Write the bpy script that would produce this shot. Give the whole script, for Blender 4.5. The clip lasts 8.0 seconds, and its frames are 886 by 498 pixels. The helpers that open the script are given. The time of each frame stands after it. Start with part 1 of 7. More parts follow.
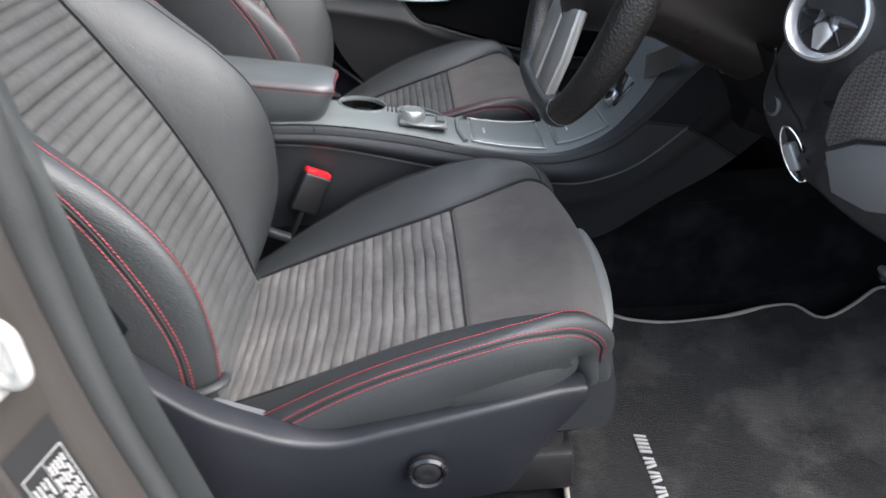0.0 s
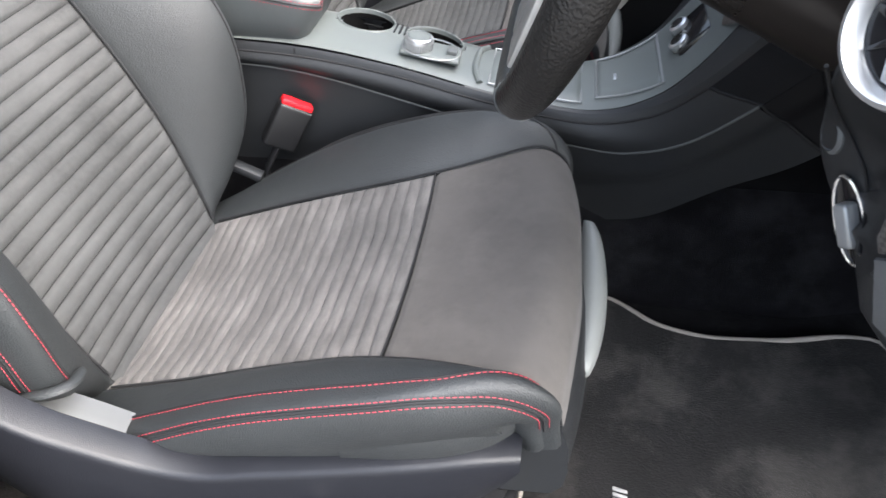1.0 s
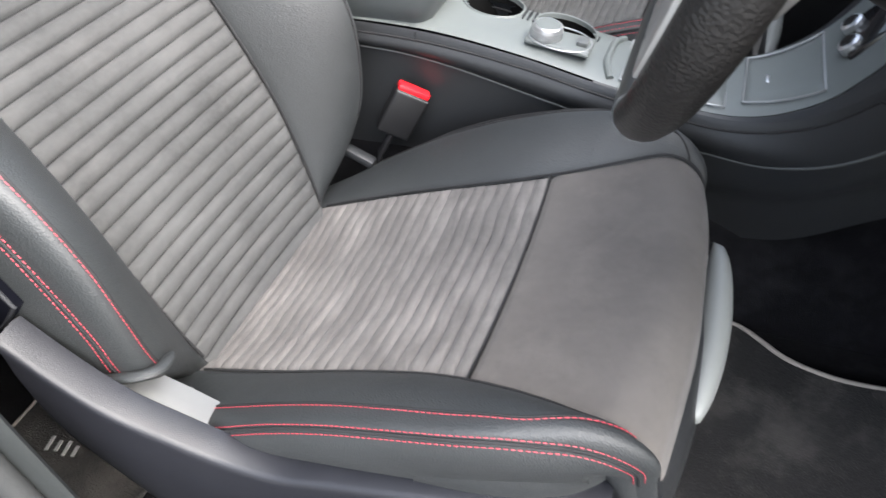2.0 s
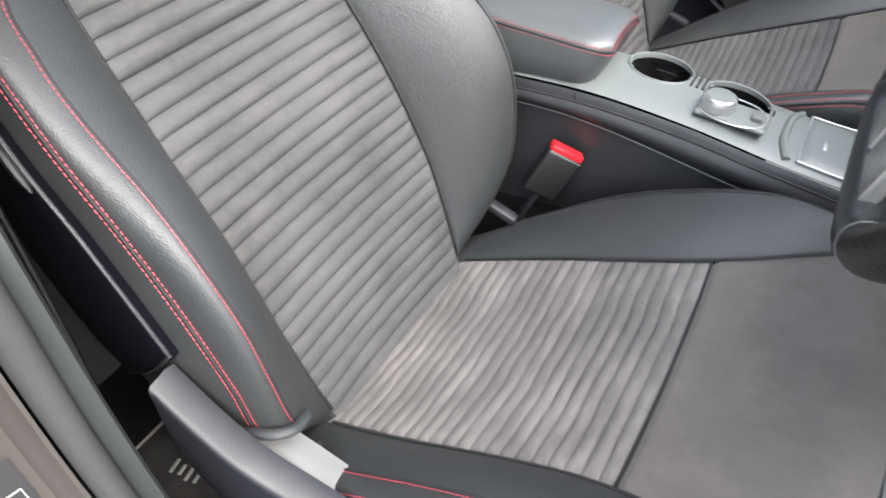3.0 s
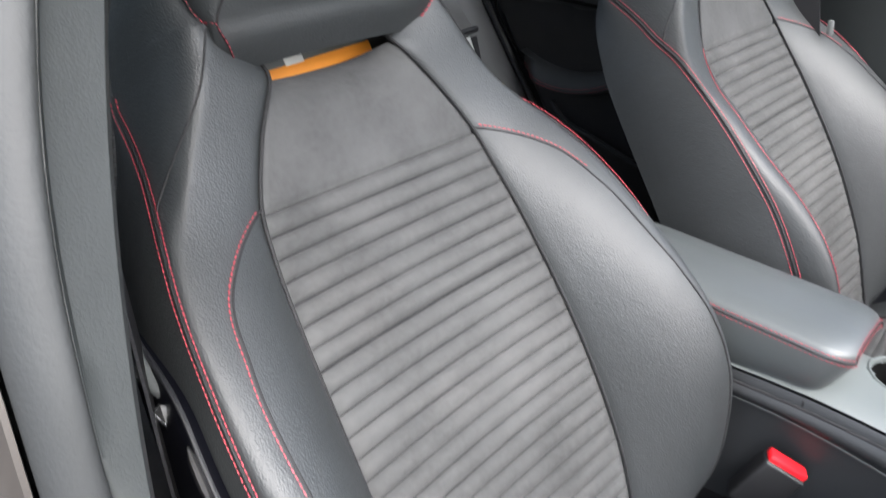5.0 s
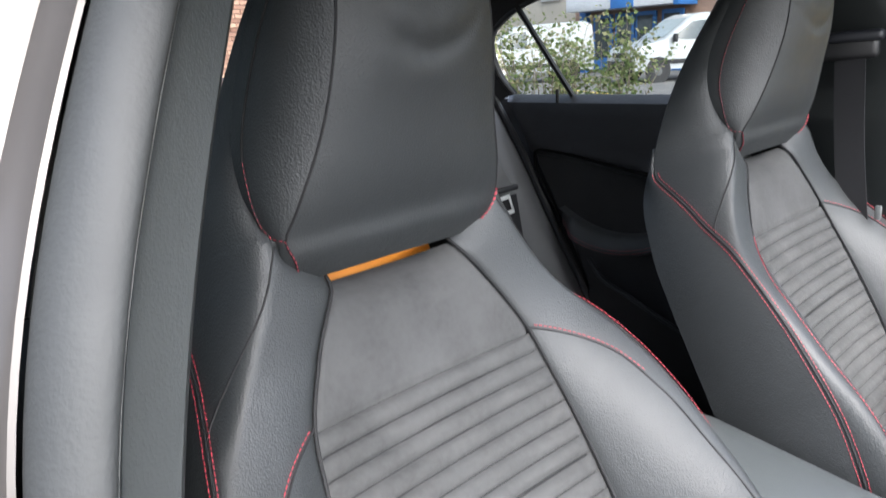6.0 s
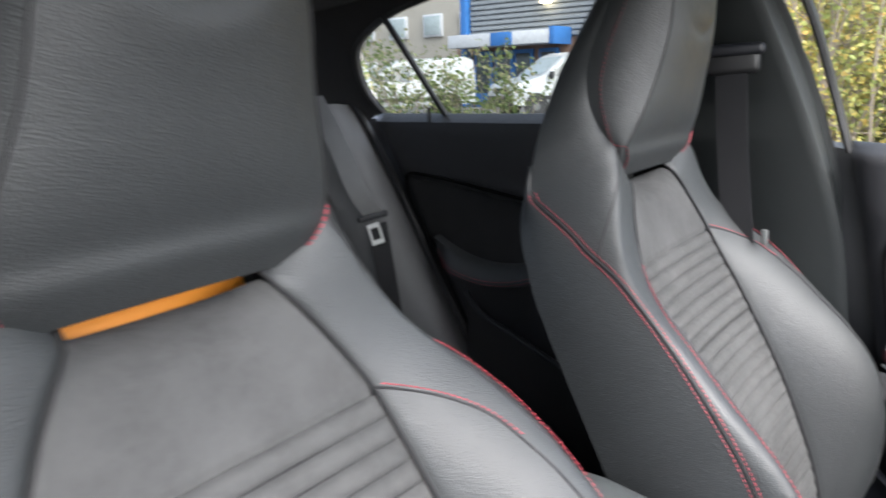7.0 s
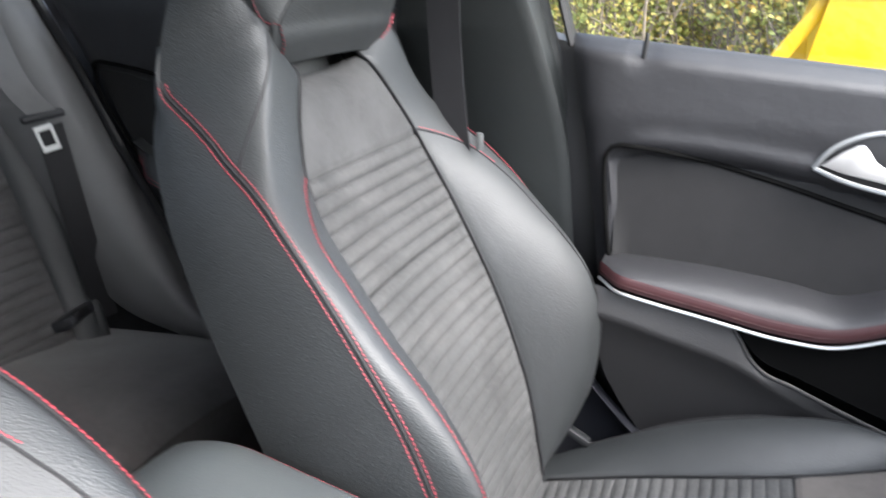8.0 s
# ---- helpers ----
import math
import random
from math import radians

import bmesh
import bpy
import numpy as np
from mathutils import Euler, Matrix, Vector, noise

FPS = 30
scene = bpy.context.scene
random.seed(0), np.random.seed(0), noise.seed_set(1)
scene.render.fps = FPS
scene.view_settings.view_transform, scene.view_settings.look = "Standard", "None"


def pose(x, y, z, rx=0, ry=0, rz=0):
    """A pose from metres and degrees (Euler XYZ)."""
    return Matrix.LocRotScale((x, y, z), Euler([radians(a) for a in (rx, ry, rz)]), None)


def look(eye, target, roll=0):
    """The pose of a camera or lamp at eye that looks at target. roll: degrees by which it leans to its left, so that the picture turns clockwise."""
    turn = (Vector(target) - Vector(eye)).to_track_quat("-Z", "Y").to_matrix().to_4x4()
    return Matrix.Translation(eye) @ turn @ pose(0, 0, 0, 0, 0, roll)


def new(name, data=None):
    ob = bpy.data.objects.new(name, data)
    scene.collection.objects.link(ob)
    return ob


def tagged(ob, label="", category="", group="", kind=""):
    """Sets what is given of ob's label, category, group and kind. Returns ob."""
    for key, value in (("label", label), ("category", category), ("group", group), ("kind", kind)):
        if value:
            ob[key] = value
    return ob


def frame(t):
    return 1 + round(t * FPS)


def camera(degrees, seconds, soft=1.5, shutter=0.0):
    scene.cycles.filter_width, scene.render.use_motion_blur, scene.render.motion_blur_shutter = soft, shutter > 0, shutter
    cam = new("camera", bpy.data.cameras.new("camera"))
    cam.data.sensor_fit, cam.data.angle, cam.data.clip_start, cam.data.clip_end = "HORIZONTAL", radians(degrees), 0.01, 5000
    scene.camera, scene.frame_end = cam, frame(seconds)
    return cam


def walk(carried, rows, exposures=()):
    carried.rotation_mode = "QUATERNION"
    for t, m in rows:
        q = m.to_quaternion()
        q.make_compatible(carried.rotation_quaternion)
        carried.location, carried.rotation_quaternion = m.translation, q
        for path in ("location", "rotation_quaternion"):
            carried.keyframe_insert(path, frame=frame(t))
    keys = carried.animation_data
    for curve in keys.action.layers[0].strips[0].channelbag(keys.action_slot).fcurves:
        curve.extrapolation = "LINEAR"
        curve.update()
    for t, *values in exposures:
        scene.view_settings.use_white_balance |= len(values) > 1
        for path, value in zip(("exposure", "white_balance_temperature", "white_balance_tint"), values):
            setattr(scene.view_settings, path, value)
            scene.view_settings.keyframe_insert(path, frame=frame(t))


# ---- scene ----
cam = camera(63.4, 8.0, shutter=0.35)
PATH = [
    (0, (0.278, -0.854, 0.632), (0.328, 0.856, -0.406), -2.6),
    (0.5, (0.386, -0.702, 0.62), (0.361, 0.886, -0.596), 2.2),
    (1, (0.47, -0.593, 0.613), (0.185, 0.904, -0.682), -2.4),
    (1.5, (0.49, -0.547, 0.598), (0.021, 0.856, -0.747), -5.4),
    (3, (0.409, -0.487, 0.629), (-0.468, 0.79, -0.637), -6.9),
    (3.5, (0.378, -0.468, 0.641), (-0.615, 0.788, -0.557), -7.0),
    (4, (0.356, -0.442, 0.658), (-0.767, 0.793, -0.444), -7.5),
    (4.5, (0.317, -0.427, 0.678), (-0.884, 0.823, -0.319), -6.5),
    (5, (0.286, -0.413, 0.705), (-1.007, 0.856, -0.142), -5.4),
    (5.2, (0.272, -0.407, 0.717), (-1.057, 0.866, -0.067), -5.1),
    (6.3, (0.225, -0.391, 0.786), (-1.175, 0.956, 0.309), -2.9),
    (6.5, (0.215, -0.375, 0.782), (-1.156, 1.009, 0.327), -2.7),
    (7, (0.154, -0.249, 0.732), (-1.022, 1.301, 0.27), -1.9),
    (7.5, (0.161, -0.087, 0.713), (-0.74, 1.607, 0.15), -0.7),
    (8, (0.215, -0.002, 0.694), (-0.482, 1.727, -0.03), 1.2),
]
walk(cam, [(t, look(eye, target, roll)) for t, eye, target, roll in PATH],
     exposures=((0.0, 2.38, 6350, 10), (0.5, 2.71, 6450, 10), (1.5, 2.91, 6500, 10), (3.0, 2.85, 6500, 10), (3.5, 2.73, 6450, 10), (4.5, 2.70, 6350, 10),
                (5.0, 2.67, 6300, 10), (6.5, 2.67, 6200, 10), (7.0, 2.66, 6300, 10), (7.5, 3.04, 6300, 10), (8.0, 2.99, 6280, 10)))

# ---- daylight: a bright overcast sky ----
world = bpy.data.worlds.new("overcast_sky")
scene.world = world
world.use_nodes = True
wn, wl = world.node_tree.nodes, world.node_tree.links
sky = wn.new("ShaderNodeTexSky")
sky.sky_type, sky.sun_disc = "NISHITA", False
sky.sun_elevation, sky.sun_rotation = radians(46), radians(112)
sky.air_density, sky.dust_density, sky.ozone_density = 1.0, 4.0, 1.0
grey_sky = wn.new("ShaderNodeHueSaturation")
grey_sky.inputs["Saturation"].default_value = 0.62
wl.new(sky.outputs["Color"], grey_sky.inputs["Color"])
wl.new(grey_sky.outputs["Color"], wn["Background"].inputs["Color"])
wn["Background"].inputs["Strength"].default_value = 0.135
sun_data = bpy.data.lights.new("sun", "SUN")
sun_data.energy, sun_data.angle, sun_data.color = 1.5, radians(80), (0.98, 0.99, 1.0)
sun = new("sun", sun_data)
sun.matrix_world = look((2.6, -1.05, 2.95), (0.0, 0.0, 0.0))
scene.view_settings.exposure = 2.6


# ---- building helpers ----
def hermite(xs, ys):
    """A smooth curve through the knots (xs, ys)."""
    xs, ys = np.array(xs, float), np.array(ys, float)
    d = np.gradient(ys, xs)

    def f(x):
        x = np.clip(x, xs[0], xs[-1])
        i = np.clip(np.searchsorted(xs, x) - 1, 0, len(xs) - 2)
        w = xs[i + 1] - xs[i]
        t = (x - xs[i]) / w
        return ((2 * t**3 - 3 * t**2 + 1) * ys[i] + (t**3 - 2 * t**2 + t) * w * d[i]
                + (-2 * t**3 + 3 * t**2) * ys[i + 1] + (t**3 - t**2) * w * d[i + 1])
    return f


def smooth_path(points, n=40):
    """n points along a smooth curve through the given ones."""
    p = np.array(points, float)
    L = np.r_[0, np.cumsum(np.linalg.norm(np.diff(p, axis=0), axis=1))]
    fs = [hermite(L, p[:, k]) for k in range(3)]
    s = np.linspace(0, L[-1], n)
    return np.stack([f(s) for f in fs], -1)


def smoothstep(a, b, x):
    t = min(1.0, max(0.0, (x - a) / (b - a)))
    return t * t * (3 - 2 * t)


class Geo:
    """Vertices and faces of one mesh, in world metres."""

    def __init__(self):
        self.v, self.f = [], []

    def add(self, verts, faces):
        b = len(self.v)
        self.v += [tuple(map(float, p)) for p in verts]
        self.f += [tuple(i + b for i in f) for f in faces]
        return self

    def grid(self, P, closed=False, cap=False):
        n, m = P.shape[:2]
        k = m if closed else m - 1
        faces = [(i * m + j, i * m + (j + 1) % m, (i + 1) * m + (j + 1) % m, (i + 1) * m + j) for i in range(n - 1) for j in range(k)]
        if cap:
            faces += [tuple(range(m - 1, -1, -1)), tuple((n - 1) * m + j for j in range(m))]
        return self.add(P.reshape(-1, 3), faces)

    def tube(self, pts, r, k=8, flat=1.0, up=None, caps=True):
        p = np.array(pts, float)
        r = np.broadcast_to(np.array(r, float), (len(p),))
        t = np.gradient(p, axis=0)
        t /= np.linalg.norm(t, axis=1)[:, None] + 1e-12
        a = np.array(up, float) if up is not None else (np.array([0, 0, 1.0]) if abs(t[0][2]) < 0.9 else np.array([1.0, 0, 0]))
        rings = []
        for i in range(len(p)):
            a = a - (a @ t[i]) * t[i]
            a /= np.linalg.norm(a) + 1e-12
            b = np.cross(t[i], a)
            ang = 2 * np.pi * np.arange(k) / k
            rings.append(p[i] + r[i] * (np.outer(np.cos(ang) * flat, a) + np.outer(np.sin(ang), b)))
        return self.grid(np.array(rings), closed=True, cap=caps)

    def box(self, c, size, r=0.004, seg=2, rot=None):
        bm = bmesh.new()
        bmesh.ops.create_cube(bm, size=1.0)
        bmesh.ops.scale(bm, vec=size, verts=bm.verts)
        if r > 0:
            bmesh.ops.bevel(bm, geom=bm.edges[:], offset=min(r, 0.49 * min(size)), segments=seg, profile=0.5, affect="EDGES")
        m = Matrix.Translation(c) @ (rot.to_4x4() if rot is not None else Matrix())
        bm.verts.index_update()
        self.add([m @ v.co for v in bm.verts], [[v.index for v in f.verts] for f in bm.faces])
        bm.free()
        return self

    def lathe(self, c, axis, profile, k=28):
        z = np.array(axis, float) / np.linalg.norm(axis)
        x = np.cross(z, (0, 0, 1) if abs(z[2]) < 0.9 else (1, 0, 0))
        x /= np.linalg.norm(x)
        y = np.cross(z, x)
        ang = 2 * np.pi * np.arange(k) / k
        P = np.array([[np.array(c) + r * (np.cos(q) * x + np.sin(q) * y) + h * z for q in ang] for r, h in profile])
        return self.grid(P, closed=True, cap=True)

    def prism(self, loop, depth, r=0.004):
        """A plate: a flat loop of points, carried along depth, its rims rounded by r."""
        p, d = np.array(loop, float), np.array(depth, float)
        n = d / np.linalg.norm(d)
        e = np.roll(p, -1, 0) - p
        side = np.cross(n, e)
        side /= np.linalg.norm(side, axis=1)[:, None] + 1e-12
        turn = side + np.roll(side, 1, 0)
        turn /= np.maximum(np.linalg.norm(turn, axis=1)[:, None], 0.6)
        area = 0.5 * np.sum(np.cross(p - p[0], np.roll(p, -1, 0) - p[0]) @ n)
        turn *= np.sign(area) or 1.0
        rings = [p + turn * r, p + turn * r * 0.3 + n * r * 0.3, p + n * r, p + d - n * r, p + turn * r * 0.3 + d - n * r * 0.3, p + turn * r + d]
        return self.grid(np.array(rings), closed=True, cap=True)


def where(ob):
    at = Vector((0, 0, 0))
    while ob is not None:
        at, ob = at + ob.location, ob.parent
    return at


def part(name, g, material, parent=None, label="", sharp=38.0):
    """One mesh object from a Geo, under a thing or a part."""
    base = where(parent)
    me = bpy.data.meshes.new(name)
    me.from_pydata([(x - base.x, y - base.y, z - base.z) for x, y, z in g.v], [], g.f)
    bm = bmesh.new()
    bm.from_mesh(me)
    bmesh.ops.recalc_face_normals(bm, faces=bm.faces)
    for f in bm.faces:
        f.smooth = True
    for e in bm.edges:
        if len(e.link_faces) == 2 and e.calc_face_angle(0.0) > radians(sharp):
            e.smooth = False
    bm.to_mesh(me)
    bm.free()
    me.materials.append(material)
    ob = new(name, me)
    if parent is not None:
        ob.parent = parent
    if label:
        ob["label"] = label
    return ob


def thing(name, at, label, category, group="", kind=""):
    ob = new(name)
    ob.empty_display_size = 0.05
    ob.location = at
    return tagged(ob, label, category, group, kind)


def structure(name, g, material, label, category, sharp=38.0):
    return tagged(part(name, g, material, sharp=sharp), label, category, kind="structure")


def stitches(g, pts, lift, pitch=0.0055, size=0.0006):
    """Dashes of thread along a line, standing lift proud along the given normals."""
    p, nrm = np.array(pts[0], float), np.array(pts[1], float)
    p = p + nrm * lift
    L = np.r_[0, np.cumsum(np.linalg.norm(np.diff(p, axis=0), axis=1))]

    def at(s):
        return np.array([np.interp(s, L, p[:, k]) for k in range(3)]), np.array([np.interp(s, L, nrm[:, k]) for k in range(3)])
    s = 0.002
    while s < L[-1] - pitch:
        (a, na), (b, nb) = at(s), at(s + pitch * 0.74)
        t = (b - a) / (np.linalg.norm(b - a) + 1e-9)
        side = np.cross(t, na)
        side /= np.linalg.norm(side) + 1e-9
        a2, b2 = a + t * size, b - t * size
        ring = lambda c, k: [c + side * size * k, c + na * size * k, c - side * size * k, c - na * size * k]
        V = ring(a, 0.35) + ring(a2, 1) + ring(b2, 1) + ring(b, 0.35)
        F = [(4 * i + j, 4 * i + (j + 1) % 4, 4 * i + 4 + (j + 1) % 4, 4 * i + 4 + j) for i in range(3) for j in range(4)]
        g.add(V, F + [(3, 2, 1, 0), (12, 13, 14, 15)])
        s += pitch


# ---- materials ----
def material(name, color, rough=0.5, metal=0.0, vary=0.15, vary_scale=6.0, grain=0.0, grain_scale=400.0, grain_kind="noise", dent=0.0, dent_scale=30.0,
             sheen=0.0, coat=0.0, spec=0.5, rough_vary=0.08, stain=None, stain_scale=9.0, stain_amount=0.5, stain_stretch=1.0, random_piece=0.0):
    """A surface with slow colour changes, fine relief, larger dents, and stains of another colour."""
    m = bpy.data.materials.new(name)
    m.use_nodes = True
    n, l = m.node_tree.nodes, m.node_tree.links
    b = n["Principled BSDF"]
    co = n.new("ShaderNodeTexCoord").outputs["Object"]

    def noise_node(scale, detail=4.0, roughness=0.55):
        t = n.new("ShaderNodeTexNoise")
        t.inputs["Scale"].default_value, t.inputs["Detail"].default_value, t.inputs["Roughness"].default_value = scale, detail, roughness
        l.new(co, t.inputs["Vector"])
        return t.outputs["Fac"]

    def mix(fac, a, c, blend="MIX"):
        x = n.new("ShaderNodeMix")
        x.data_type, x.blend_type = "RGBA", blend
        for value, socket in ((fac, x.inputs[0]), (a, x.inputs[6]), (c, x.inputs[7])):
            if isinstance(value, (int, float)):
                socket.default_value = value
            elif isinstance(value, tuple):
                socket.default_value = (*value, 1.0)
            else:
                l.new(value, socket)
        return x.outputs[2]

    def ramp(fac, lo, hi):
        r = n.new("ShaderNodeMapRange")
        r.inputs["From Min"].default_value, r.inputs["From Max"].default_value = lo, hi
        l.new(fac, r.inputs["Value"])
        return r.outputs["Result"]
    dark = tuple(c * (1 - vary) for c in color)
    light = tuple(min(1.0, c * (1 + vary)) for c in color)
    col = mix(ramp(noise_node(vary_scale, 5.0, 0.6), 0.3, 0.7), dark, light)
    col = mix(ramp(noise_node(vary_scale * 14, 3.0), 0.25, 0.75), col, mix(0.5, col, light if vary else color))
    if stain is not None:
        k = n.new("ShaderNodeMath")
        k.operation, k.inputs[1].default_value = "MULTIPLY", stain_amount
        t = n.new("ShaderNodeTexNoise")
        t.inputs["Scale"].default_value, t.inputs["Detail"].default_value, t.inputs["Roughness"].default_value = stain_scale, 6.0, 0.65
        mp = n.new("ShaderNodeMapping")
        mp.inputs["Scale"].default_value = (1.0, 1.0 / stain_stretch, 1.0)
        l.new(co, mp.inputs["Vector"])
        l.new(mp.outputs["Vector"], t.inputs["Vector"])
        l.new(ramp(t.outputs["Fac"], 0.48, 0.72), k.inputs[0])
        col = mix(k.outputs[0], col, stain)
    if random_piece:
        info = n.new("ShaderNodeObjectInfo")
        col = mix(ramp(info.outputs["Random"], 0.0, 1.0), mix(random_piece, col, (0.03, 0.02, 0.02)), mix(random_piece * 0.6, col, (0.75, 0.55, 0.4)))
    l.new(col, b.inputs["Base Color"])
    rr = n.new("ShaderNodeMapRange")
    rr.inputs["To Min"].default_value, rr.inputs["To Max"].default_value = max(0.02, rough - rough_vary), min(1.0, rough + rough_vary)
    l.new(noise_node(vary_scale * 3, 4.0), rr.inputs["Value"])
    l.new(rr.outputs["Result"], b.inputs["Roughness"])
    b.inputs["Metallic"].default_value = metal
    b.inputs["Specular IOR Level"].default_value = spec
    b.inputs["Sheen Weight"].default_value = sheen
    b.inputs["Sheen Roughness"].default_value = 0.45
    b.inputs["Coat Weight"].default_value = coat
    b.inputs["Coat Roughness"].default_value = 0.08
    normal = None
    for amount, scale, kind in ((dent, dent_scale, "noise"), (grain, grain_scale, grain_kind)):
        if amount:
            if kind == "voronoi":
                t = n.new("ShaderNodeTexVoronoi")
                t.feature, t.inputs["Scale"].default_value = "SMOOTH_F1", scale
                l.new(co, t.inputs["Vector"])
                height = t.outputs["Distance"]
            else:
                height = noise_node(scale, 3.0)
            bump = n.new("ShaderNodeBump")
            bump.inputs["Strength"].default_value, bump.inputs["Distance"].default_value = min(1.0, amount), 1.0 / scale
            l.new(height, bump.inputs["Height"])
            if normal:
                l.new(normal, bump.inputs["Normal"])
            normal = bump.outputs["Normal"]
    if normal:
        l.new(normal, b.inputs["Normal"])
    return m


LEATHER = material("black_leather", (0.0165, 0.0188, 0.0200), 0.58, vary=0.16, grain=0.34, grain_scale=720, grain_kind="voronoi", dent=0.04, dent_scale=70, spec=0.72, rough_vary=0.08)
# armrest leather, lightened to put the reflected sky into its colour
ARM_LEATHER = material("sky_lit_leather", (0.052, 0.058, 0.060), 0.44, vary=0.1, grain=0.15, grain_scale=700, grain_kind="voronoi", spec=0.7)
SUEDE = material("grey_microfibre", (0.054, 0.0545, 0.0545), 0.9, vary=0.3, vary_scale=9, grain=0.35, grain_scale=1500, sheen=0.06, spec=0.12, dent=0.12, dent_scale=55,
                 stain=(0.092, 0.090, 0.089), stain_scale=16, stain_amount=0.45, stain_stretch=2.0)
SUEDE_WORN = material("worn_microfibre", (0.090, 0.0845, 0.081), 0.88, vary=0.25, vary_scale=8, grain=0.35, grain_scale=1500, sheen=0.1, spec=0.15, dent=0.1, dent_scale=45,
                      stain=(0.22, 0.205, 0.195), stain_scale=26, stain_amount=0.6, stain_stretch=3.5)
SUEDE_SMOOTH = material("scuffed_microfibre", (0.088, 0.081, 0.076), 0.88, vary=0.16, vary_scale=7, grain=0.3, grain_scale=1500, sheen=0.1, spec=0.15, dent=0.05, dent_scale=30,
                        stain=(0.135, 0.124, 0.114), stain_scale=11, stain_amount=0.5)
THREAD = material("red_thread", (0.29, 0.03, 0.045), 0.6, vary=0.2, vary_scale=80)
SEAM = material("seam_shadow_gap", (0.008, 0.008, 0.009), 0.8)
PLASTIC = material("dark_plastic", (0.020, 0.021, 0.024), 0.45, vary=0.08, grain=0.3, grain_scale=900, spec=0.45)
PLASTIC_BLUE = material("satin_dark_plastic", (0.0105, 0.0112, 0.0145), 0.42, vary=0.08, grain=0.3, grain_scale=900, spec=0.4)
WING = material("navy_black_plastic", (0.0032, 0.0035, 0.0056), 0.4, vary=0.1, spec=0.18)
CONSOLE_SIDE = material("grained_console_side", (0.0155, 0.0166, 0.0182), 0.45, vary=0.08, grain=0.25, grain_scale=900)
PLASTIC_GREY = material("grey_plastic", (0.085, 0.09, 0.09), 0.5, vary=0.08, grain=0.25, grain_scale=900)
ARCH = material("mid_grey_trim", (0.085, 0.085, 0.087), 0.5, vary=0.08, grain=0.25, grain_scale=900)
FUSE = material("dark_grey_cover", (0.085, 0.087, 0.088), 0.5, vary=0.08, grain=0.25, grain_scale=900)
# console plastic lightened: the sky it reflects is put into the colour
CONSOLE_TOP = material("sky_sheen_console_grey", (0.108, 0.120, 0.117), 0.42, vary=0.05, grain=0.03, grain_scale=900, spec=0.5)
HINGE = material("grey_recliner_plastic", (0.085, 0.088, 0.090), 0.5, vary=0.08)
BLACK = material("black_plastic", (0.006, 0.006, 0.0068), 0.5)
# near-black that puts the shade of recesses into the colour
VOID = material("recess_shade_black", (0.003, 0.003, 0.003), 0.9, spec=0.1)
GLOSS = material("gloss_black", (0.01, 0.01, 0.011), 0.12)
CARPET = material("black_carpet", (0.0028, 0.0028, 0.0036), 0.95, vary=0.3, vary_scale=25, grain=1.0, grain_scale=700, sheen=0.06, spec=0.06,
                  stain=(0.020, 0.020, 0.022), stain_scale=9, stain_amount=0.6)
MAT = material("charcoal_mat", (0.0105, 0.0102, 0.0105), 0.95, vary=0.4, vary_scale=10, grain=1.0, grain_scale=450, sheen=0.12, spec=0.08,
               stain=(0.066, 0.062, 0.058), stain_scale=8, stain_amount=0.7)
BINDING = material("beige_binding", (0.22, 0.20, 0.18), 0.8, grain=0.5, grain_scale=600)
CHROME = material("chrome", (0.82, 0.83, 0.84), 0.13, metal=1.0, vary=0.03, rough_vary=0.05)
SATIN = material("satin_metal", (0.62, 0.63, 0.64), 0.3, metal=0.85, vary=0.05)
SILVER = material("silver_painted_plastic", (0.30, 0.31, 0.315), 0.32, metal=0.4, vary=0.04)
RED = material("red_button", (0.75, 0.012, 0.02), 0.35, vary=0.08)
ORANGE = material("orange_tape", (0.62, 0.22, 0.02), 0.6, vary=0.15)
WHITE = material("white_plastic", (0.55, 0.56, 0.55), 0.4, vary=0.06)
PILLAR = material("grained_pillar_trim", (0.0165, 0.019, 0.019), 0.58, vary=0.1, grain=0.25, grain_scale=700, dent=0.04, dent_scale=50)
RUBBER = material("rubber_seal", (0.0165, 0.0178, 0.0182), 0.65, vary=0.15, grain=0.15, grain_scale=300)
PAINT = material("bronze_car_paint", (0.055, 0.049, 0.045), 0.42, metal=0.5, vary=0.06, coat=0.25)
HEADLINER = material("black_headliner", (0.012, 0.012, 0.013), 0.95, grain=0.6, grain_scale=900, sheen=0.2)
WEB = material("belt_webbing", (0.013, 0.013, 0.0145), 0.6, grain=0.5, grain_scale=900, vary=0.1, spec=0.3)
DOOR_SOFT = material("soft_door_trim", (0.019, 0.0192, 0.0215), 0.52, vary=0.06, grain=0.3, grain_scale=700, dent=0.05)
DOOR_HARD = material("hard_door_trim", (0.0145, 0.0142, 0.015), 0.52, vary=0.06, grain=0.4, grain_scale=600)
DOOR_CLOTH = material("door_inset_cloth", (0.0095, 0.0095, 0.0102), 0.8, vary=0.1, grain=0.5, grain_scale=800)
BURGUNDY = material("burgundy_edge", (0.045, 0.014, 0.016), 0.5, vary=0.1)
STICKER = material("black_sticker", (0.015, 0.015, 0.016), 0.4)
PRINT = material("white_print", (0.27, 0.27, 0.265), 0.6)
CATCH = material("off_white_catch", (0.30, 0.30, 0.285), 0.5, vary=0.12, vary_scale=30, grain=0.2, grain_scale=300)


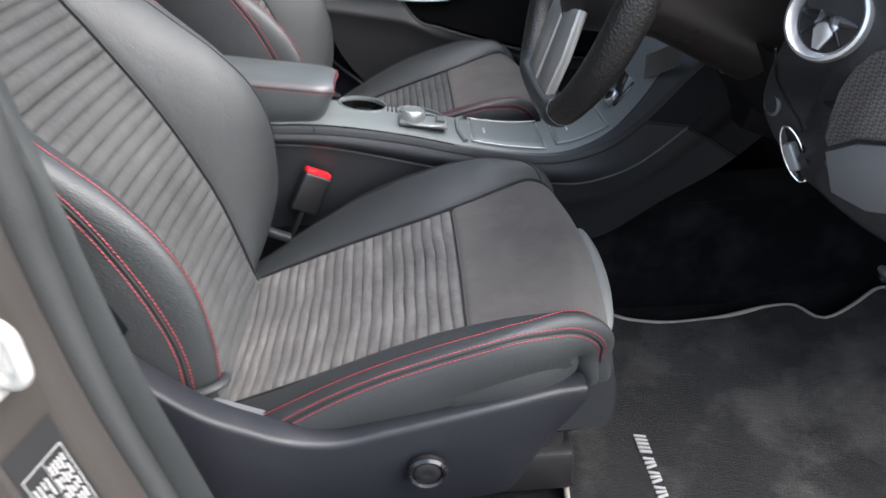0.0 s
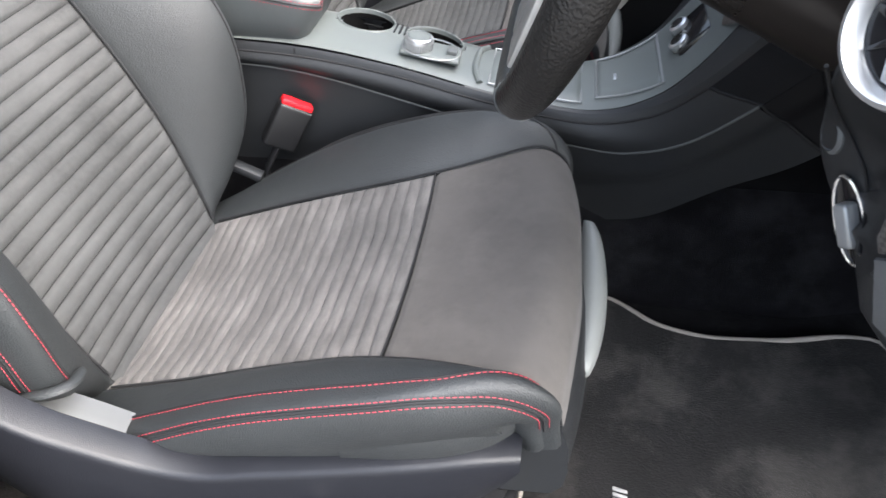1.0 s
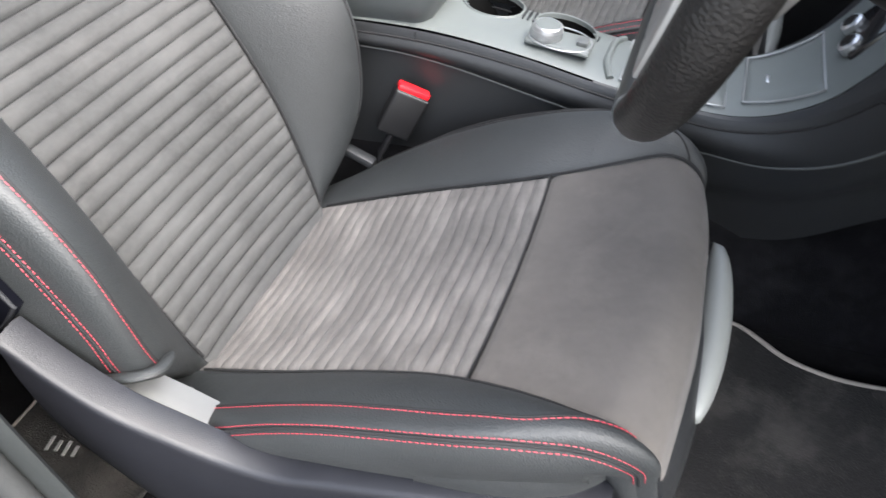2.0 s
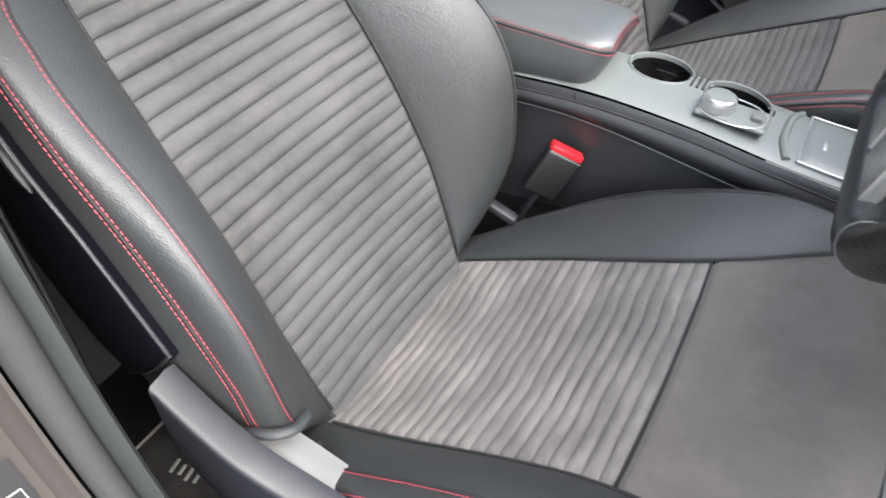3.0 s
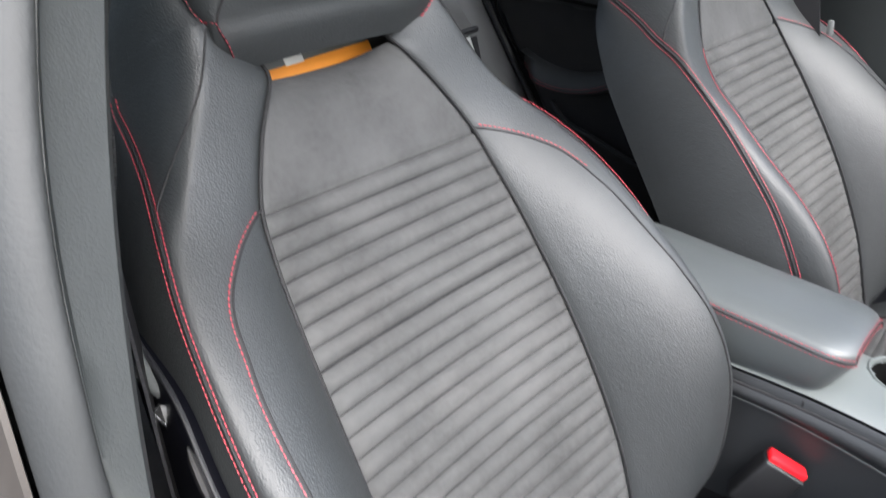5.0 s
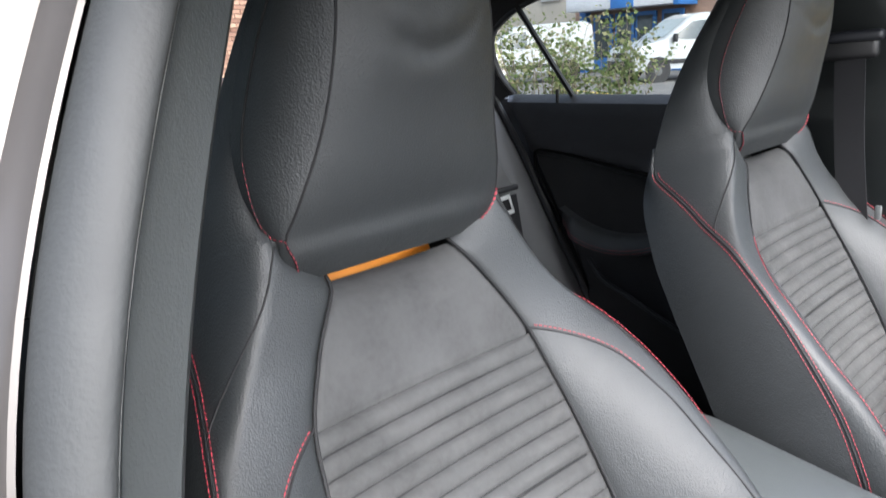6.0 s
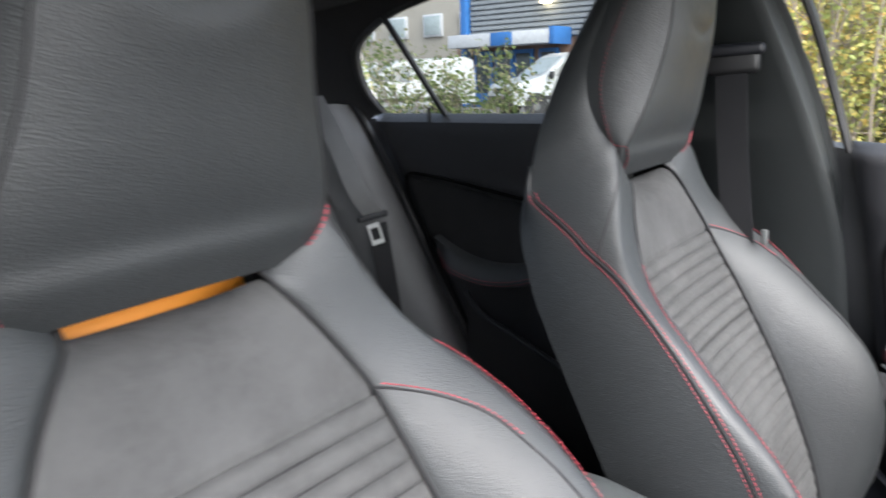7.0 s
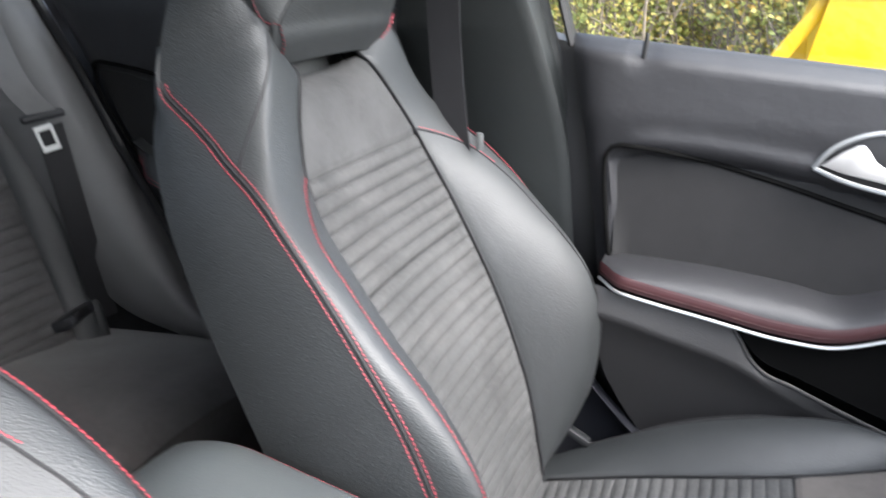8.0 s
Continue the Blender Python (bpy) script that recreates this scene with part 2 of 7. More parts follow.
def carbon_material():
    m = material("carbon_weave", (0.05, 0.05, 0.052), 0.3, coat=0.6)
    n, l = m.node_tree.nodes, m.node_tree.links
    c = n.new("ShaderNodeTexChecker")
    c.inputs["Scale"].default_value = 420
    c.inputs["Color1"].default_value, c.inputs["Color2"].default_value = (0.026, 0.025, 0.025, 1), (0.075, 0.071, 0.069, 1)
    mp = n.new("ShaderNodeMapping")
    mp.inputs["Rotation"].default_value = (0.6, 0.5, 0.785)
    l.new(n.new("ShaderNodeTexCoord").outputs["Object"], mp.inputs["Vector"])
    l.new(mp.outputs["Vector"], c.inputs["Vector"])
    l.new(c.outputs["Color"], n["Principled BSDF"].inputs["Base Color"])
    return m


def glass_material(name, tint, gloss=0.07):
    """A thin pane: clear, with a faint mirror."""
    m = bpy.data.materials.new(name)
    m.use_nodes = True
    n, l = m.node_tree.nodes, m.node_tree.links
    clear, mirror, mixed = n.new("ShaderNodeBsdfTransparent"), n.new("ShaderNodeBsdfGlossy"), n.new("ShaderNodeMixShader")
    clear.inputs["Color"].default_value = (*tint, 1)
    mirror.inputs["Roughness"].default_value = 0.02
    mixed.inputs[0].default_value = gloss
    l.new(clear.outputs[0], mixed.inputs[1])
    l.new(mirror.outputs[0], mixed.inputs[2])
    l.new(mixed.outputs[0], n["Material Output"].inputs["Surface"])
    return m


CARBON = carbon_material()
LEVER = material("satin_silver_lever", (0.52, 0.51, 0.50), 0.33, metal=0.6, vary=0.04)
HANDLE_GREY = material("pale_grey_plastic", (0.19, 0.198, 0.192), 0.45, vary=0.05, grain=0.15, grain_scale=900)
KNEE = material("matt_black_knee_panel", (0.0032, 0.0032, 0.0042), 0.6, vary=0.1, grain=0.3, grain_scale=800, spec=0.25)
# shroud black tinted with the brownish reflection seen on it
GLOSS_BROWN = material("brown_reflection_black", (0.020, 0.0165, 0.0145), 0.3, vary=0.08)
GLASS = glass_material("window_glass", (0.80, 0.83, 0.82))
PRIVACY = glass_material("tinted_glass", (0.42, 0.445, 0.44))


# ---- the car's shell ----
def bent_sheet(rows):
    return Geo().grid(np.array(rows, float))


# carpeted floor with its rise to the bulkhead, and the tunnel under the console
g = Geo()
prof = [(-1.3, 0.0), (-0.62, -0.02), (-0.60, -0.18), (-0.1, -0.19), (0.5, -0.19), (0.85, -0.193), (1.05, -0.150), (1.10, -0.13), (1.25, 0.06), (1.3, 0.4)]
g.grid(np.array([[(x, y, z) for y in np.linspace(-0.36, 1.08, 30)] for x, z in prof]))
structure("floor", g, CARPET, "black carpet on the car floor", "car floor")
g = Geo()
g.grid(np.array([[(x, y, z) for y, z in ((0.24, -0.2), (0.27, -0.10), (0.30, 0.0), (0.42, 0.0), (0.45, -0.10), (0.48, -0.2))] for x in np.linspace(-0.6, 1.2, 8)]))
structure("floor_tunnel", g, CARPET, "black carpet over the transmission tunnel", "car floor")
# ground outside
g = Geo().grid(np.array([[(x, y, -0.45) for y in (-300, -30, -3, 0, 3, 10, 30, 300)] for x in (-300, -30, -3, 0, 3, 10, 30, 300)], float))
ASPHALT = material("asphalt", (0.11, 0.107, 0.103), 0.9, vary=0.2, vary_scale=1.2, grain=0.6, grain_scale=120)
structure("ground", g, ASPHALT, "grey asphalt yard", "ground")
# roof lining
xs = [-1.75, -1.45, -1.15, -0.8, -0.4, -0.1, 0.1, 0.2]
zc = [0.78, 0.88, 0.935, 0.965, 0.985, 0.985, 0.97, 0.95]
g = Geo()
top, low = [], []
for x, z in zip(xs, zc):
    ys = np.linspace(-0.62, 0.62, 21)
    low.append([(x, 0.36 + y, z - 0.075 * (abs(y) / 0.62) ** 3) for y in ys])
    top.append([(x, 0.36 + y * 1.05, z + 0.04 - 0.085 * (abs(y) / 0.62) ** 3) for y in ys])
# the rear part is the back window's opening: two side strips only
for part_x in (slice(2, 8),):
    g.grid(np.array(low[part_x]))
    g.grid(np.array(top[part_x]))
structure("ceiling", g, HEADLINER, "black cloth roof lining", "roof lining")
g = Geo()
for sgn in (-1, 1):
    g.grid(np.array([[(x, 0.36 + sgn * yy, z) for yy, z in ((0.62, zr), (0.50 - 0.05 * k, zr + 0.055), (0.47 - 0.05 * k, zr + 0.045))] for k, (x, zr) in enumerate(((-1.15, 0.86), (-1.4, 0.80), (-1.75, 0.68)))]))
for sgn in (-1, 1):
    g.grid(np.array([[(x, 0.36 + sgn * (0.675 - 0.10 * q), 0.58 + (top - 0.58) * q) for q in np.linspace(0, 1, 6)] for x, top in ((-1.26, 0.88), (-1.40, 0.84), (-1.58, 0.78), (-1.76, 0.71))]))
structure("trim_rear_pillar", g, HEADLINER, "black trim of the rear roof pillars", "pillar trim")
# parcel shelf and tail
g = Geo().box((-1.45, 0.36, 0.55), (0.55, 1.15, 0.03), 0.01)
structure("parcel_shelf", g, material("brown_shelf", (0.075, 0.045, 0.035), 0.9, grain=0.5), "dark brown cloth parcel shelf below the rear window", "parcel shelf")
structure("wall_tail", Geo().box((-1.78, 0.36, 0.29), (0.06, 1.5, 0.89), 0.02), material("brown_tail_trim", (0.026, 0.015, 0.011), 0.7, vary=0.2), "dark brown trim below the rear window", "tailgate")
g = Geo().box((1.33, 0.36, 0.1), (0.06, 1.5, 0.9), 0.02)
structure("wall_body_ends", g, BLACK, "black inner bulkhead at the front", "bulkhead")


# door-frame pillars: inner edge of the trim by height, mirrored for the far side
PZ = [-0.25, -0.1, 0.1, 0.2, 0.3, 0.44, 0.65, 0.81, 0.93]
PX = hermite(PZ, [0.105, 0.082, 0.044, 0.024, 0.008, -0.010, -0.067, -0.120, -0.165])
PY = hermite(PZ, [-0.362, -0.358, -0.353, -0.350, -0.345, -0.334, -0.275, -0.200, -0.132])
SEAL = hermite([-0.25, 0.2, 0.42, 0.50, 0.60, 0.93], [0.008, 0.008, 0.012, 0.022, 0.034, 0.036])
LIP = hermite([-0.25, 0.2, 0.35, 0.50, 0.62, 0.93], [0.030, 0.030, 0.033, 0.046, 0.064, 0.068])
FRAME_X = hermite([-0.25, 0.2, 0.35, 0.50, 0.62, 0.93], [-0.036, -0.036, -0.030, -0.018, -0.010, -0.004])
BACKSET = hermite([-0.25, 0.2, 0.42, 0.50, 0.60, 0.93], [-0.030, -0.030, -0.012, 0.002, 0.012, 0.016])


def pillar(mirror):
    def at(z, fwd, out):
        y = float(PY(z)) - out
        return (float(PX(z)) + fwd, (0.72 - y) if mirror else y, z)
    zs = np.linspace(-0.2, 0.93, 60)
    trim, seal, flange, jamb = [], [], [], []
    for z in zs:
        o, b, lip, c = float(SEAL(z)), float(BACKSET(z)), float(LIP(z)), float(FRAME_X(z))
        wide = 0.10 * min(1.0, max(0.0, (0.74 - z) / 0.14)) if mirror else 0.0
        trim.append([at(z, f, q) for f, q in ((-0.17 - wide, 0.075), (-0.16 - wide, 0.03), (-0.13 - wide, 0.006), (-0.02, -0.004), (-0.006, -0.002), (-0.001, 0.002), (0.0 + 0.2 * b, o * 0.55), (0.5 * b, o * 0.9), (b, o), (b - 0.004, o + 0.006))])
        ring = []
        for q in np.linspace(0, math.pi, 12):
            mid, half = 0.5 * (lip + o), 0.5 * (lip - o)
            ring.append(at(z, b + (c - b) * (q / math.pi) ** 1.5 - 0.004 + 0.012 * math.sin(q) ** 0.7 + 0.0008 * math.sin(z * 420) * math.sin(q) * (z > 0.3), mid - half * math.cos(q)))
        seal.append(ring)
        flange.append([at(z, c - 0.014, lip + 0.0005), at(z, c - 0.002, lip + 0.003), at(z, c - 0.003, lip + 0.006), at(z, c - 0.010, lip + 0.009), at(z, c - 0.014, lip + 0.012), at(z, c - 0.022, lip + 0.017)])
        jamb.append([at(z, c - 0.022, lip + 0.017), at(z, c - 0.026, lip + 0.030), at(z, c - 0.034, lip + 0.062), at(z, c - 0.038, lip + 0.078), at(z, c - 0.033, lip + 0.082), at(z, c - 0.035, lip + 0.087), at(z, c - 0.05, lip + 0.094), at(z, c - 0.11, lip + 0.100)])
    return [Geo().grid(np.array(r)) for r in (trim, seal, flange, jamb)]


for n, mirror in ((1, False), (2, True)):
    trim, seal, flange, jamb = pillar(mirror)
    t = structure("pillar_%d" % n, trim, PILLAR, "grey grained plastic trim of the door pillar", "door pillar")
    part("rubber_seal", seal, RUBBER, t, "grey rubber door seal, slightly rippled")
    if mirror:
        part("inner_flange", flange, BLACK, t)
    else:
        part("painted_flange", flange, PAINT, t, "bronze-grey painted door frame")
        part("painted_jamb", jamb, PAINT, t, "bronze-grey painted door frame")
# door catch and stickers on the near jamb
def jamb_point(z, k, lift=0.0):
    """k 0..1 across the jamb from its inner to its outer ridge."""
    lip, c = float(LIP(z)), float(FRAME_X(z))
    return np.array([float(PX(z)) + c - 0.022 - 0.016 * k + lift, float(PY(z)) - lip - 0.017 - 0.061 * k - lift * 0.35, z])


catch = thing("door_catch", jamb_point(0.30, 0.4), "white plastic-covered door catch on the pillar", "door catch")
part("catch_base", Geo().prism([jamb_point(z, k) for z, k in ((0.268, 0.30), (0.268, 0.75), (0.283, 0.88), (0.328, 0.85), (0.343, 0.7), (0.343, 0.3), (0.328, 0.16), (0.283, 0.16))], (0.008, -0.003, 0), 0.003), CATCH, catch)
part("catch_loop", Geo().tube(smooth_path([jamb_point(0.282, 0.50, 0.004), jamb_point(0.283, 0.50, 0.024), jamb_point(0.289, 0.49, 0.030), jamb_point(0.308, 0.46, 0.032), jamb_point(0.326, 0.44, 0.030), jamb_point(0.332, 0.44, 0.022), jamb_point(0.333, 0.44, 0.004)], 30), 0.0065, 10), CATCH, catch)
part("catch_collar", Geo().tube(smooth_path([jamb_point(0.274, 0.50, 0.008), jamb_point(0.280, 0.25, 0.009), jamb_point(0.308, 0.17, 0.009), jamb_point(0.336, 0.32, 0.008)], 20), 0.0042, 8), CATCH, catch)
plate = thing("data_sticker", jamb_point(0.1, 0.5), "black data sticker with rows of white print on the painted jamb", "sticker", "stickers")
part("sticker_sheet", Geo().grid(np.array([[jamb_point(z, k, 0.0012) for k in np.linspace(0.12, 0.98, 8)] for z in np.linspace(0.085, 0.225, 14)])), STICKER, plate)
rs = random.Random(3)


def print_bar(z0, z1, k0, k1):
    part("print_bar", Geo().grid(np.array([[jamb_point(z, k, 0.0018) for k in np.linspace(k0, k1, 4)] for z in np.linspace(z0, z1, 3)])), PRINT, plate)


for z0, z1, k0, k1 in ((0.090, 0.0912, 0.20, 0.92), (0.197, 0.1982, 0.20, 0.92), (0.090, 0.198, 0.20, 0.215), (0.090, 0.198, 0.905, 0.92), (0.090, 0.198, 0.56, 0.57)):
    print_bar(z0, z1, k0, k1)
for row in range(5):
    k = 0.26 + 0.06 * row
    z = 0.190
    while z > 0.10:
        w = rs.uniform(0.006, 0.016)
        print_bar(z - w, z, k, k + 0.034)
        z -= w + 0.0035
for row in range(4):
    k = 0.62 + 0.07 * row
    z = 0.185
    while z > 0.105:
        w = rs.uniform(0.008, 0.022)
        print_bar(z - w, z, k, k + 0.03)
        z -= w + 0.005
note = thing("pressure_sticker", jamb_point(0.36, 0.5), "small white and black sticker with fine print on the jamb", "sticker", "stickers")
part("sticker_sheet", Geo().grid(np.array([[jamb_point(z, k, 0.0012) for k in np.linspace(0.25, 0.95, 6)] for z in np.linspace(0.335, 0.395, 8)])), STICKER, note)
part("white_field", Geo().grid(np.array([[jamb_point(z, k, 0.0018) for k in np.linspace(0.48, 0.92, 5)] for z in np.linspace(0.34, 0.39, 6)])), PRINT, note)
part("white_strip", Geo().grid(np.array([[jamb_point(z, k, 0.0018) for k in np.linspace(0.30, 0.38, 4)] for z in np.linspace(0.355, 0.38, 4)])), PRINT, note)
for k in range(5):
    part("dark_bar", Geo().grid(np.array([[jamb_point(z, 0.54 + 0.075 * k + d, 0.0024) for d in (0, 0.03)] for z in np.linspace(0.347 + 0.004 * (k % 2), 0.383 - 0.006 * (k % 3), 4)])), STICKER, note)
# sill under the open door
g = Geo().grid(np.array([[(x, y, z) for y, z in ((-0.33, -0.19), (-0.345, -0.12), (-0.37, -0.10), (-0.44, -0.105), (-0.455, -0.12), (-0.46, -0.16), (-0.50, -0.19), (-0.52, -0.30))] for x in np.linspace(-0.1, 1.0, 12)]))
structure("trim_sill", g, PLASTIC, "dark door sill trim", "door sill")
g = Geo().grid(np.array([[(x, y, z) for y, z in ((1.05, -0.19), (1.07, -0.10), (1.10, -0.10), (1.2, -0.2), (1.2, -0.35))] for x in np.linspace(-1.2, 1.0, 6)]))
structure("trim_sill_far", g, PLASTIC, "dark door sill trim", "door sill")
# outer skins that close the body sides
for sgn, nm in ((1, "wall_side_far"), (-1, "wall_side_near")):
    my = lambda d: 0.36 + sgn * d
    belt = lambda x: 0.646 if x < -0.25 else 0.646 - (x + 0.25) * 0.19 if x < 0.05 else 0.589 - 0.066 * (x - 0.05)
    x1 = 1.3 if sgn > 0 else -0.10
    xs = np.linspace(-1.8, x1, 20)
    skin = Geo().grid(np.array([[(x, my(d), z) for d, z in ((0.80, -0.36), (0.84, -0.2), (0.85, 0.1), (0.835, 0.40), (0.785, belt(x) - 0.04), (0.765, belt(x)))] for x in xs]))
    inner = Geo().grid(np.array([[(x, my(d), z) for d, z in ((0.765, belt(x)), (0.72, belt(x) - 0.004), (0.705, belt(x) - 0.05), (0.71, 0.2), (0.72, -0.30))] for x in xs]))
    sk = structure(nm, skin, PAINT, "bronze-grey painted body side", "car body")
    part("inner_skin", inner, BLACK, sk)
    # roof rail and rear quarter
    rail = Geo().tube(smooth_path([(-1.75, my(0.62), 0.70), (-1.35, my(0.63), 0.84), (-1.0, my(0.61), 0.925), (-0.5, my(0.59), 0.97), (0.0, my(0.58), 0.97), (0.35, my(0.59), 0.945)], 40), 0.045, 10)
    part("roof_rail", rail, PAINT, sk)
# rear side glass of the near door, seen edge-on past the pillar
g = Geo().grid(np.array([[(x, y, z) for y, z in ((-0.418, 0.645), (-0.392, 0.72), (-0.352, 0.81), (-0.300, 0.90), (-0.255, 0.95))] for x in np.linspace(-0.13, -1.0, 12)]))
t = structure("window_near_rear", g, PRIVACY, "tinted rear side window of the near door", "window")
t.visible_shadow = False


# ---- front seats ----
BACK_D, BACK_N = np.array([-0.3843, 0, 0.9232]), np.array([0.9232, 0, 0.3843])
CUSH_D, CUSH_N = np.array([0.9647, 0, 0.2636]), np.array([-0.2636, 0, 0.9647])
BS = [-0.05, 0, 0.03, 0.08, 0.14, 0.2, 0.26, 0.32, 0.38, 0.44, 0.5, 0.54, 0.58, 0.60, 0.62, 0.64, 0.66, 0.69, 0.71]
BK = [hermite(BS, t) for t in (
    [0.140, 0.144, 0.148, 0.152, 0.155, 0.156, 0.155, 0.153, 0.150, 0.146, 0.139, 0.131, 0.113, 0.102, 0.089, 0.076, 0.072, 0.078, 0.08],
    [0.0, 0.0, 0.004, 0.012, 0.020, 0.023, 0.024, 0.022, 0.017, 0.011, 0.004, 0.001, 0.001, 0.001, 0.002, 0.000, -0.014, -0.05, -0.07],
    [0.140, 0.164, 0.194, 0.224, 0.236, 0.240, 0.240, 0.235, 0.230, 0.222, 0.214, 0.202, 0.179, 0.166, 0.153, 0.142, 0.134, 0.126, 0.122],
    [-0.035, -0.004, 0.030, 0.075, 0.108, 0.128, 0.130, 0.115, 0.090, 0.065, 0.036, 0.018, 0.010, 0.010, 0.012, 0.015, 0.018, 0.018, 0.010],
    [0.145, 0.176, 0.211, 0.244, 0.254, 0.258, 0.259, 0.260, 0.258, 0.250, 0.236, 0.221, 0.201, 0.193, 0.186, 0.180, 0.175, 0.168, 0.162],
    [-0.065, -0.038, -0.006, 0.042, 0.074, 0.088, 0.092, 0.090, 0.078, 0.059, 0.032, 0.008, -0.027, -0.041, -0.056, -0.072, -0.086, -0.084, -0.078],
    [0.150, 0.182, 0.214, 0.245, 0.255, 0.262, 0.263, 0.260, 0.254, 0.245, 0.230, 0.216, 0.200, 0.191, 0.181, 0.168, 0.153, 0.138, 0.132],
    [-0.080, -0.080, -0.078, -0.075, -0.070, -0.065, -0.065, -0.068, -0.075, -0.085, -0.098, -0.108, -0.114, -0.117, -0.119, -0.120, -0.118, -0.104, -0.094])]
CS = [-0.05, 0, 0.06, 0.12, 0.18, 0.24, 0.30, 0.36, 0.42, 0.46, 0.50, 0.54, 0.60]
CK = [hermite(CS, t) for t in (
    [0.150, 0.152, 0.154, 0.155, 0.154, 0.153, 0.154, 0.161, 0.174, 0.184, 0.190, 0.188, 0.180],
    [-0.016, -0.012, -0.008, -0.004, 0.0, 0.003, 0.005, 0.005, 0.004, 0.002, 0.0, 0.0, 0.0],
    [0.195, 0.203, 0.212, 0.216, 0.218, 0.219, 0.220, 0.220, 0.216, 0.210, 0.203, 0.193, 0.183],
    [-0.020, -0.010, 0.004, 0.018, 0.030, 0.038, 0.042, 0.042, 0.038, 0.030, 0.016, 0.004, 0.001],
    [0.222, 0.230, 0.238, 0.242, 0.245, 0.246, 0.246, 0.244, 0.237, 0.227, 0.213, 0.199, 0.188],
    [-0.040, -0.030, -0.006, 0.012, 0.028, 0.037, 0.040, 0.039, 0.032, 0.018, 0.000, -0.010, -0.012],
    [0.222, 0.227, 0.230, 0.233, 0.235, 0.236, 0.235, 0.231, 0.223, 0.213, 0.199, 0.188, 0.180],
    [-0.060, -0.055, -0.045, -0.040, -0.036, -0.036, -0.037, -0.038, -0.040, -0.045, -0.050, -0.050, -0.040])]


def bez(a, c, b, t):
    return (1 - t) ** 2 * a + 2 * t * (1 - t) * c + t * t * b


def section(K, s, u):
    """The point (across, height) of a seat's section at s: u 0..1 insert, 1..2 bolster, 2..3 its outer roll, 3..4 the side."""
    w, he, y2, h2, y3, h3, y4, h4 = (f(s) for f in K)
    if u <= 1:
        return u * w, he - 0.010 * (1 - u * u)
    if u <= 2:
        t = u - 1
        return bez(w, w + 0.42 * (y2 - w), y2, t), bez(he, he + 0.86 * (h2 - he), h2, t)
    if u <= 3:
        t = u - 2
        return bez(y2, y2 + (0.85 if K is not BK or s < 0.5 else max(0.6, 0.85 - (s - 0.5) * 3)) * (y3 - y2), y3, t), bez(h2, h2 + 0.24 * (h2 - he) * 0.85 * (y3 - y2) / max(0.02, y2 - w), h3, t)
    t = u - 3
    return bez(y3, max(y3, y4) + 0.010, y4, t), bez(h3, 0.5 * (h3 + h4), h4, t)


def back_raw(s, u, side, off, extra=0.0):
    y, h = section(BK, s, u)
    if u <= 1 and s > 0.6:
        h -= (1 - u**6) * 0.045 * ((s - 0.6) / 0.05) ** 2
    return off + s * BACK_D + (h + extra) * BACK_N + np.array([0, side * y, 0])


HS = [0.652, 0.668, 0.684, 0.70, 0.75, 0.80, 0.86, 0.90, 0.922, 0.934]
HK = [hermite(HS, t) for t in (
    [0.098, 0.112, 0.120, 0.114, 0.094, 0.084, 0.075, 0.064, 0.046, 0.012],
    [-0.006, 0.020, 0.030, 0.046, 0.085, 0.118, 0.141, 0.148, 0.140, 0.116],
    [0.108, 0.118, 0.1215, 0.128, 0.131, 0.122, 0.104, 0.082, 0.055, 0.014],
    [-0.035, 0.000, 0.018, 0.014, 0.008, 0.022, 0.068, 0.100, 0.115, 0.112],
    [0.168, 0.169, 0.169, 0.167, 0.149, 0.121, 0.091, 0.068, 0.045, 0.012],
    [-0.095, -0.090, -0.086, -0.078, -0.052, -0.024, 0.030, 0.068, 0.090, 0.104],
    [-0.105, -0.110, -0.108, -0.102, -0.076, -0.040, 0.018, 0.060, 0.086, 0.102])]


def head_raw(s, u, side, off, extra=0.0):
    yf, hf, ys, hs, yb, hb, hk = (float(f(s)) for f in HK)
    if u <= 1:
        y, h, n = u * yf, hf + 0.016 * (1 - abs(u) ** 2.6), (0.0, 1.0)
    elif u <= 2:
        t = u - 1
        y, h, n = bez(yf, max(yf, ys) + 0.004, ys, t), bez(hf, 0.5 * (hf + hs), hs, t), (1.0, 0.0)
    elif u <= 3:
        t = u - 2
        q = min(1.0, max(0.0, (s - 0.69) / 0.11))
        q = q * q * (3 - 2 * q)
        cy, ch = (1 - q) * (ys + 0.6 * (yb - ys)) + q * (max(ys, yb) + 0.006), (1 - q) * (hs + 0.006) + q * (0.45 * hs + 0.55 * hb)
        y, h, n = bez(ys, cy, yb, t), bez(hs, ch, hb, t), (1.0, 0.0)
    else:
        t = u - 3
        y, h, n = bez(yb, 0.8 * yb, 0.0, t), bez(hb, hk - 0.01, hk, t), (0.0, -1.0)
    return off + s * BACK_D + (h + extra * n[1]) * BACK_N + np.array([0, side * (y + extra * n[0]), 0])


HEAD_SEAM = hermite([0.69, 0.705, 0.72, 0.76, 0.80, 0.86, 0.915], [2.0, 1.88, 1.82, 1.79, 1.73, 1.62, 1.5])


def joint(s):
    q = min(1.0, max(0.0, (s - 0.655) / 0.075))
    return q * q * (3 - 2 * q)


def back_point(s, u, side, off, extra=0.0):
    """The backrest, whose shoulders pass smoothly into the head restraint."""
    p, k = back_raw(s, u, side, off, extra), joint(s)
    if u < 2 or k == 0:
        return p
    k *= 1.0 if u <= 3 else 4.0 - u
    return (1 - k) * p + k * head_raw(s, min(u, 3.0), side, off, extra)


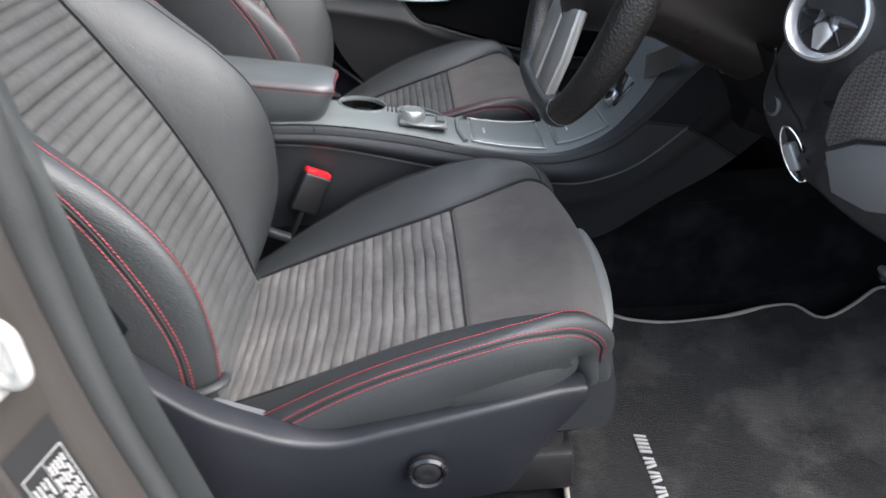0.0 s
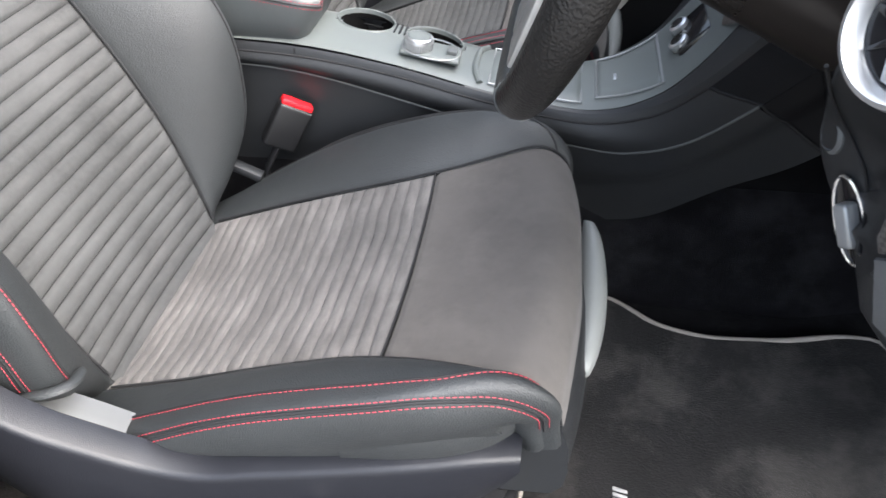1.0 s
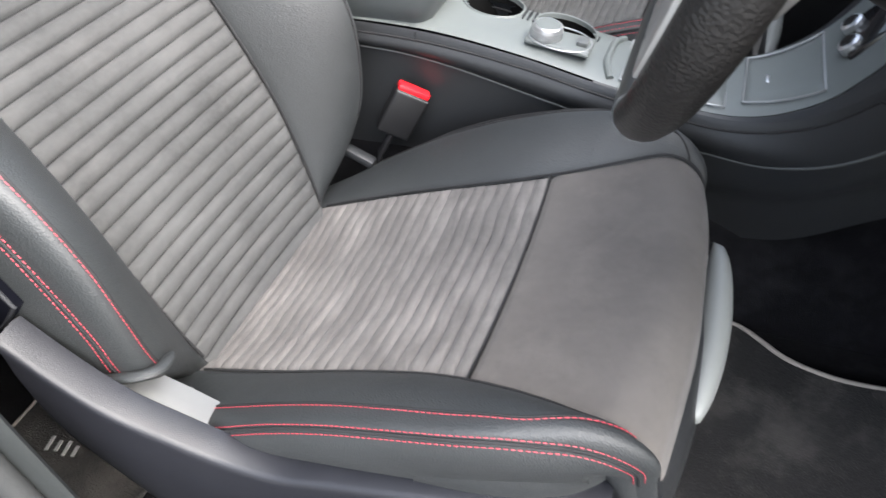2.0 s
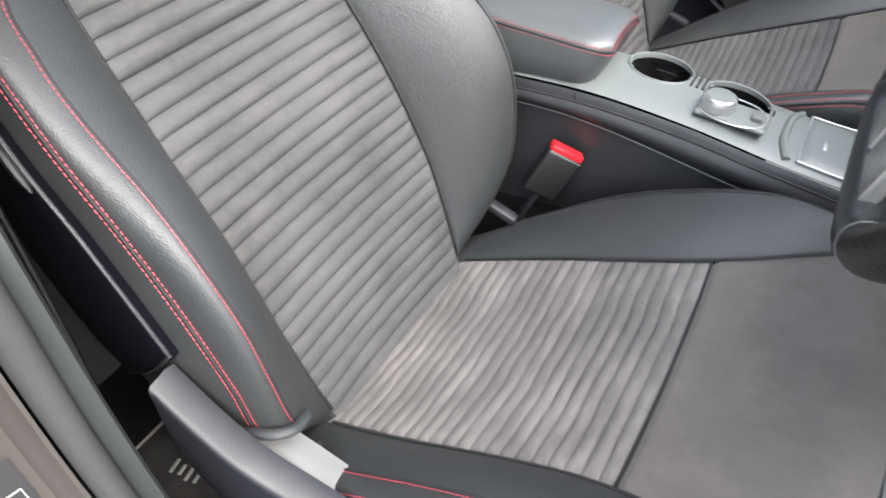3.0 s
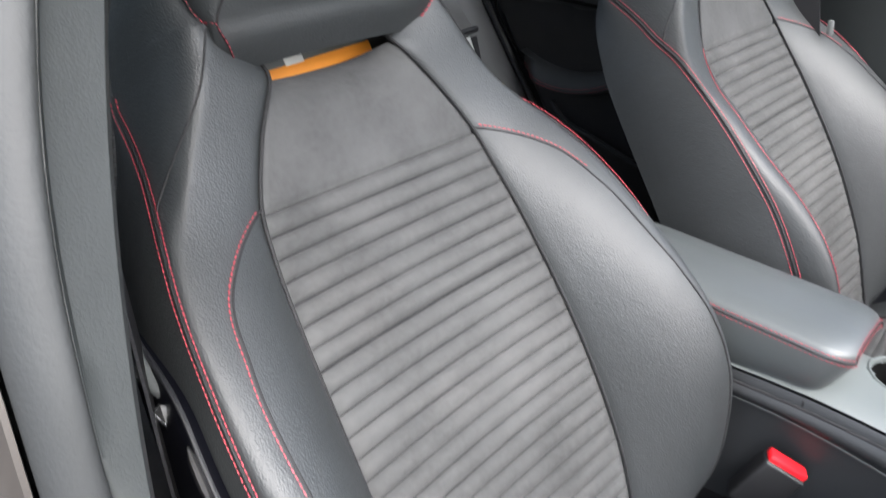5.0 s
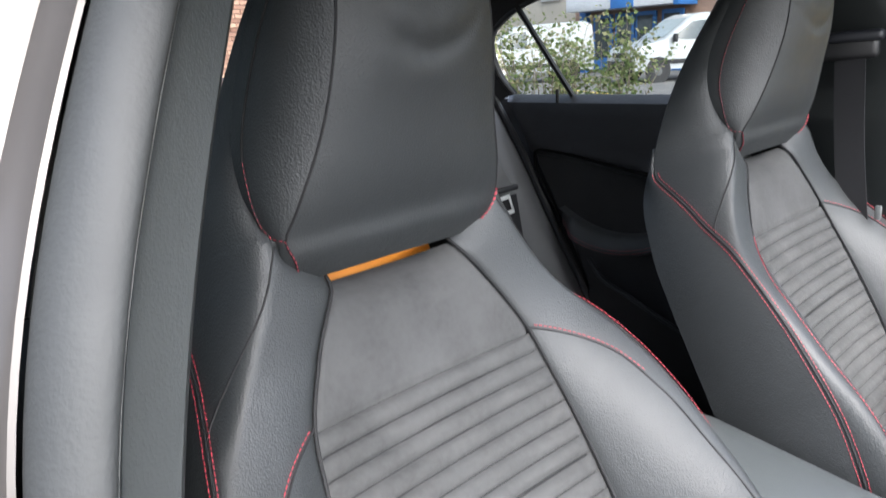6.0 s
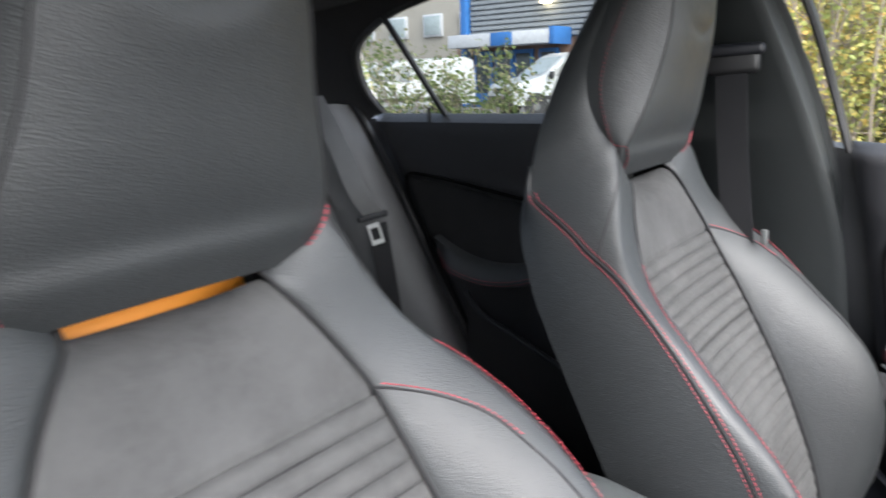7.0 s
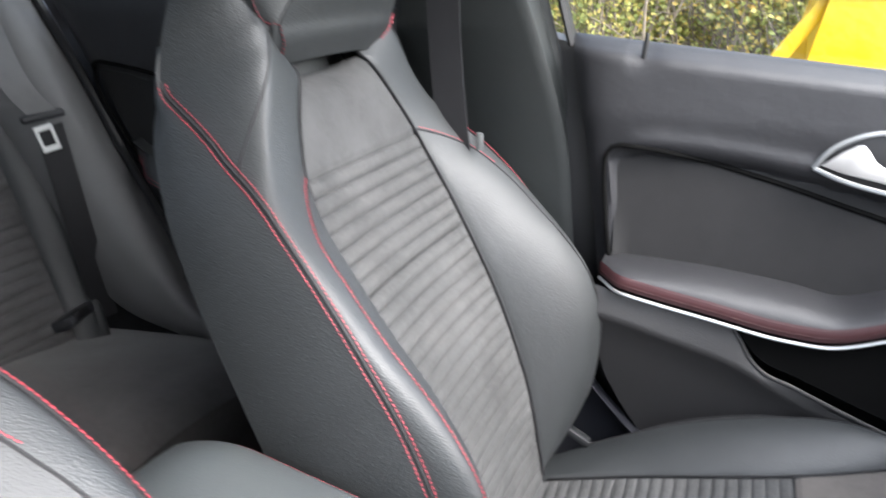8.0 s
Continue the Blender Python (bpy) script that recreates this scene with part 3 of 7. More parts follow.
def head_point(s, u, side, off, extra=0.0):
    p, k = head_raw(s, u, side, off, extra), joint(s)
    if u < 2 or u > 3 or k == 1:
        return p
    return (1 - k) * back_raw(s, u, side, off, extra) + k * p


def cushion_frame(v):
    """Place along the cushion, and its normal, round the front edge too."""
    r, v0 = 0.045, 0.462
    if v <= v0:
        return v * CUSH_D, CUSH_N
    q = (v - v0) / r
    if q < 1.75:
        p = v0 * CUSH_D + r * math.sin(q) * CUSH_D - r * (1 - math.cos(q)) * CUSH_N
    else:
        p = v0 * CUSH_D + r * math.sin(1.75) * CUSH_D - r * (1 - math.cos(1.75)) * CUSH_N + (v - v0 - 1.75 * r) * (math.cos(1.75) * CUSH_D - math.sin(1.75) * CUSH_N)
        q = 1.75
    return p, math.cos(q) * CUSH_N + math.sin(q) * CUSH_D


def cushion_point(v, u, side, off, extra=0.0):
    y, h = section(CK, v, u)
    p, n = cushion_frame(v)
    bow = (0.018 - 0.034 * min(1.3, (y / 0.21) ** 2)) * smoothstep(0.34, 0.49, v)
    return off + p + bow * CUSH_D + (h + extra) * n + np.array([0, side * y, 0])


def ease(n):
    return 0.5 - 0.5 * np.cos(np.pi * np.linspace(0, 1, n))


def panel(g, f, s0, s1, u0, u1, side, off, ns, nu, dip=0.003, ends=True, wrinkle=0.0):
    """A cushioned panel of the seat whose rims sink into the seams."""
    ss = s0 + (s1 - s0) * (ease(ns) if ends else np.linspace(0, 1, ns))
    P = []
    for s in ss:
        row, line = [], [f(s, u, side, off) for u in u0 + (u1 - u0) * ease(nu)]
        L = np.r_[0, np.cumsum(np.linalg.norm(np.diff(line, axis=0), axis=1))]
        for k, u in enumerate(u0 + (u1 - u0) * ease(nu)):
            d = min(L[k], L[-1] - L[k])
            e = -dip * math.exp(-((d / 0.0045) ** 2))
            if ends:
                e -= dip * math.exp(-((min(s - s0, s1 - s) / 0.0045) ** 2))
            if wrinkle:
                e += wrinkle * noise.noise(Vector(line[k]) * 28)
            row.append(f(s, u, side, off, e))
        P.append(row)
    return g.grid(np.array(P))


def flat_panel(g, f, s0, s1, off, ns, nu, dip=0.003):
    """A plain panel across the whole insert, sunk at its rims only."""
    P = []
    for s in s0 + (s1 - s0) * ease(ns):
        e0 = -dip * math.exp(-((min(s - s0, s1 - s) / 0.0045) ** 2))
        P.append([f(s, abs(u), 1 if u >= 0 else -1, off, e0 - dip * math.exp(-(((1 - abs(u)) * 0.15 / 0.0045) ** 2)) + 0.0012 * noise.noise(Vector((u * 2.2, s * 16, 4.0)))) for u in np.sin(np.linspace(-math.pi / 2, math.pi / 2, nu))])
    return g.grid(np.array(P))


def grooves(s0, s1, count, bow=0.0):
    """count + 1 places of the sewn grooves; bow widens the pitch towards s0."""
    k = np.linspace(0, 1, count + 1)
    return s0 + (s1 - s0) * (k + bow * k * (1 - k))


def ribbed(g, f, cuts, off, cols=30, depth=0.0068, wavy=0.0, deep=()):
    """A field of padded ribs with sewn grooves at cuts between them; the grooves listed in deep are stronger."""
    per, us, P = 8, np.linspace(-1, 1, cols), []
    last = (len(cuts) - 1) * per
    for i in range(last + 1):
        k, r = divmod(i, per)
        s = float(cuts[k] + (cuts[k + 1] - cuts[k]) * r / per) if r else float(cuts[k])
        near = k if r < per / 2 else k + 1
        low = 1.0 + 0.7 * (near in deep) * max(0.0, 1 - 2 * abs(r - per * (near > k)) / per)
        row = []
        for u in us:
            sw = s + wavy * noise.noise(Vector((u * 3.0, s * 9.0, 1.7)))
            ph = math.sin(math.pi * r / per)
            soft = 0.75 + 0.45 * noise.noise(Vector((u * 2.5, s * 14, 5.0))) if wavy else 1.0 + 0.2 * noise.noise(Vector((u * 1.6, s * 19, 8.0)))
            e = depth * soft * (ph**0.5 - 0.75 * low) + (0.0016 if wavy else 0.0007) * noise.noise(Vector((u * 4, s * 22, 2.0)))
            edge = 1 - abs(u)
            e = e * min(1.0, edge / 0.06) - 0.004 * math.exp(-((edge / 0.02) ** 2))
            row.append(f(sw if 0 < i < last else s, abs(u), 1 if u >= 0 else -1, off, e))
        P.append(row)
    return g.grid(np.array(P))


def surface_line(f, path, side, off, n=160, shift=0.0):
    """Points and normals along a path of (s, u) on the seat; shift moves the line sideways by metres."""
    q = np.array(path, float)
    L = np.r_[0, np.cumsum(np.linalg.norm(np.diff(q, axis=0) * (1, 0.06), axis=1))]
    fs, fu = hermite(L, q[:, 0]), hermite(L, q[:, 1])
    pts, nrm = [], []
    for x in np.linspace(0, L[-1], n):
        s, u = float(fs(x)), float(fu(x))
        p = f(s, u, side, off)
        up = f(s, u, side, off, 0.01) - p
        up /= np.linalg.norm(up)
        lo, hi = f(s, max(0, u - 0.08), side, off), f(s, min(4, u + 0.08), side, off)
        across = (hi - lo) / (np.linalg.norm(hi - lo) + 1e-9)
        along = f(s + 0.004, u, side, off) - f(s - 0.004, u, side, off)
        m = np.cross(along, across)
        m /= np.linalg.norm(m) + 1e-9
        m = m if m @ up > 0 else -m
        if abs(m @ up) < 0.25:
            m = m if m[1] * side > 0 else -m
        pts.append(p + across * shift)
        nrm.append(m)
    return np.array(pts), np.array(nrm)


def shifted(line, d):
    """The same line moved sideways on its surface by d metres."""
    p, m = line
    t = np.gradient(p, axis=0)
    a = np.cross(m, t)
    a /= np.linalg.norm(a, axis=1)[:, None] + 1e-9
    return p + a * d, m


def crease(s, u):
    """A sagging fold in the leather near the top of the head restraint, with small wrinkles round it."""
    d = s - (0.790 + 0.05 * u * u)
    soft = max(0.0, 1 - (u / 0.8) ** 2)
    fold = -0.0034 * math.exp(-((d / 0.008) ** 2)) + 0.0022 * math.exp(-(((d - 0.017) / 0.012) ** 2)) + 0.0010 * math.exp(-(((d + 0.016) / 0.012) ** 2))
    return soft * (fold + 0.0011 * noise.noise(Vector((u * 12, s * 110, 7))) * math.exp(-(((d - 0.015) / 0.025) ** 2)))


BACK_CUTS = grooves(-0.092, 0.534, 31, 0.056)
CUSH_CUTS = grooves(-0.03, 0.334, 22)


def build_seat(off, outer, label, worn):
    """A sports seat with its head restraint in one piece. outer: the side, -1 or 1, with the adjuster and the plastic cover."""
    off = np.array(off, float)
    seat = thing("sports_seat", Vector(off) + Vector((0.2, 0, -0.17)), label, "car seat", "front seats")
    cloth = SUEDE_WORN if worn else SUEDE
    part("cushion_insert", ribbed(Geo(), cushion_point, CUSH_CUTS, off, depth=0.0056, wavy=0.003 if worn else 0.0015), cloth, seat, "ribbed grey microfibre, creased and worn pale" if worn else "ribbed grey microfibre")
    g = flat_panel(Geo(), cushion_point, 0.336, 0.60, off, 44, 33)
    part("cushion_front", g, SUEDE_SMOOTH, seat, "smooth grey microfibre, scuffed")
    part("backrest_insert", ribbed(Geo(), back_point, BACK_CUTS, off, deep=(24,)), SUEDE, seat, "ribbed dark grey microfibre")
    g = flat_panel(Geo(), back_point, 0.5345, 0.648, off, 30, 33, 0.0035)
    part("backrest_top", g, SUEDE, seat, "smooth dark grey microfibre")
    thread, seam = Geo(), Geo()
    for sd in (-1, 1):
        part("cushion_bolster", panel(Geo(), cushion_point, -0.05, 0.60, 1, 3, sd, off, 80, 32, wrinkle=0.0005), LEATHER, seat)
        part("cushion_side", panel(Geo(), cushion_point, -0.05, 0.60, 3, 4, sd, off, 60, 8), LEATHER, seat)
        part("backrest_bolster", panel(Geo(), back_point, -0.05, 0.70, 1, 3, sd, off, 90, 34, wrinkle=0.0004), LEATHER, seat)
        part("backrest_side", panel(Geo(), back_point, -0.05, 0.705, 3, 4, sd, off, 70, 10), LEATHER, seat)
        # sewn lines: the inner run, the double run along the edge, and the plain seams
        inner = surface_line(back_point, [(0.075, 2), (0.2, 2), (0.36, 2), (0.44, 1.97), (0.49, 1.80), (0.517, 1.5), (0.532, 1.22), (0.540, 1.02)], sd, off, 220)
        sewn = inner if sd < 0 else surface_line(back_point, [(0.455, 1.95), (0.49, 1.80), (0.517, 1.5), (0.532, 1.22), (0.540, 1.02)], sd, off, 80)
        stitches(thread, shifted(sewn, -0.0032 * sd), 0.0006)
        seam.tube(inner[0] + inner[1] * 0.0002, 0.0011, 6)
        edge = surface_line(back_point, [(0.088, 3), (0.2, 3), (0.4, 3), (0.55, 3), (0.673, 3)], sd, off, 240)
        keep = slice(0, 240) if sd < 0 else slice(110, 240)
        for d in (0.0046, -0.0046):
            stitches(thread, tuple(a[keep] for a in shifted(edge, d)), 0.0007)
        seam.tube(edge[0], 0.0016, 6)
        plain = surface_line(back_point, [(0.562, 2.98), (0.60, 2.5), (0.64, 2.15), (0.684, 2.0)], sd, off, 60)
        seam.tube(plain[0] + plain[1] * 0.0003, 0.0009, 6)
        high = 0.0 if sd < 0 else 0.42
        side_run = surface_line(cushion_point, [(0.038, 2 + high), (0.2, 2 + high), (0.38, 2 + high), (0.44, 1.95 + high), (0.475, 1.6 + high), (0.492, 1.2 + 0.5 * high), (0.5, 1.02)], sd, off, 200)
        if sd < 0:
            stitches(thread, shifted(side_run, 0.0032 * sd), 0.0006)
        seam.tube(side_run[0] + side_run[1] * 0.0002, 0.0011, 6)
        edge = surface_line(cushion_point, [(0.092, 3), (0.2, 3), (0.4, 3), (0.5, 3), (0.56, 3)], sd, off, 220)
        if sd < 0:
            stitches(thread, shifted(edge, 0.0046), 0.0007)
            stitches(thread, shifted(edge, -0.0046), 0.0007)
        seam.tube(edge[0], 0.0016, 6)
        for f, run in ((back_point, [(0.0, 1), (0.3, 1), (0.66, 1)]), (cushion_point, [(0.0, 1), (0.3, 1), (0.56, 1)])):
            seam.tube(surface_line(f, run, sd, off, 90)[0], 0.0016, 6)
        # head restraint: red run up the side seam, plain seam up the front edge
        run = [head_point(s, 1.0, sd, off) for s in np.linspace(0.655, 0.684, 12)] + [head_point(s, float(HEAD_SEAM(s)), sd, off) for s in np.linspace(0.69, 0.915, 70)]
        nr = [np.array([2.2, sd * 1.2, 0.2])] * 12 + [np.array([0.6, sd * 0.7, 0.2])] * 70
        sewn = slice(0, 34) if worn and sd == outer else slice(0, 82)
        stitches(thread, (np.array(run)[sewn], np.array(nr)[sewn]), 0.0008)
        seam.tube(np.array(run), 0.0012, 6)
        seam.tube(np.array([head_point(s, 1.0, sd, off) for s in np.linspace(0.684, 0.92, 60)]), 0.0011, 6)
    for s in BACK_CUTS[1:-1]:
        seam.tube(np.array([back_point(s, abs(u), 1 if u >= 0 else -1, off, -0.0047) for u in np.linspace(-0.965, 0.965, 15)]), 0.0010, 5)
    for s in CUSH_CUTS[1:-1]:
        seam.tube(np.array([cushion_point(s + 0.003 * noise.noise(Vector((u * 3.0, s * 9.0, 1.7))), abs(u), 1 if u >= 0 else -1, off, -0.0044) for u in np.linspace(-0.965, 0.965, 15)]), 0.0008, 5)
    us = np.linspace(-1, 1, 15)
    seam.tube(np.array([cushion_point(0.335, abs(u), 1 if u >= 0 else -1, off, -0.0005) for u in us]), 0.0013, 6)
    part("stitching", thread, THREAD, seat, "red contrast stitching")
    part("seams", seam, SEAM, seat)
    # head restraint
    ss = 0.652 + (0.934 - 0.652) * np.linspace(0, 1, 84)
    g = Geo()
    g.grid(np.array([[head_point(s, abs(u), 1 if u >= 0 else -1, off, 0.0007 * noise.noise(Vector((u * 2, s * 20, 3))) + crease(s, u)) for u in np.linspace(-1, 1, 41)] for s in ss]))
    part("headrest_front", g, LEATHER, seat, "black leather head restraint, creased at the top")
    for sd in (-1, 1):
        part("headrest_side", Geo().grid(np.array([[head_point(s, u, sd, off) for u in 1 + ease(11)] for s in ss])), LEATHER, seat)
    g = Geo()
    for sd in (-1, 1):
        g.grid(np.array([[head_point(s, u, sd, off) for u in np.r_[2 + ease(9), 3 + np.linspace(0.1, 1, 8)]] for s in ss]))
    part("headrest_back", g, LEATHER, seat)
    # hard shell behind
    g, rows = Geo(), []
    for s in np.linspace(-0.03, 0.655, 40):
        y4, h4 = float(BK[6](s)), float(BK[7](s))
        rows.append([off + s * BACK_D + (h4 - 0.030 * min(1.0, max(0.0, (0.655 - s) / 0.15)) * (1 - abs(u) ** 5) + 0.004 * (abs(u) > 0.99)) * BACK_N + np.array([0, u * (y4 - 0.004), 0]) for u in np.linspace(-1, 1, 25)])
    g.grid(np.array(rows))
    part("back_shell", g, WING, seat, "dark plastic back shell")
    for sd in (-1, 1):
        if sd != outer and worn:
            part("shell_rim", Geo().tube(np.array([back_point(s, 4, sd, off) for s in np.linspace(0.10, 0.50, 40)]), 0.0014, 6), PLASTIC, seat)
    # hard wing of the shell over the outer side
    wing = []
    for s in np.linspace(0.165, 0.502, 46):
        q = min(1.0, (s - 0.165) / 0.03) ** 0.5
        u0 = 4.0 + (3.21 + 0.75 * max(0, (s - 0.41) / 0.092) ** 2.5 - 4.0) * q
        wing.append([back_point(s, u0 + (4.0 - u0) * k, outer, off) + np.array([0, outer * (0.001 + 0.006 * min(1.0, k * 6) ** 0.5), 0]) for k in np.linspace(0, 1, 14)])
    w = part("shell_wing", Geo().grid(np.array(wing)), WING, seat, "dark navy plastic side wing")
    part("wing_rim", Geo().tube(np.array([r[1] for r in wing]), 0.0024, 8), PLASTIC, w)
    notch = np.array([wing[k][2] for k in range(26, 33)]) + np.array([0.004, outer * 0.002, 0.004])
    part("release_slot", Geo().tube(notch, [0.001, 0.003, 0.004, 0.004, 0.004, 0.003, 0.001], 8), BLACK, w)
    # a strip across the gap under the head restraint
    g = Geo()
    a = off + 0.652 * BACK_D - 0.070 * BACK_N
    g.box(a, (0.003, 0.20, 0.020), 0.001, rot=Euler((0.05, radians(-22), 0)).to_matrix())
    part("label_strip", g, ORANGE if worn else PLASTIC_GREY, seat, "orange label strip" if worn else "")
    if worn:
        g = Geo().box(a + 0.016 * BACK_D, (0.003, 0.19, 0.018), 0.001, rot=Euler((0.05, radians(-22), 0)).to_matrix())
        part("label_band", g, PLASTIC_GREY, seat)
        part("label_mark", Geo().box(a + 0.016 * BACK_D + np.array([0.002, 0.0, 0]), (0.002, 0.022, 0.014), 0.0005, rot=Euler((0.05, radians(-22), 0)).to_matrix()), WHITE, seat)
    # frame under the cushion
    g = Geo().box(off + np.array([0.24, 0, -0.080]), (0.42, 0.36, 0.06), 0.015)
    g.box(off + np.array([0.20, 0.17, -0.13]), (0.52, 0.05, 0.07), 0.008).box(off + np.array([0.20, -0.17, -0.13]), (0.52, 0.05, 0.07), 0.008)
    part("seat_frame", g, BLACK, seat)
    # leather skirt under the front end of each cushion bolster
    for sd in (-1, 1):
        edge = smooth_path([(0.30, 0.243, 0), (0.36, 0.239, 0), (0.405, 0.229, 0), (0.436, 0.214, 0), (0.458, 0.190, 0), (0.468, 0.165, 0)], 24)
        rows = [[off + np.array([x - d * 0.4, sd * (y - d), z]) for d, z in ((0.012, 0.112), (0.004, 0.100), (0.0, 0.085), (0.001, 0.060), (0.006, 0.040), (0.014, 0.030))] for x, y, _ in edge]
        part("cushion_skirt", Geo().grid(np.array(rows)), LEATHER, seat)
    # front fascia below the lip
    rows = []
    for y in np.linspace(-0.175, 0.175, 25):
        bow = 0.02 * (1 - (y / 0.175) ** 2)
        rows.append([off + np.array([x + bow, y, z]) for x, z in ((0.45, 0.072), (0.480, 0.066), (0.497, 0.050), (0.506, 0.02), (0.508, -0.02), (0.505, -0.045), (0.493, -0.058), (0.40, -0.063))])
    for k, y in ((0, -0.186), (-1, 0.186)):
        end = [p + np.array([0.0 if 0 < j < 7 else 0.0, (y - p[1] + off[1]) * (0.85 if 1 < j < 6 else 1.0), 0]) for j, p in enumerate(rows[k])]
        shut = [np.array([off[0] + 0.43, off[1] + y, p[2]]) for p in end]
        if k == 0:
            rows = [shut, end] + rows
        else:
            rows = rows + [end, shut]
    part("front_fascia", Geo().grid(np.array(rows)), CONSOLE_SIDE, seat)
    # grey pull handle at the front
    rows = []
    for k, y in enumerate(np.linspace(-0.095, 0.115, 20)):
        e = math.sin(math.pi * k / 19) ** 0.4
        rows.append([off + np.array([0.512 + 0.014 * e + 0.016 * e * math.cos(q), y, 0.045 + (y - 0.03) * 0.25 + 0.020 * e * math.sin(q)]) for q in np.linspace(0, 2 * math.pi, 14, endpoint=False)])
    part("pull_handle", Geo().grid(np.array(rows), closed=True, cap=True), HANDLE_GREY, seat, "grey plastic release handle")
    # side cover with its bright ledge
    top = smooth_path([(-0.035, -0.287, 0.185), (0.0, -0.284, 0.140), (0.035, -0.279, 0.100), (0.075, -0.270, 0.066), (0.115, -0.262, 0.038), (0.16, -0.257, 0.026),
                       (0.22, -0.250, 0.031), (0.29, -0.243, 0.040), (0.37, -0.232, 0.048), (0.43, -0.217, 0.048), (0.462, -0.205, 0.040)], 60)
    rows = []
    for k, p in enumerate(top):
        t = k / 59
        low = -0.125 + 0.10 * max(0, (0.16 - t) / 0.16) + 0.055 * max(0, (t - 0.8) / 0.2) ** 2
        x = p[0] - 0.055 * max(0, (t - 0.82) / 0.18) * 1.0
        out = 0.012
        prof = [(p[0], p[1] + 0.020, p[2] + 0.000), (p[0], p[1] + 0.011, p[2] + 0.002), (p[0], p[1] - 0.005, p[2] + 0.000), (p[0], p[1] - 0.0085, p[2] - 0.0015), (p[0], p[1] - 0.0105, p[2] - 0.0045), (p[0], p[1] - 0.0112, p[2] - 0.0085), (p[0], p[1] - out + 0.001, p[2] - 0.020)]
        for q in np.linspace(0.12, 1, 8):
            prof.append((p[0] + (x - p[0]) * q, p[1] - out + 0.010 * q - 0.003 * math.sin(math.pi * q) + 0.012 * q**3, p[2] - 0.018 + (low - p[2] + 0.018) * q))
        rows.append([off + np.array([a, b * (-outer), c]) for a, b, c in prof])
    cover = part("side_cover", Geo().grid(np.array(rows)), PLASTIC_BLUE, seat, "dark satin plastic side cover")
    c = off + np.array([0.265, outer * 0.268, -0.028])
    g = Geo().lathe(c, (0, outer, 0), [(0.024, -0.004), (0.024, 0.003), (0.021, 0.006), (0.018, 0.004), (0.017, -0.001)], 32)
    k = part("adjuster_knob", g, GLOSS, cover, "round black adjuster with a rim")
    part("knob_cap", Geo().lathe(c, (0, outer, 0), [(0.0165, -0.003), (0.0160, 0.003), (0.010, 0.0055), (0.004, 0.004)], 24), BLACK, k)
    if not worn:
        return seat
    # pale recliner cover between back and cushion, above the side cover
    low = smooth_path([(-0.045, -0.262, 0.105), (-0.015, -0.258, 0.070), (0.020, -0.254, 0.048), (0.055, -0.250, 0.030), (0.080, -0.248, 0.020), (0.105, -0.247, 0.010)], 24)
    rise = hermite([0, 0.3, 0.55, 0.8, 1.0], [0.007, 0.012, 0.015, 0.009, 0.001])
    rows = []
    for k, p in enumerate(low):
        h = float(rise(k / 23))
        rows.append([off + np.array([p[0], -outer * (p[1] + d), p[2] + h * e]) for d, e in ((0.004, -0.25), (0.0, 0.0), (0.003, 0.35), (0.008, 0.70), (0.014, 0.93), (0.024, 1.0), (0.040, 0.9))])
    part("hinge_cover", Geo().grid(np.array(rows)), HINGE, seat, "grey plastic recliner cover")
    # rolled leather edges where the covers of back and cushion end
    flap = np.array([back_point(s, u, outer, off, 0.004) for s, u in zip(np.linspace(0.068, 0.100, 22), np.linspace(1.75, 3.95, 22))])
    part("back_flap", Geo().tube(flap + np.array([0.004, outer * 0.004, 0]), [0.003] + [0.0070] * 20 + [0.004], 10, flat=0.7), LEATHER, seat)
    flap = np.array([cushion_point(v, u, outer, off, 0.004) for v, u in zip(np.linspace(0.015, 0.130, 22), np.linspace(1.6, 3.8, 22))])
    part("cushion_flap", Geo().tube(flap + np.array([0, outer * 0.006, 0.002]), [0.003] + [0.0058] * 20 + [0.003], 10), LEATHER, seat)
    return seat


build_seat((0, 0, 0), -1, "black leather sports seat with worn ribbed grey cushion, red stitching", True)
build_seat((0.035, 0.72, 0), 1, "black leather sports seat with ribbed grey insert beside passenger door", False)


# ---- centre console ----
console = thing("centre_console", (0.3, 0.362, -0.19), "satin grey and black centre console between the front seats", "centre console")
CZ = hermite([-0.25, 0.04, 0.107, 0.245, 0.362, 0.448, 0.517, 0.567, 0.613, 0.642, 0.70, 0.80], [0.205, 0.203, 0.198, 0.174, 0.145, 0.129, 0.127, 0.142, 0.173, 0.208, 0.30, 0.42])
CY = hermite([-0.25, 0.10, 0.30, 0.45, 0.55, 0.62, 0.69, 0.80], [0.298, 0.298, 0.297, 0.290, 0.272, 0.245, 0.20, 0.14])


def console_top(x, k, lift=0.0):
    """k runs 0..1 across the top from the driver's to the passenger's side."""
    y0 = float(CY(x))
    y = y0 + (0.724 - 2 * y0) * k
    crown = 0.010 * (1 - (2 * k - 1) ** 4)
    return np.array([x, y, float(CZ(x)) + crown - 0.008 + lift])


holes = [(0.182, 0.398, 0.041), (0.285, 0.388, 0.041)]
xs = np.linspace(-0.22, 0.76, 99)
g, shoulder = Geo(), [Geo(), Geo()]
TY = hermite([-0.25, 0.36, 0.42, 0.49, 0.57, 0.64, 0.8], [0.300, 0.298, 0.296, 0.290, 0.278, 0.268, 0.26])


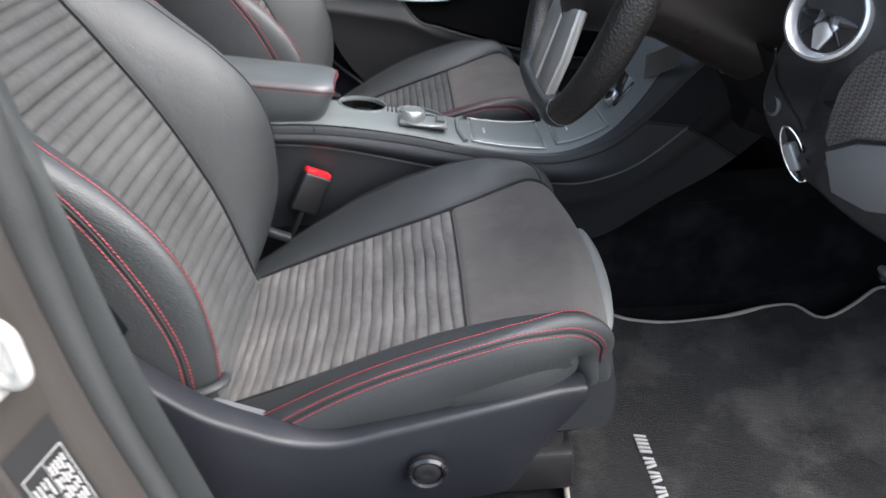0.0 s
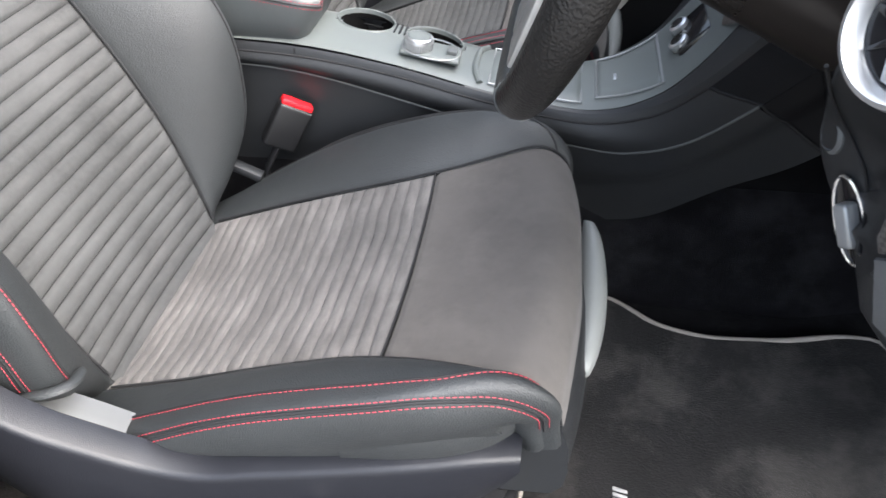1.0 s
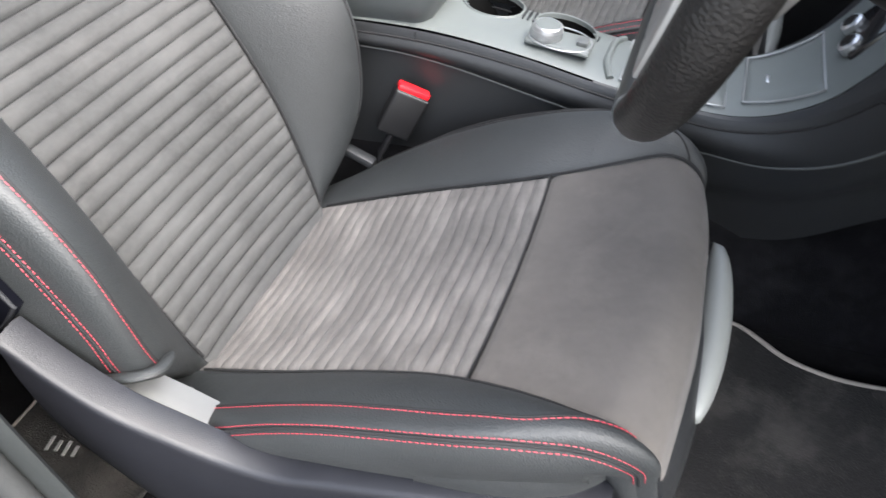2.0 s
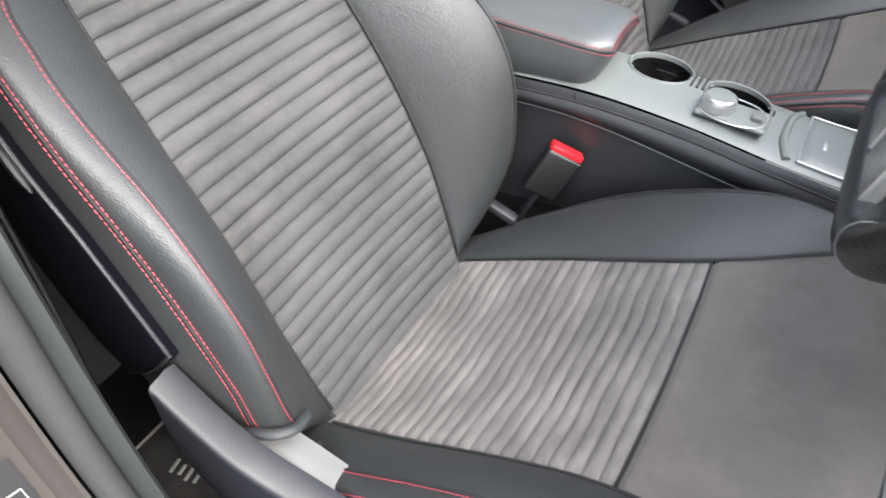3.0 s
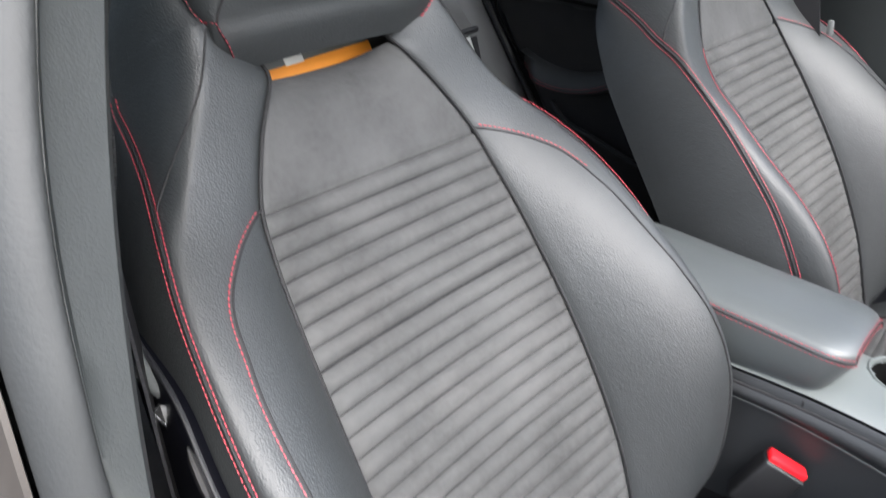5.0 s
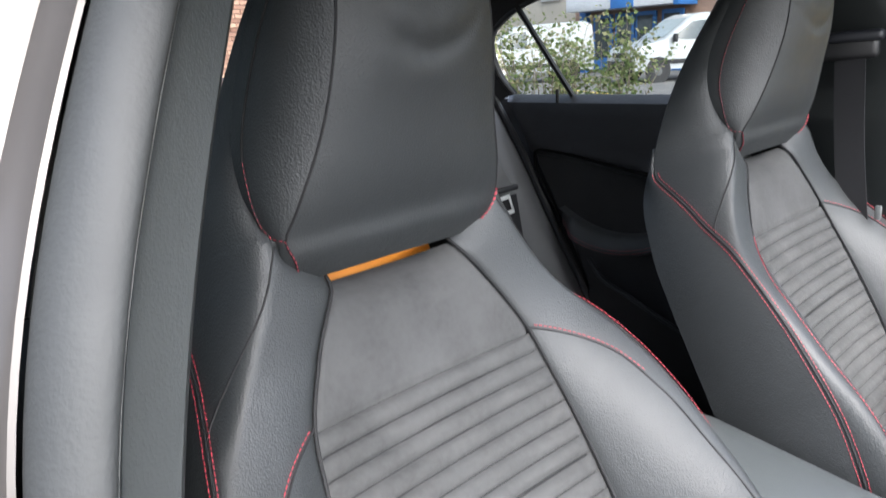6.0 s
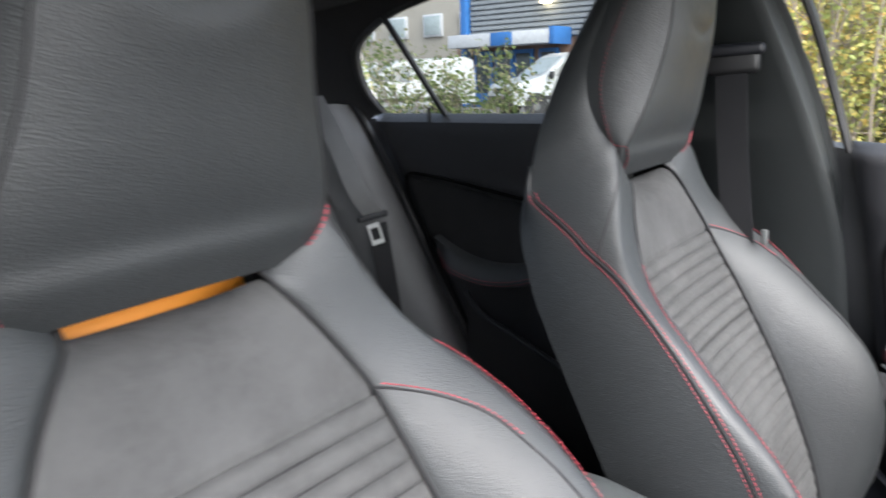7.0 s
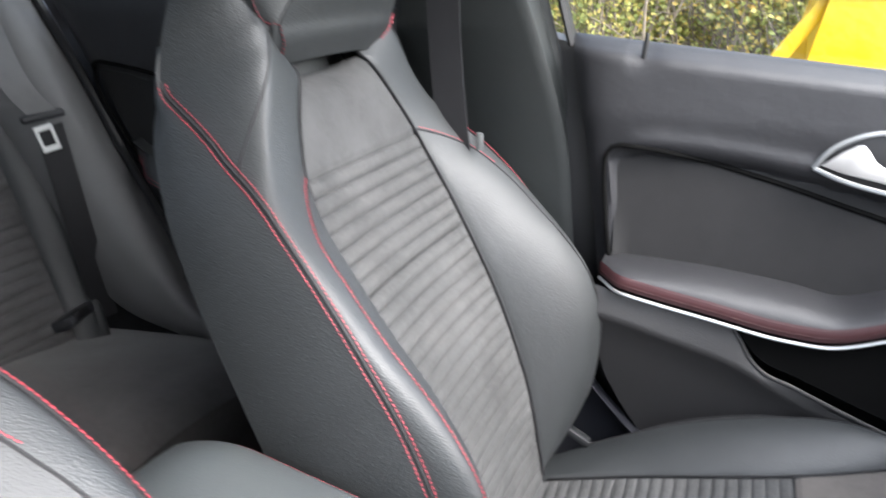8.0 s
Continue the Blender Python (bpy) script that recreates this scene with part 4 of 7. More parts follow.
def top_k(x, q):
    """Across the panel painted light: q 0..1 between its two edges."""
    y0 = float(CY(x))
    a = max(0.0, (float(TY(x)) - y0) / (0.724 - 2 * y0))
    return a + (1 - 2 * a) * q


P = np.array([[console_top(x, top_k(x, q)) for q in np.linspace(0, 1, 41)] for x in xs])
# shoulders are the same plastic, left dark where the painted reflection ends
for sd in (0, 1):
    shoulder[sd].grid(np.array([[console_top(x, top_k(x, sd) + (sd - top_k(x, sd)) * q, -0.0015 * (q < 0.1)) for q in np.linspace(0, 1, 8)] for x in xs[56:]]))
n, m = P.shape[:2]
F = []
for i in range(n - 1):
    for j in range(m - 1):
        c = P[i:i + 2, j:j + 2].reshape(-1, 3).mean(0)
        if not any(((c[0] - hx) / r) ** 2 + ((c[1] - hy) / (r * 0.86)) ** 2 < 1 for hx, hy, r in holes):
            F.append((i * m + j, i * m + j + 1, (i + 1) * m + j + 1, (i + 1) * m + j))
g.add(P.reshape(-1, 3), F)
part("top_panel", g, CONSOLE_TOP, console, "satin top panel, sky reflection painted into its grey")
for sd in (0, 1):
    part("console_shoulder", shoulder[sd], CONSOLE_SIDE, console)
    g = shoulder[sd] = Geo()
    g.grid(np.array([[console_top(x, sd), console_top(x, sd) + np.array([0, (0.004 if sd else -0.004), -0.006]), console_top(x, sd) + np.array([0, (0.006 if sd else -0.006), -0.026])] for x in xs]))
    part("console_edge", g, CONSOLE_SIDE, console)
for hx, hy, r in holes:
    z = float(CZ(hx))
    ang = np.linspace(0, 2 * math.pi, 36, endpoint=False)
    slope = (float(CZ(hx + 0.03)) - float(CZ(hx - 0.03))) / 0.06
    rings = []
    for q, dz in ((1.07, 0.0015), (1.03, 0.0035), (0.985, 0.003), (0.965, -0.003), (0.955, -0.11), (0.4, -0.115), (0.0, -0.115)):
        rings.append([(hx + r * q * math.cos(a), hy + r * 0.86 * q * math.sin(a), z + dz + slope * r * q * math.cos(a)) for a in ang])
    part("cup_holder", Geo().grid(np.array(rings[:4]), closed=True), CONSOLE_TOP, console)
    # the well's inner shade is put into its near-black colour
    part("cup_well", Geo().grid(np.array(rings[3:]) * np.array([1, 1, 1]) + np.array([0, 0, -0.0005]), closed=True), VOID, console, "deep cup well, its shade painted black")
g = Geo()
for k in range(3):
    x = 0.2265 + 0.0075 * k
    g.box((x, 0.392, float(CZ(x)) + 0.003), (0.0028, 0.030, 0.003), 0.001, rot=Euler((0, radians(10), 0)).to_matrix())
part("divider_slots", g, BLACK, console)
# rotary controller on its plate
tilt = Euler((0, radians(10), 0)).to_matrix()
plate = part("controller_plate", Geo().box((0.288, 0.338, 0.1725), (0.085, 0.047, 0.007), 0.0034, 3, tilt), CONSOLE_TOP, console, "satin grey plate with a thin silver edge")
rim = smooth_path([(x, y, 0) for x, y in ((-0.038, -0.014), (-0.034, -0.019), (0.034, -0.019), (0.038, -0.014), (0.038, 0.014), (0.034, 0.019), (-0.034, 0.019), (-0.038, 0.014), (-0.038, -0.014))], 60)
part("plate_edge", Geo().tube([Vector((0.288, 0.338, 0.1762)) + tilt @ Vector(p) for p in rim], 0.0011, 6), SILVER, plate)
part("plate_key", Geo().box((0.318, 0.340, 0.1735), (0.014, 0.020, 0.006), 0.001, 2, tilt), PLASTIC_GREY, plate)
ax = (math.sin(radians(10)), 0, math.cos(radians(10)))
dial = part("controller_dial", Geo().lathe((0.269, 0.336, 0.174), ax, [(0.0195, 0.0), (0.0205, 0.004), (0.0205, 0.016), (0.0190, 0.021), (0.0170, 0.0222), (0.0165, 0.0212)], 48), SATIN, console, "knurled chrome dial")
part("dial_cap", Geo().lathe((0.269, 0.336, 0.174), ax, [(0.0168, 0.018), (0.0165, 0.0222), (0.012, 0.0228), (0.004, 0.0230)], 36), CONSOLE_TOP, dial)
g = Geo()
for k in range(40):
    a = 2 * math.pi * k / 40
    u = np.array([math.cos(a) * math.cos(radians(10)), math.sin(a), -math.cos(a) * math.sin(radians(10))])
    base = np.array((0.269, 0.336, 0.174)) + 0.0206 * u
    g.tube([base + np.array(ax) * 0.004, base + np.array(ax) * 0.016], 0.0006, 4)
part("dial_knurl", g, SILVER, dial)


# two lids with bright frames
def lid(x0, x1, k0, k1, name):
    g = Geo()
    loop = [console_top(x, k) for x, k in [(x, k0) for x in np.linspace(x0, x1, 12)] + [(x, k1) for x in np.linspace(x1, x0, 12)]]
    g.grid(np.array([[console_top(x, k, 0.0035 - 0.004 * (max(abs(2 * (x - x0) / (x1 - x0) - 1), abs(2 * (k - k0) / (k1 - k0) - 1)) > 0.97)) for k in np.linspace(k0, k1, 14)] for x in np.linspace(x0, x1, 20)]))
    ob = part(name, g, CONSOLE_TOP, console, "satin grey storage lid with a silver frame")
    edge = np.array(loop + [loop[0]])
    part("lid_frame", Geo().tube(edge + np.array([0, 0, 0.003]), 0.0015, 6), SILVER, ob)
    return ob


big = lid(0.372, 0.500, 0.09, 0.91, "storage_lid")
part("finger_mark", Geo().box((0.396, 0.352, float(CZ(0.396)) + 0.006), (0.004, 0.022, 0.002), 0.0008, rot=tilt), SATIN, big)
small = lid(0.520, 0.602, 0.16, 0.84, "ashtray_lid")
part("finger_mark", Geo().box((0.545, 0.352, float(CZ(0.545)) + 0.006), (0.004, 0.018, 0.002), 0.0008), SATIN, small)
part("lid_surround", Geo().tube(smooth_path([console_top(0.36, 0.08), console_top(0.352, 0.25), console_top(0.350, 0.5), console_top(0.352, 0.75), console_top(0.36, 0.92)], 30) + np.array([0, 0, 0.001]), 0.005, 8), CONSOLE_TOP, console)
# heater panel rising to the dashboard
g = Geo().box((0.642, 0.366, 0.203), (0.018, 0.085, 0.055), 0.006, rot=Euler((0, radians(40), 0)).to_matrix())
hp = part("heater_panel", g, GLOSS, console)
for y, z, x in ((0.347, 0.190, 0.626), (0.388, 0.196, 0.629)):
    part("heater_dial", Geo().lathe((x, y, z), (-0.7, 0, 0.75), [(0.013, 0.0), (0.013, 0.010), (0.011, 0.012), (0.008, 0.0125)], 30), SATIN, hp)
    part("dial_face", Geo().lathe((x, y, z), (-0.7, 0, 0.75), [(0.0105, 0.0115), (0.008, 0.0135), (0.003, 0.0135)], 24), GLOSS, hp)
# side walls: upper with a painted crease highlight, lower down to the carpet
LX = [-0.25, 0.1, 0.3, 0.42, 0.49, 0.566, 0.632, 0.688, 0.75, 0.82]
LZ = hermite(LX, [0.155, 0.155, 0.105, 0.075, 0.068, 0.078, 0.128, 0.205, 0.30, 0.42])
LY = hermite(LX, [0.294, 0.294, 0.292, 0.288, 0.280, 0.252, 0.205, 0.160, 0.12, 0.08])
BX = [-0.25, 0.3, 0.5, 0.545, 0.65, 0.735, 0.79, 0.86]
BZ = hermite(BX, [-0.19, -0.16, -0.09, -0.070, -0.030, 0.06, 0.13, 0.25])
BY = hermite(BX, [0.285, 0.285, 0.282, 0.278, 0.250, 0.205, 0.155, 0.09])
for sd, nm in ((0, "side_wall"), (1, "side_wall")):
    my = (lambda y: y) if sd == 0 else (lambda y: 0.724 - y)

    def upper(x, q):
        a, b = (float(CY(x)) - 0.005, float(CZ(x)) - 0.020), (float(LY(x)), float(LZ(x)))
        return (x, my(a[0] + (b[0] - a[0]) * q - 0.006 * math.sin(math.pi * q)), a[1] + (b[1] - a[1]) * q)

    def under(x, q):
        b, c = (float(LY(x)), float(LZ(x))), (float(BY(x + 0.04)), float(BZ(x + 0.04)))
        return (x, my(b[0] + (c[0] - b[0]) * q + 0.004 - 0.004 * math.sin(math.pi * q) + 0.010 * smoothstep(0.25, 0.45, q)), b[1] - 0.004 + (c[1] - b[1]) * q)
    # the walls end on a slanting joint, past which the black knee panel goes on
    qs = np.linspace(0, 1, 12)
    up = [[upper(-0.22 + (0.645 + 0.045 * q + 0.22) * k, q) for q in qs] for k in np.linspace(0, 1, 90)]
    low = [[under(-0.22 + (0.69 + 0.079 * q + 0.22) * k, q) for q in qs] for k in np.linspace(0, 1, 90)]
    ob = part(nm, Geo().grid(np.array(up)), CONSOLE_SIDE, console)
    part("lower_wall", Geo().grid(np.array(low)), CONSOLE_SIDE, console)
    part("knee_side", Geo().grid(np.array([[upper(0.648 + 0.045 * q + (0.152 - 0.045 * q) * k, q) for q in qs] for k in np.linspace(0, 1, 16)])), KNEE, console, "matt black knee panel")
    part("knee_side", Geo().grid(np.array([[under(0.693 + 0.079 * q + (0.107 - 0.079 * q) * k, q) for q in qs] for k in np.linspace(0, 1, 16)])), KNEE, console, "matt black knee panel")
    part("knee_joint", Geo().tube(np.array([upper(0.6465 + 0.045 * q, q) for q in qs] + [under(0.6915 + 0.079 * q, q) for q in qs[1:]]), 0.0016, 6), SEAM, ob)
    # paler tube paints the highlight along the crease
    part("wall_crease", Geo().tube(np.array([r[-1] for r in up]), 0.0016, 6), PLASTIC_GREY, ob)
    part("top_crease", Geo().tube(np.array([r[0] for r in up]), 0.0018, 6), SEAM, ob)
g = Geo().tube([(0.104, 0.2935, 0.19), (0.1035, 0.293, 0.16)], 0.0008, 5)
part("panel_joint", g, SEAM, console)
# padded armrest
rows = []
for x in np.linspace(-0.22, 0.142, 52):
    e = min(1.0, (0.143 - x) / 0.034)
    e = math.sqrt(max(0.0, 1 - (1 - e) ** 2))
    zs = 0.2475 + (0.109 - x) * 0.158 - (0.0 if x > -0.13 else (x + 0.13) ** 2 * 4) - 0.006 * (1 - e)
    half, zb = 0.0655 * (0.62 + 0.38 * e), 0.196
    back = 0.024 * max(0.0, (x - 0.06) / 0.08)
    prof = [(-0.90, zb), (-0.985, zb + 0.008), (-1.0, 0.5 * (zb + zs)), (-1.0, zs - 0.006), (-0.985, zs), (-0.95, zs + 0.0055), (-0.85, zs + 0.010), (-0.45, zs + 0.0135), (0, zs + 0.0145)]
    prof = prof + [(-a, b) for a, b in prof[-2::-1]]
    rows.append([(x - back * min(1.0, max(0.0, (zs - b) / (zs - zb))), 0.366 + half * a, b) for a, b in prof])
g = Geo().grid(np.array(rows))
g.f += [tuple(range(len(g.v) - 17, len(g.v)))]
# top's sky reflection comes from the lightened leather colour
arm = part("armrest", g, ARM_LEATHER, console, "black leather armrest with red stitching")
g, dark = Geo(), Geo()
front = np.array(rows[-1][4:13])
seam_line = np.vstack([[r[4] for r in rows[:-1]], front, [r[12] for r in rows[-2::-1]]])
out_n = np.vstack([np.tile([0, -0.75, 0.65], (51, 1)), np.tile([0.75, 0, 0.65], (9, 1)), np.tile([0, 0.75, 0.65], (51, 1))])
dark.tube(seam_line + out_n * 0.0002, 0.0011, 6)
for dz, d in ((0.0042, -0.001), (-0.0042, 0.0008)):
    stitches(g, (seam_line + np.array([0, 0, dz]), out_n), d, size=0.0005)
part("armrest_seam", dark, SEAM, arm)
part("armrest_stitching", g, THREAD, arm, "red contrast stitching")

# ---- seat-belt buckle beside the driver's seat ----
for off in ((0, 0, 0), (0.035, 0.225, 0)):
    o = np.array(off)
    buckle = thing("belt_buckle", Vector(o) + Vector((0.09, 0.266, 0.0)), "black seat-belt buckle with a red release button", "seat belt buckle", "buckles")
    rot = Euler((0, radians(32), radians(26))).to_matrix()
    c = Vector(o) + Vector((0.088, 0.262, 0.089))
    ex, ey, ez = rot.col[0], rot.col[1], rot.col[2]
    part("buckle_body", Geo().box(c - ez * 0.005, (0.050, 0.024, 0.070), 0.005, 3, rot), BLACK, buckle)
    part("release_button", Geo().box(c + ez * 0.0325, (0.046, 0.018, 0.010), 0.003, 2, rot), RED, buckle, "red release button")
    part("button_rim", Geo().box(c + ez * 0.0275 - ey * 0.0105, (0.046, 0.0018, 0.0018), 0.0005, 2, rot), PLASTIC_GREY, buckle)
    part("buckle_strap", Geo().tube([c - ez * 0.03, c - ez * 0.08, Vector(o) + Vector((0.04, 0.255, -0.02))], 0.011, 8, flat=0.35), WEB, buckle)
for off in ((0, 0, 0), (0.035, 0.72, 0)):
    o = np.array(off, float)
    t = thing("seat_rail", Vector(o) + Vector((0.0, 0.235, -0.02)), "grey metal seat bracket end", "seat bracket", "brackets")
    part("bracket", Geo().box(o + np.array([0.022, 0.224, 0.030]), (0.06, 0.018, 0.013), 0.004, 2, Euler((0, radians(25), 0)).to_matrix()), CONSOLE_SIDE, t)

# ---- steering wheel ----
wc, wt, wr = np.array([0.4906, -0.002, 0.4842]), radians(20.1), 0.179
wheel = thing("steering_wheel", wc, "flat-bottomed black leather steering wheel with silver spokes", "steering wheel")
wm, wn_ = np.array([math.sin(wt), 0, math.cos(wt)]), np.array([-math.cos(wt), 0, math.sin(wt)])
th = np.linspace(0, 2 * math.pi, 97)[:-1]


def rim_at(a):
    sy = math.sin(a) * wr
    flat = -0.88 * wr
    if sy < flat:
        sy = flat + (sy - flat) * 0.15
    return wc + math.cos(a) * wr * np.array([0, 1, 0]) + sy * wm


ring = np.array([rim_at(a) for a in th])
P = []
for i in range(len(ring)):
    t = ring[(i + 1) % 96] - ring[i - 1]
    t /= np.linalg.norm(t)
    o = np.cross(t, wn_)
    grip = 0.0185 + 0.002 * max(0, math.cos(2 * (th[i] - math.pi / 2)) * -1)
    P.append([ring[i] + grip * (0.86 * math.cos(q) * o + math.sin(q) * wn_) for q in np.linspace(0, 2 * math.pi, 16, endpoint=False)])
P.append(P[0])
WHEEL_LEATHER = material("perforated_leather", (0.0085, 0.0082, 0.008), 0.4, grain=0.35, grain_scale=420, grain_kind="voronoi")
WHEEL_SMOOTH = material("smooth_wheel_leather", (0.014, 0.0155, 0.016), 0.36, vary=0.1, grain=0.1, grain_scale=900, grain_kind="voronoi")
WHEEL_SILVER = material("satin_silver_spoke", (0.42, 0.42, 0.41), 0.34, metal=0.75, vary=0.06, vary_scale=30)
# the flat bottom and the top of the rim are smooth, the two grips between them perforated
for k0, k1, smooth in ((10, 38, True), (38, 63, False), (63, 81, True), (81, 106, False)):
    strip = np.array([P[k % 96] for k in range(k0, k1 + 1)])
    part("rim_bottom" if k0 == 63 else "rim_top" if smooth else "rim_grip", Geo().grid(strip, closed=True), WHEEL_SMOOTH if smooth else WHEEL_LEATHER, wheel,
         "smooth black leather" if smooth else "black perforated leather")
for k in (10, 38, 63, 81):
    loop = np.array(P[k] + [P[k][0]])
    part("rim_seam", Geo().tube(loop, 0.0006, 6), PLASTIC_GREY, wheel)
hub = part("hub", Geo().lathe(wc - wn_ * 0.01, wn_, [(0.072, -0.02), (0.076, 0.0), (0.070, 0.022), (0.048, 0.032), (0.01, 0.036)], 40), BLACK, wheel, "black airbag cover")
for a0 in (math.radians(4), math.radians(176)):
    end = rim_at(a0)
    mid = wc + (end - wc) * 0.40
    d = (end - wc) / np.linalg.norm(end - wc)
    side = np.cross(d, wn_)
    w0, w1 = 0.034, 0.024
    loop = [mid - side * w0, mid + side * w0, end + side * w1 - d * 0.012, end - side * w1 - d * 0.012]
    sp = part("spoke", Geo().prism(loop, wn_ * 0.014, 0.004), BLACK, wheel)
    part("switch_pad", Geo().prism([mid + d * 0.006 - side * w0 * 0.7 + wn_ * 0.013, mid + d * 0.006 + side * w0 * 0.7 + wn_ * 0.013, mid + d * 0.05 + side * w1 * 0.8 + wn_ * 0.013, mid + d * 0.05 - side * w1 * 0.8 + wn_ * 0.013], wn_ * 0.006, 0.002), WHEEL_SILVER, sp, "silver switch pad")
# forked lower spoke with a dark gap between its arms
for sgn in (-1, 1):
    arm_pts = [wc + np.array([0, sgn * 0.005, 0]) - wm * 0.055, wc + np.array([0, sgn * 0.058, 0]) - wm * 0.048, wc + np.array([0, sgn * 0.066, 0]) - wm * 0.100,
               wc + np.array([0, sgn * 0.060, 0]) - wm * 0.148, wc + np.array([0, sgn * 0.006, 0]) - wm * 0.150, wc + np.array([0, sgn * 0.004, 0]) - wm * 0.100]
    part("lower_spoke", Geo().prism([p + wn_ * 0.002 for p in arm_pts], wn_ * 0.013, 0.004), WHEEL_SILVER, wheel, "satin silver lower spoke")
# shift paddles behind the rim
for sgn in (-1, 1):
    loop = [wc + np.array([0, sgn * y, 0]) + wm * z - wn_ * 0.035 for y, z in ((0.085, 0.030), (0.128, 0.044), (0.142, 0.020), (0.138, -0.030), (0.118, -0.052), (0.085, -0.035))]
    part("shift_paddle", Geo().prism(loop, wn_ * 0.006, 0.002), WHEEL_SILVER, wheel, "silver shift paddle")
g = Geo().tube([wc - wn_ * 0.02, wc - wn_ * 0.10, wc - wn_ * 0.22], [0.062, 0.060, 0.075], 28)
part("column_shroud", g, GLOSS_BROWN, wheel, "dark column shroud, brown reflection painted into its colour")
g = Geo().tube(smooth_path([wc - wn_ * 0.07 + np.array([0, -0.05, 0.01]), wc - wn_ * 0.065 + np.array([0, -0.10, 0.02]), wc - wn_ * 0.06 + np.array([0, -0.16, 0.035])], 14), [0.009] * 10 + [0.011, 0.012, 0.011, 0.008], 10)
part("stalk", g, PLASTIC, wheel)

# ---- dashboard, driver's end ----
dash = thing("dashboard", (0.9, 0.36, 0.3), "dark grey dashboard with a chrome-ringed vent and carbon trim", "dashboard")
rows = []
for y in np.linspace(-0.22, 1.05, 40):
    rows.append([(x, y, z) for x, z in ((1.28, 0.62), (1.0, 0.655), (0.80, 0.645), (0.70, 0.61), (0.665, 0.56), (0.68, 0.50), (0.72, 0.46), (0.735, 0.40), (0.75, 0.34), (0.78, 0.29), (0.92, 0.22), (1.2, 0.2))])
part("dash_body", Geo().grid(np.array(rows)), BLACK, dash)
# end pod that carries the vent and the light switch, turned towards the driver's door
PO, PN, PE = np.array([0.615, -0.235, 0.0]), np.array([-0.8486, -0.5291, 0.0]), np.array([0.5291, -0.8486, 0.0])


def on_pod(a, z, d=0.0):
    """a along the pod's face, z up, d out of it; the part with the switch lies deeper."""
    fold = smoothstep(0.050, 0.038, a) * smoothstep(0.445, 0.400, z)
    return PO + a * PE + np.array([0, 0, z]) + d * PN + fold * np.array([0.034, 0.068, -0.032])


lp = smooth_path([(a, z, 0) for a, z in ((0.004, 0.53), (-0.008, 0.475), (-0.018, 0.445), (-0.026, 0.413), (-0.024, 0.384), (-0.008, 0.360), (0.017, 0.338), (0.045, 0.317), (0.085, 0.299), (0.15, 0.290),
                                         (0.20, 0.32), (0.21, 0.42), (0.20, 0.54), (0.12, 0.58), (0.05, 0.57), (0.004, 0.53))], 72)[:-1]
mid = np.array([0.08, 0.42, 0])
rows = [[on_pod(*(mid + (p - mid) * k)[:2], d) for p in lp] for d, k in ((-0.20, 1.02), (-0.06, 1.01), (-0.030, 1.0), (-0.014, 0.985), (-0.005, 0.955), (0.0, 0.90), (0.003, 0.7), (0.003, 0.55), (0.003, 0.47), (0.003, 0.43), (0.003, 0.39), (0.004, 0.35), (0.004, 0.05))]
pod = part("end_pod", Geo().grid(np.array(rows), closed=True, cap=True), CONSOLE_SIDE, dash, "dark grey soft dashboard end")
lower = [on_pod(a, z, 0.0045) for a, z in ((-0.014, 0.44), (-0.004, 0.415), (0.012, 0.40), (0.028, 0.385), (0.036, 0.365), (0.044, 0.346))]
part("pod_joint", Geo().tube(smooth_path(lower, 30), 0.0012, 6), SEAM, pod)
vc, va = on_pod(0.027, 0.472, -0.002), PN * 0.95 + np.array([0, 0, 0.25])
vent = part("vent_ring", Geo().lathe(vc, va, [(0.030, -0.03), (0.0345, 0.0), (0.0365, 0.008), (0.035, 0.013), (0.0325, 0.014), (0.0285, 0.009), (0.027, -0.01)], 48), SATIN, dash, "satin silver vent ring")
part("vent_bowl", Geo().lathe(vc, va, [(0.0275, 0.004), (0.024, -0.006), (0.012, -0.012), (0.002, -0.013)], 32), GLOSS, vent)
vx = np.cross(va, (0, 0, 1))
vx /= np.linalg.norm(vx)
vy = np.cross(va, vx) / np.linalg.norm(va)
for a, wide, mat in ((1.45, 0.0105, SATIN), (1.45 + math.pi / 2, 0.005, GLOSS), (0.65, 0.003, GLOSS), (2.25, 0.003, GLOSS)):
    d, e = math.cos(a) * vx + math.sin(a) * vy, -math.sin(a) * vx + math.cos(a) * vy
    part("vent_vane", Geo().prism([vc + va * 0.002 + d * p + e * q for p, q in ((-0.026, -0.3 * wide), (-0.026, 0.3 * wide), (-0.008, wide), (0.008, wide), (0.026, 0.3 * wide), (0.026, -0.3 * wide), (0.008, -wide), (-0.008, -wide))], va * 0.004, 0.001), mat, vent)
# rotary light switch sunk in its oval bezel
sc = on_pod(0.030, 0.352, 0.002)
s2, s1 = 0.527 * PE + np.array([0, 0, -0.85]), 0.85 * PE + np.array([0, 0, 0.527])
ang = np.linspace(0, 2 * math.pi, 41)
oval = np.array([sc + 0.0112 * math.cos(a) * s1 + 0.0300 * math.sin(a) * s2 + PN * 0.003 for a in ang])
sw = part("light_switch", Geo().grid(np.array([[sc + k * (0.0112 * math.cos(a) * s1 + 0.030 * math.sin(a) * s2) + PN * d for a in ang[:-1]] for k, d in ((1.12, -0.010), (1.0, 0.003), (0.9, 0.002), (0.3, 0.001))]), closed=True, cap=True), GLOSS, dash, "oval light switch")
part("switch_bezel", Geo().tube(oval, 0.0014, 8), CHROME, sw)
